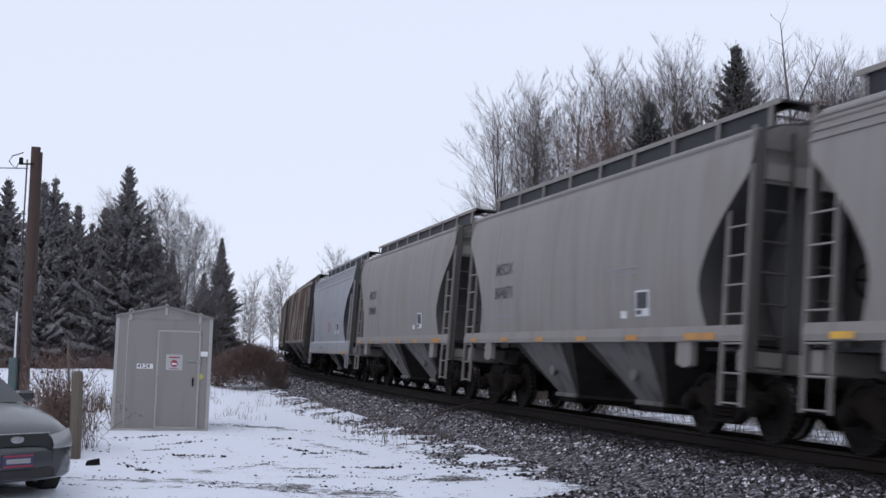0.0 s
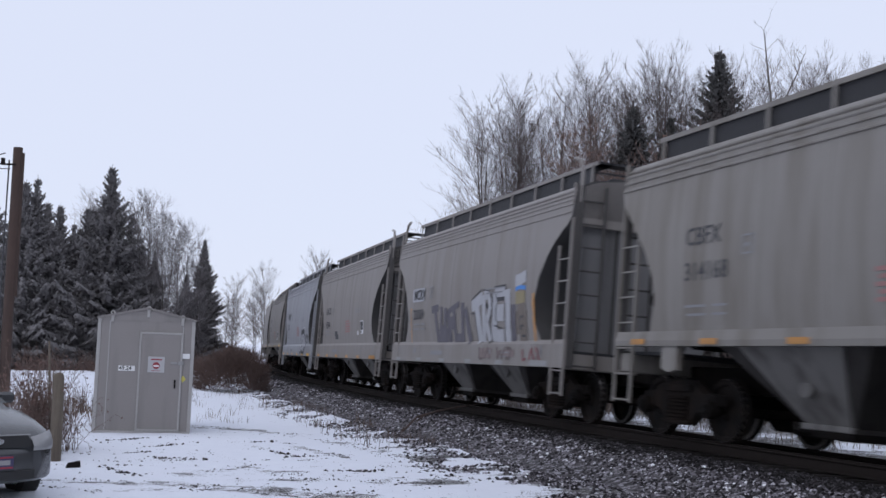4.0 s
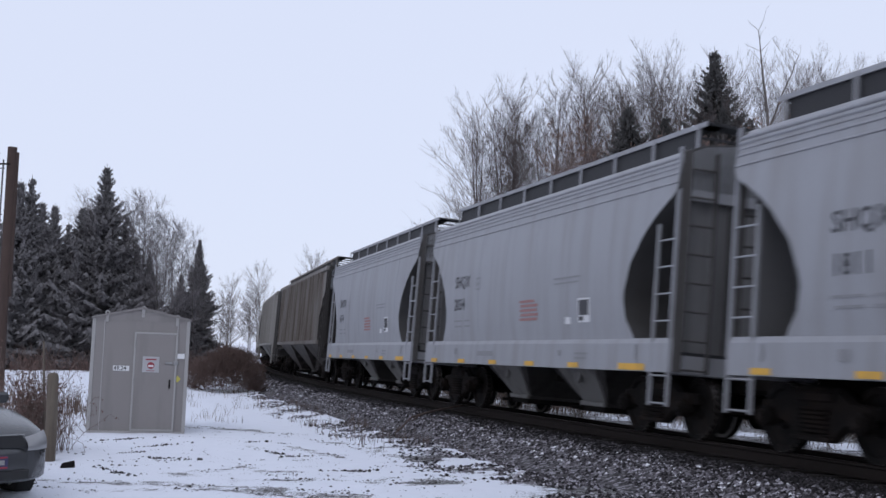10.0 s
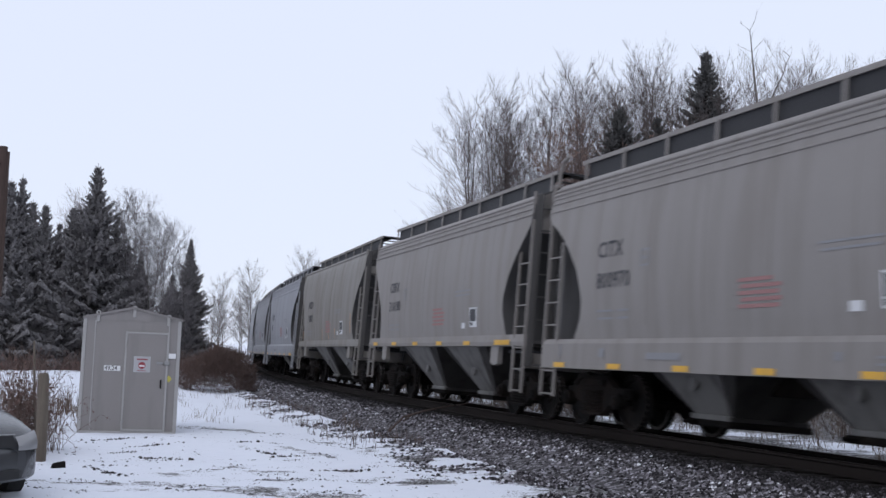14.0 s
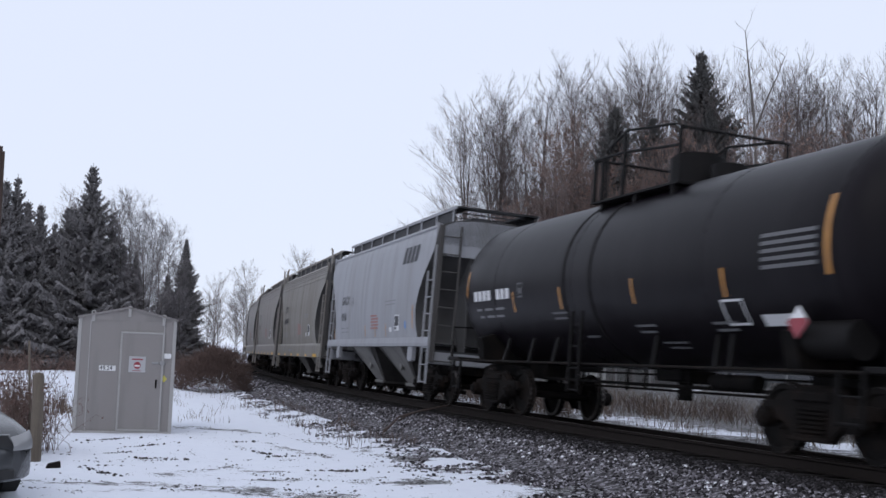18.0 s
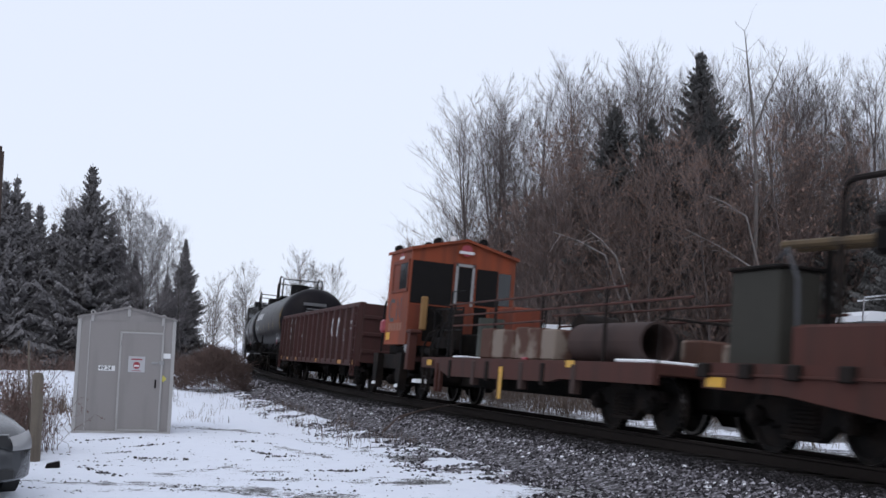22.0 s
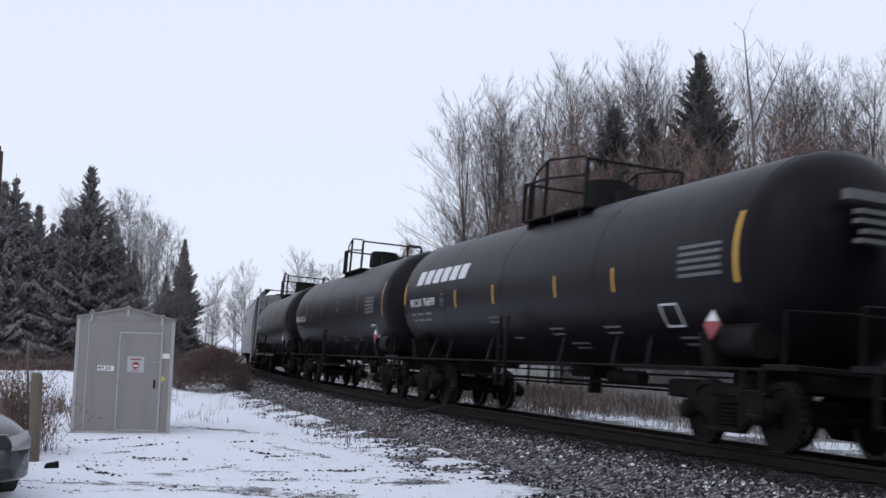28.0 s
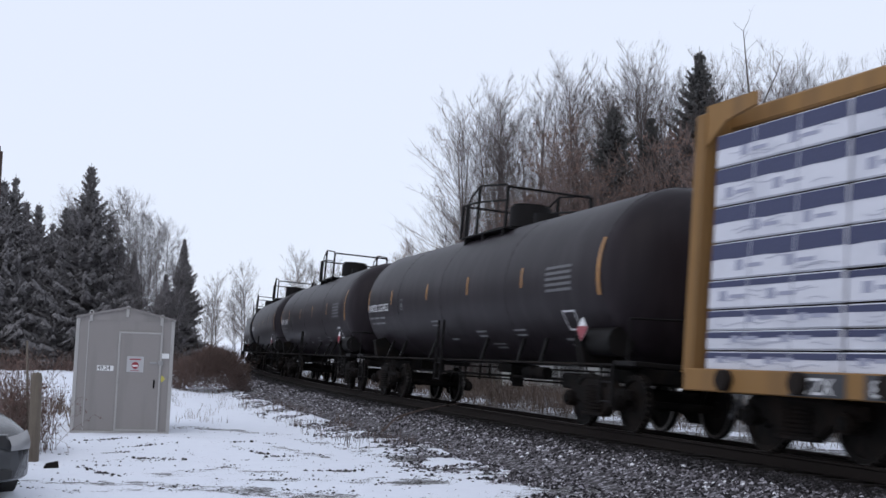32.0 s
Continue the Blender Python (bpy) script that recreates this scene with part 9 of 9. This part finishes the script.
def idler_flat():
    hl = 7.6
    e = thing("idler_flatcar", "rust-red fishbelly flatcar with steel support gates and red boxes", "flatcar", "freight train")
    rb = M["red_brown"]
    part("deck", Shape().box(-hl, hl, -1.40, 1.40, 0.96, 1.08, 0.02), make("worn_grey_deck", (0.16, 0.15, 0.145), 0.9, 0, 0.3, 2, 30, 0.2, (0.6, 0.6, 0.62), 0.6), e, "worn grey deck with patches of snow")
    out = [(hl, 1.10), (-hl, 1.10), (-hl, 0.80), (-5.9, 0.80), (-4.0, 0.62), (-3.2, 0.30), (1.9, 0.28), (5.9, 0.72), (hl, 0.76)]
    for sg in (1, -1):
        part("side_sill", Shape().plate(out, "y", sg * 1.46 - 0.035, sg * 1.46 + 0.035), rb, e, "fishbelly side sill")
        part("sill_flange", Shape().box(-hl, hl, sg * 1.46 - 0.06, sg * 1.46 + 0.07, 0.93, 0.965, 0.005), rb, e)
        for x in np.arange(-hl + 0.4, hl, 0.92):
            part("stake_pocket", lambda: Shape().box(-0.11, 0.11, -0.02, 0.10, 0.90, 1.09, 0.015), M["rail"], e, at=Matrix.Translation((x, sg * 1.49, 0)), key="stake_pocket")

    def gate(x, thick):
        for sg in (1, -1):
            post = Shape().box(x - thick, x - thick * 0.4, sg * 1.28 - 0.14, sg * 1.28 + 0.14, 1.06, 3.40, 0.01).box(x + thick * 0.4, x + thick, sg * 1.28 - 0.14, sg * 1.28 + 0.14, 1.06, 3.40, 0.01)
            post.box(x - thick * 0.5, x + thick * 0.5, sg * 1.28 - 0.05, sg * 1.28 + 0.05, 1.06, 3.40)
            part("gate_post", post, rb, e, "rust-red channel-steel gate post")
            part("gate_knee", Shape().plate([(x - thick, 1.06), (x - thick - 0.42, 1.06), (x - thick, 2.2)], "y", sg * 1.28 - 0.015, sg * 1.28 + 0.015), M["rail"], e)
        part("gate_beam", Shape().plate([(-1.14, 3.02), (-1.0, 3.14), (-0.75, 3.20), (0.75, 3.20), (1.0, 3.14), (1.14, 3.02), (1.42, 3.02), (1.42, 3.42), (-1.42, 3.42), (-1.42, 3.02)], "x", x - thick * 0.8, x + thick * 0.8), rb, e, "rust-red gate beam with rounded shoulders")
    gate(3.75, 0.22)
    for sg in (1, -1):
        part("red_box", Shape().box(3.38, 4.06, sg * 1.16 - 0.27, sg * 1.16 + 0.27, 3.425, 3.86, 0.02), M["red"], e, "dull red steel box")
    gate(-4.75, 0.18)
    part("yellow_box", Shape().box(-5.1, -4.4, -1.42, -0.87, 3.425, 3.86, 0.02), M["yellow"], e, "yellow steel box")
    s = Shape()
    for a, b, c, d in ((1.02, 1.10, 3.42, 3.86), (1.34, 1.42, 3.42, 3.86), (1.02, 1.42, 3.76, 3.86)):
        s.box(-4.81, -4.69, a, b, c, d)
    part("top_loop", s, M["rail"], e)
    part("top_lug", Shape().box(-4.85, -4.65, 0.35, 0.7, 3.42, 3.56, 0.02), M["rail"], e)
    part("deck_cradle", Shape().plate([(3.4, 1.08), (3.3, 1.75), (3.15, 1.78), (2.8, 1.45), (2.0, 1.20), (1.2, 1.1), (1.2, 1.08)], "y", -0.9, 0.9), M["rail"], e, "curved boom cradle")
    part("deck_winch", Shape().box(0.3, 0.9, -0.6, 0.2, 1.08, 1.5, 0.06).disc((0.6, -0.2, 1.55), "y", 0.24, 0.7, 16), M["truck"], e)
    part("deck_post", Shape().box(-0.75, -0.45, -0.95, -0.65, 1.08, 2.5, 0.03), M["rail"], e, "rusty upright post")
    part("cable", Shape().tube([(-0.6, -0.7, 2.5), (-0.95, -0.7, 2.3), (-1.25, -0.7, 1.7), (-1.2, -0.7, 1.1)], 0.03, 6), M["hose"], e)
    part("cabinet", Shape().box(6.55, 7.6, 0.45, 1.12, 1.08, 2.36, 0.03), make("olive_cabinet_paint", (0.038, 0.036, 0.030), 0.8, 0, 0.2, 3, 30, 0.1, spec=0.2), e, "dull olive-grey steel cabinet")
    part("cabinet_lid", Shape().box(6.51, 7.62, 0.4, 1.17, 2.36, 2.41, 0.015), M["truck"], e)
    part("red_bin", Shape().box(4.6, 6.3, 0.1, 1.12, 1.08, 1.62, 0.04), rb, e, "low rust-red bin")
    part("hoop", Shape().tube([(6.05, 0.6, 1.58), (6.05, 0.6, 3.30), (5.98, 0.6, 3.45), (5.85, 0.6, 3.50), (4.3, 0.6, 3.46)], 0.04, 8), M["rail"], e, "bent rusty pipe hoop")
    part("boom_tip", Shape().tube([(7.2, 0.6, 2.76), (4.2, 0.6, 2.66)], 0.06, 8).tube([(7.2, 0.35, 2.74), (4.2, 0.35, 2.64)], 0.05, 8), M["boom"], e, "grimy yellowish boom tip")
    part("boom_head", Shape().box(4.25, 5.2, 0.1, 0.9, 2.45, 2.78, 0.06), M["grime"], e)
    part("boom_head_cover", Shape().box(4.4, 5.2, 0.1, 0.9, 2.78, 2.95, 0.05), M["truck"], e)
    for x in (6.5, 4.6):
        part("mast", Shape().tube([(x, 0.4, 1.1), (x, 0.4, 2.65)], 0.06, 8), M["grime"], e)
    part("hose_loop", Shape().tube([(6.9, 0.9, 2.5), (6.6, 1.0, 2.62), (6.3, 1.05, 2.2), (6.2, 1.1, 1.6)], 0.03, 6), M["hose"], e)
    part("deck_snow", Shape().box(1.4, 2.6, 0.5, 1.3, 1.082, 1.12, 0.015), M["snow_cap"], e)
    side = Side(e, lambda z: 1.502)
    side.bars([(hl - 0.1, 0.78, 0.4, 0.13), (2.9, 0.74, 0.5, 0.13), (-3.0, 0.55, 0.55, 0.16), (-hl + 1.3, 0.75, 0.5, 0.16)], M["yellow"], "reflector")
    side.bars([(-0.35, 0.45, 0.17, 0.62)], M["yellow"], "reflector")
    side.bars([(-3.72, 0.52, 0.50, 0.30)], M["mark_grey"], "panel")
    Side(e, lambda z: 1.506).bars([(-3.75, 0.55, 0.2, 0.24), (-3.99, 0.55, 0.2, 0.24)], M["mark_dark"], "panel")
    part("centre_sill", Shape().box(-hl, hl, -0.35, 0.35, 0.5, 0.96, 0.03), M["grime"], e)
    for sx in (1, -1):
        coupler(e, sx * (hl + 0.05), sx)
        truck(e, sx * (hl - 1.55))
    return e, hl - 1.55


def lumber_car():
    hl = 11.0
    e = thing("centrebeam_lumber_car", "ochre centre-beam flatcar loaded with wrapped lumber packs", "lumber car", "freight train")
    mat = M["lumber_yellow"]
    part("deck", Shape().box(-hl, hl, -1.40, 1.40, 0.80, 1.0, 0.02), mat, e)
    for sg in (1, -1):
        part("side_sill", Shape().box(-hl, hl, sg * 1.43 - 0.04, sg * 1.43 + 0.05, 0.72, 1.02, 0.015), mat, e)
        for x in np.arange(-hl + 0.7, hl, 1.45):
            part("winch", lambda: Shape().disc((0, 0, 0.88), "y", 0.13, 0.12, 14).box(-0.09, 0.09, -0.05, 0.05, 0.74, 0.92, 0.02), M["rail"], e, at=Matrix.Translation((x, sg * 1.53, 0)), key="winch", smooth=True)
    for sx in (1, -1):
        part("bulkhead", Shape().plate([(-1.42, 0.95), (1.42, 0.95), (1.42, 4.58), (1.2, 4.72), (-1.2, 4.72), (-1.42, 4.58)], "x", sx * (hl - 0.06) - 0.06, sx * (hl - 0.06) + 0.06), mat, e, "ochre end bulkhead")
        for y in (-1.36, -0.45, 0.45, 1.36):
            part("bulkhead_rib", Shape().box(sx * hl - 0.09, sx * hl + 0.12, y - 0.06, y + 0.06, 0.95, 4.6, 0.015), mat, e)
        part("bulkhead_knee", Shape().plate([(0, 4.70), (-1.1, 4.70), (-1.1, 4.52), (-0.45, 4.42), (0, 4.1)], "y", -1.40, -1.34).plate([(0, 4.70), (-1.1, 4.70), (-1.1, 4.52), (-0.45, 4.42), (0, 4.1)], "y", 1.34, 1.40), mat, e,
             at=Matrix.Translation((sx * (hl - 0.1), 0, 0)) @ (Matrix.Identity(4) if sx > 0 else Matrix.Rotation(math.pi, 4, "Z")))
        coupler(e, sx * (hl + 0.05), sx)
        truck(e, sx * (hl - 1.9))
    part("centre_beam", Shape().box(-hl, hl, -0.12, 0.12, 1.0, 1.4, 0.02).box(-hl, hl, -1.0, 1.0, 4.42, 4.68, 0.03), mat, e)
    for x in np.linspace(-hl + 1, hl - 1, 9):
        part("beam_post", lambda: Shape().box(-0.08, 0.08, -0.1, 0.1, 1.0, 4.4), mat, e, at=Matrix.Translation((x, 0, 0)), key="beam_post")
    wrap = make("white_lumber_wrap", (0.60, 0.605, 0.66), 0.45, 0, 0.10, 2.5, 12, 0.5, (0.45, 0.46, 0.52), 0.5, bump_scale=1)
    crease = make("grey_wrap_crease", (0.36, 0.37, 0.44), 0.6, 0, 0.2, 6, 30, 0.0)
    band = make("navy_wrap_band", (0.030, 0.036, 0.095), 0.5, 0, 0.15, 3, 20, 0.3)
    M["print"] = make("pale_blue_wrap_print", (0.30, 0.31, 0.40), 0.6, 0, 0.2, 8, 40, 0.0)
    rows = [(1.01, 0.25), (1.28, 0.25), (1.54, 0.27), (1.83, 0.38), (2.23, 0.49), (2.74, 0.48), (3.24, 0.52), (3.78, 0.46)]
    rnd = random.Random(5)
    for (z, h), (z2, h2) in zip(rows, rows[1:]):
        # Dark strip stands in for the shade in each gap between layers.
        part("dunnage", Shape().box(-hl + 0.35, hl - 0.35, 0.2, 1.315, z + h - 0.012, z2 + 0.012), M["grime"], e, "dark strip in place of the shade between the layers")
    for k, (z, h) in enumerate(rows):
        for j in range(8):
            a = hl - 0.32 - 2.66 * j
            for sg in (1, -1):
                o = rnd.uniform(-0.015, 0.02)
                y0, y1 = (0.16, 1.34 + o) if sg > 0 else (-1.34 - o, -0.16)
                pk = part("lumber_pack", Shape().box(a - 2.62, a, y0, y1, z, z + h, 0.02), wrap, e, "white-wrapped lumber pack with a navy band")
                if sg > 0:
                    s = Shape()
                    hb = 0.20 if h > 0.4 else 0.075
                    us = [0.01 + 2.60 * q / 9 for q in range(10)]
                    s.grid([[(a - u, y1 + 0.004, z + h - 0.02 - hb * rnd.choice((0.97, 1.0, 1.02, 1.05))) for u in us], [(a - u, y1 + 0.004, z + h - 0.016) for u in us]])
                    c = Shape()
                    for _ in range(7):
                        u0, v0 = rnd.uniform(0.1, 2.2), rnd.uniform(0.06, max(0.08, h - hb - 0.06))
                        c.grid([[(a - u0 - q * 0.12, y1 + 0.005, z + v0 + 0.018 * math.sin(q * 1.7 + u0 * 9) + o) for q in range(4)] for o in (0, 0.012)])
                    for u in (0.86, 1.74):
                        c.grid([[(a - u - 0.015, y1 + 0.006, z + 0.01), (a - u, y1 + 0.006, z + h * 0.5), (a - u - 0.01, y1 + 0.006, z + h - 0.01)], [(a - u + 0.015, y1 + 0.006, z + 0.01), (a - u + 0.03, y1 + 0.006, z + h * 0.5), (a - u + 0.02, y1 + 0.006, z + h - 0.01)]])
                    part("wrap_crease", c, crease, pk, kind="stuff")
                    part("wrap_band", s, band, pk)
                    m = Shape()
                    for u in (0.25 + 0.3 * (k % 3), 1.25 + 0.3 * (k % 3)):
                        m.box(a - u - 0.16, a - u, y1 + 0.001, y1 + 0.006, z + 0.10, z + 0.10 + min(0.14, h * 0.35))
                        m.box(a - u - 0.55, a - u - 0.22, y1 + 0.001, y1 + 0.006, z + 0.13, z + 0.15 + 0.03)
                    part("wrap_print", m, M["print"], pk)
    side = Side(e, lambda z: 1.482)
    side.bars([(hl - 2.25, 0.73, 0.95, 0.27), (hl - 3.5, 0.73, 0.8, 0.27)], M["mark_dark"], "patch")
    top = Side(e, lambda z: 1.492)
    top.words("TTZX", hl - 2.32, 0.76, 0.2, M["mark_white"])
    top.words("86", hl - 3.6, 0.76, 0.2, M["mark_white"])
    part("centre_sill", Shape().box(-hl, hl, -0.35, 0.35, 0.45, 0.8, 0.03), M["grime"], e)
    return e, hl - 1.9


def build_train():
    """Cars from front to rear with the place of each one's centre on the moving train's own scale."""
    S, Mm = "S", "M"
    cars = []

    def hop(at, *a, **k):
        cars.append((small_hopper(*a, **k), at))
    lab_w, lab_g = "white two-bay covered hopper car with deep side sills", "grey-white two-bay covered hopper car, its hoppers in view"
    cars.append((ribbed_hopper(M["rusty"], "rust-streaked brown ribbed hopper car", "dirty"), 468.0))
    cars.append((ribbed_hopper(M["rusty"], "rust-streaked brown ribbed hopper car", "dirty"), 448.4))
    hop(432.2, S, M["white_blue"], lab_w, {"tape": "amber"})
    hop(418.9, Mm, M["white_grey"], lab_g, {"tape": "amber", "code": "MSOX", "number": "804860"})
    hop(405.8, Mm, M["white_grey"], lab_g, {"tape": "amber", "code": "MSOX", "number": "804871"})
    hop(392.8, Mm, M["white_grey"], lab_g, {"tape": "yellow", "code": "CBFX", "number": "314235", "step": 1})
    hop(379.5, S, M["white_blue"], "white two-bay covered hopper car with black spray paint", {"tape": "yellow", "code": "SHQX", "number": "2030", "tag": "loops"})
    hop(366.5, S, M["white_grey"], "grey-white two-bay covered hopper car with orange reflectors", {"tape": "amber", "code": "GACX", "number": "13544", "arch": 1, "text_z": 2.48, "smudge": 1})
    hop(353.3, S, M["white_grey"], "grey-white two-bay covered hopper car with sprayed lettering", {"code": "MCRX", "number": "20089", "arch": 1, "tag": "block", "tape": "mark_dim", "text_z": 2.5, "text_off": 0.016})
    hop(339.6, Mm, M["white_old"], lab_g, {"tape": "amber", "code": "CBFX", "number": "314168", "step": 1})
    hop(326.6, Mm, M["white_old"], lab_g, {"code": "MCRX", "number": "110817"})
    cars.append((ribbed_hopper(M["rib_light"], "light-grey ribbed four-bay hopper car", "clean"), 310.9))
    cars.append((ribbed_hopper(M["rib_dark"], "weathered grey ribbed hopper car with rust stains", "dirty"), 292.0))
    hop(276.2, S, M["white_blue"], lab_w, {"tape": "yellow", "code": "SHQX", "number": "1674"})
    hop(263.1, S, M["white_blue"], lab_w, {"tape": "yellow", "code": "SHQX", "number": "2034"})
    hop(249.9, S, M["white_blue"], lab_w, {"tape": "yellow", "code": "SHQX", "number": "1811"})
    hop(236.9, S, M["white_blue"], lab_w, {"tape": "yellow", "code": "SHQX", "number": "1987"})
    hop(223.7, Mm, M["white_old"], lab_g, {"code": "MCRX", "number": "110812"})
    hop(210.5, Mm, M["white_grey"], lab_g, {"tape": "yellow", "code": "CBFX", "number": "314180", "step": 1})
    hop(197.9, S, M["white_grey"], lab_w, {"tape": "yellow", "code": "CITX", "number": "800970", "arch": 1})
    hop(184.6, S, M["white_grey"], lab_w, {"tape": "yellow", "code": "CITX", "number": "800977", "arch": 1})
    hop(171.6, S, M["white_old"], lab_w, {"tape": "yellow", "code": "CITX", "number": "800984", "arch": 1})
    hop(158.5, Mm, M["white_blue"], "white two-bay covered hopper car with a large dark logo", {"code": "GACX", "number": "9918", "logo": 1, "text_z": 2.6})
    cars.append((tank_car("black tank car with pale spill stains and white panels", {"band": 1, "tape": "amber", "clean": 1}, 6.75), 144.3))
    cars.append((tank_car("glossy black tank car with a white block logo", {"logo": 1, "code": "PROX 75559", "tape": "yellow", "clean": 1}), 127.7))
    cars.append((gondola(), 110.3))
    cars.append((work_car(), 92.4))
    cars.append((idler_flat(), 75.65))
    cars.append((pellet_hopper(), 57.9))
    lab_t = "black tank car with amber reflectors and white lettering"
    cars.append((tank_car(lab_t, {"code": "NATX 252536", "clean": 1}), 38.75))
    cars.append((tank_car(lab_t, {"code": "NATX 252518", "clean": 1}), 20.5))
    cars.append((tank_car("black tank car with a white block logo and yellow reflectors", {"logo": 1, "code": "PROX 76699", "tape": "yellow", "clean": 1}), 3.5))
    cars.append((tank_car(lab_t, {"code": "NATX 253458"}), -14.45))
    cars.append((tank_car(lab_t, {"code": "NATX 252469"}), -32.3))
    cars.append((tank_car(lab_t, {"code": "NATX 252452"}), -50.3))
    cars.append((lumber_car(), -71.3))
    return cars


build_ground()
build_track()
build_stones()
build_trees()
build_brush()
build_shed()
build_posts()
build_fence()
build_sedan()
build_yard()
TRAIN = build_train()


def motions():
    for (car, half), mark in TRAIN:
        walk(car, [(t, car_pose(mark + SPEED * (t - T0), half)) for t in range(0, 33)])
    # wheels roll: those that stand at the same place of their trucks turn alike and share one set of keys
    first = {}
    for wheel, place in WHEELS:
        if place not in first:
            flip = Matrix.Rotation(math.pi, 4, "Z") if place[1] > 0 else Matrix.Identity(4)
            walk(wheel, [(f / FPS, Matrix.Translation(place) @ Matrix.Rotation(SPEED * f / FPS / place[2], 4, "Y") @ flip) for f in range(int(SECONDS * FPS) + 1)])
            first[place] = wheel
        else:
            wheel.rotation_mode = "QUATERNION"
            keys, given = wheel.animation_data_create(), first[place].animation_data
            keys.action, keys.action_slot = given.action, given.action_slot


motions()
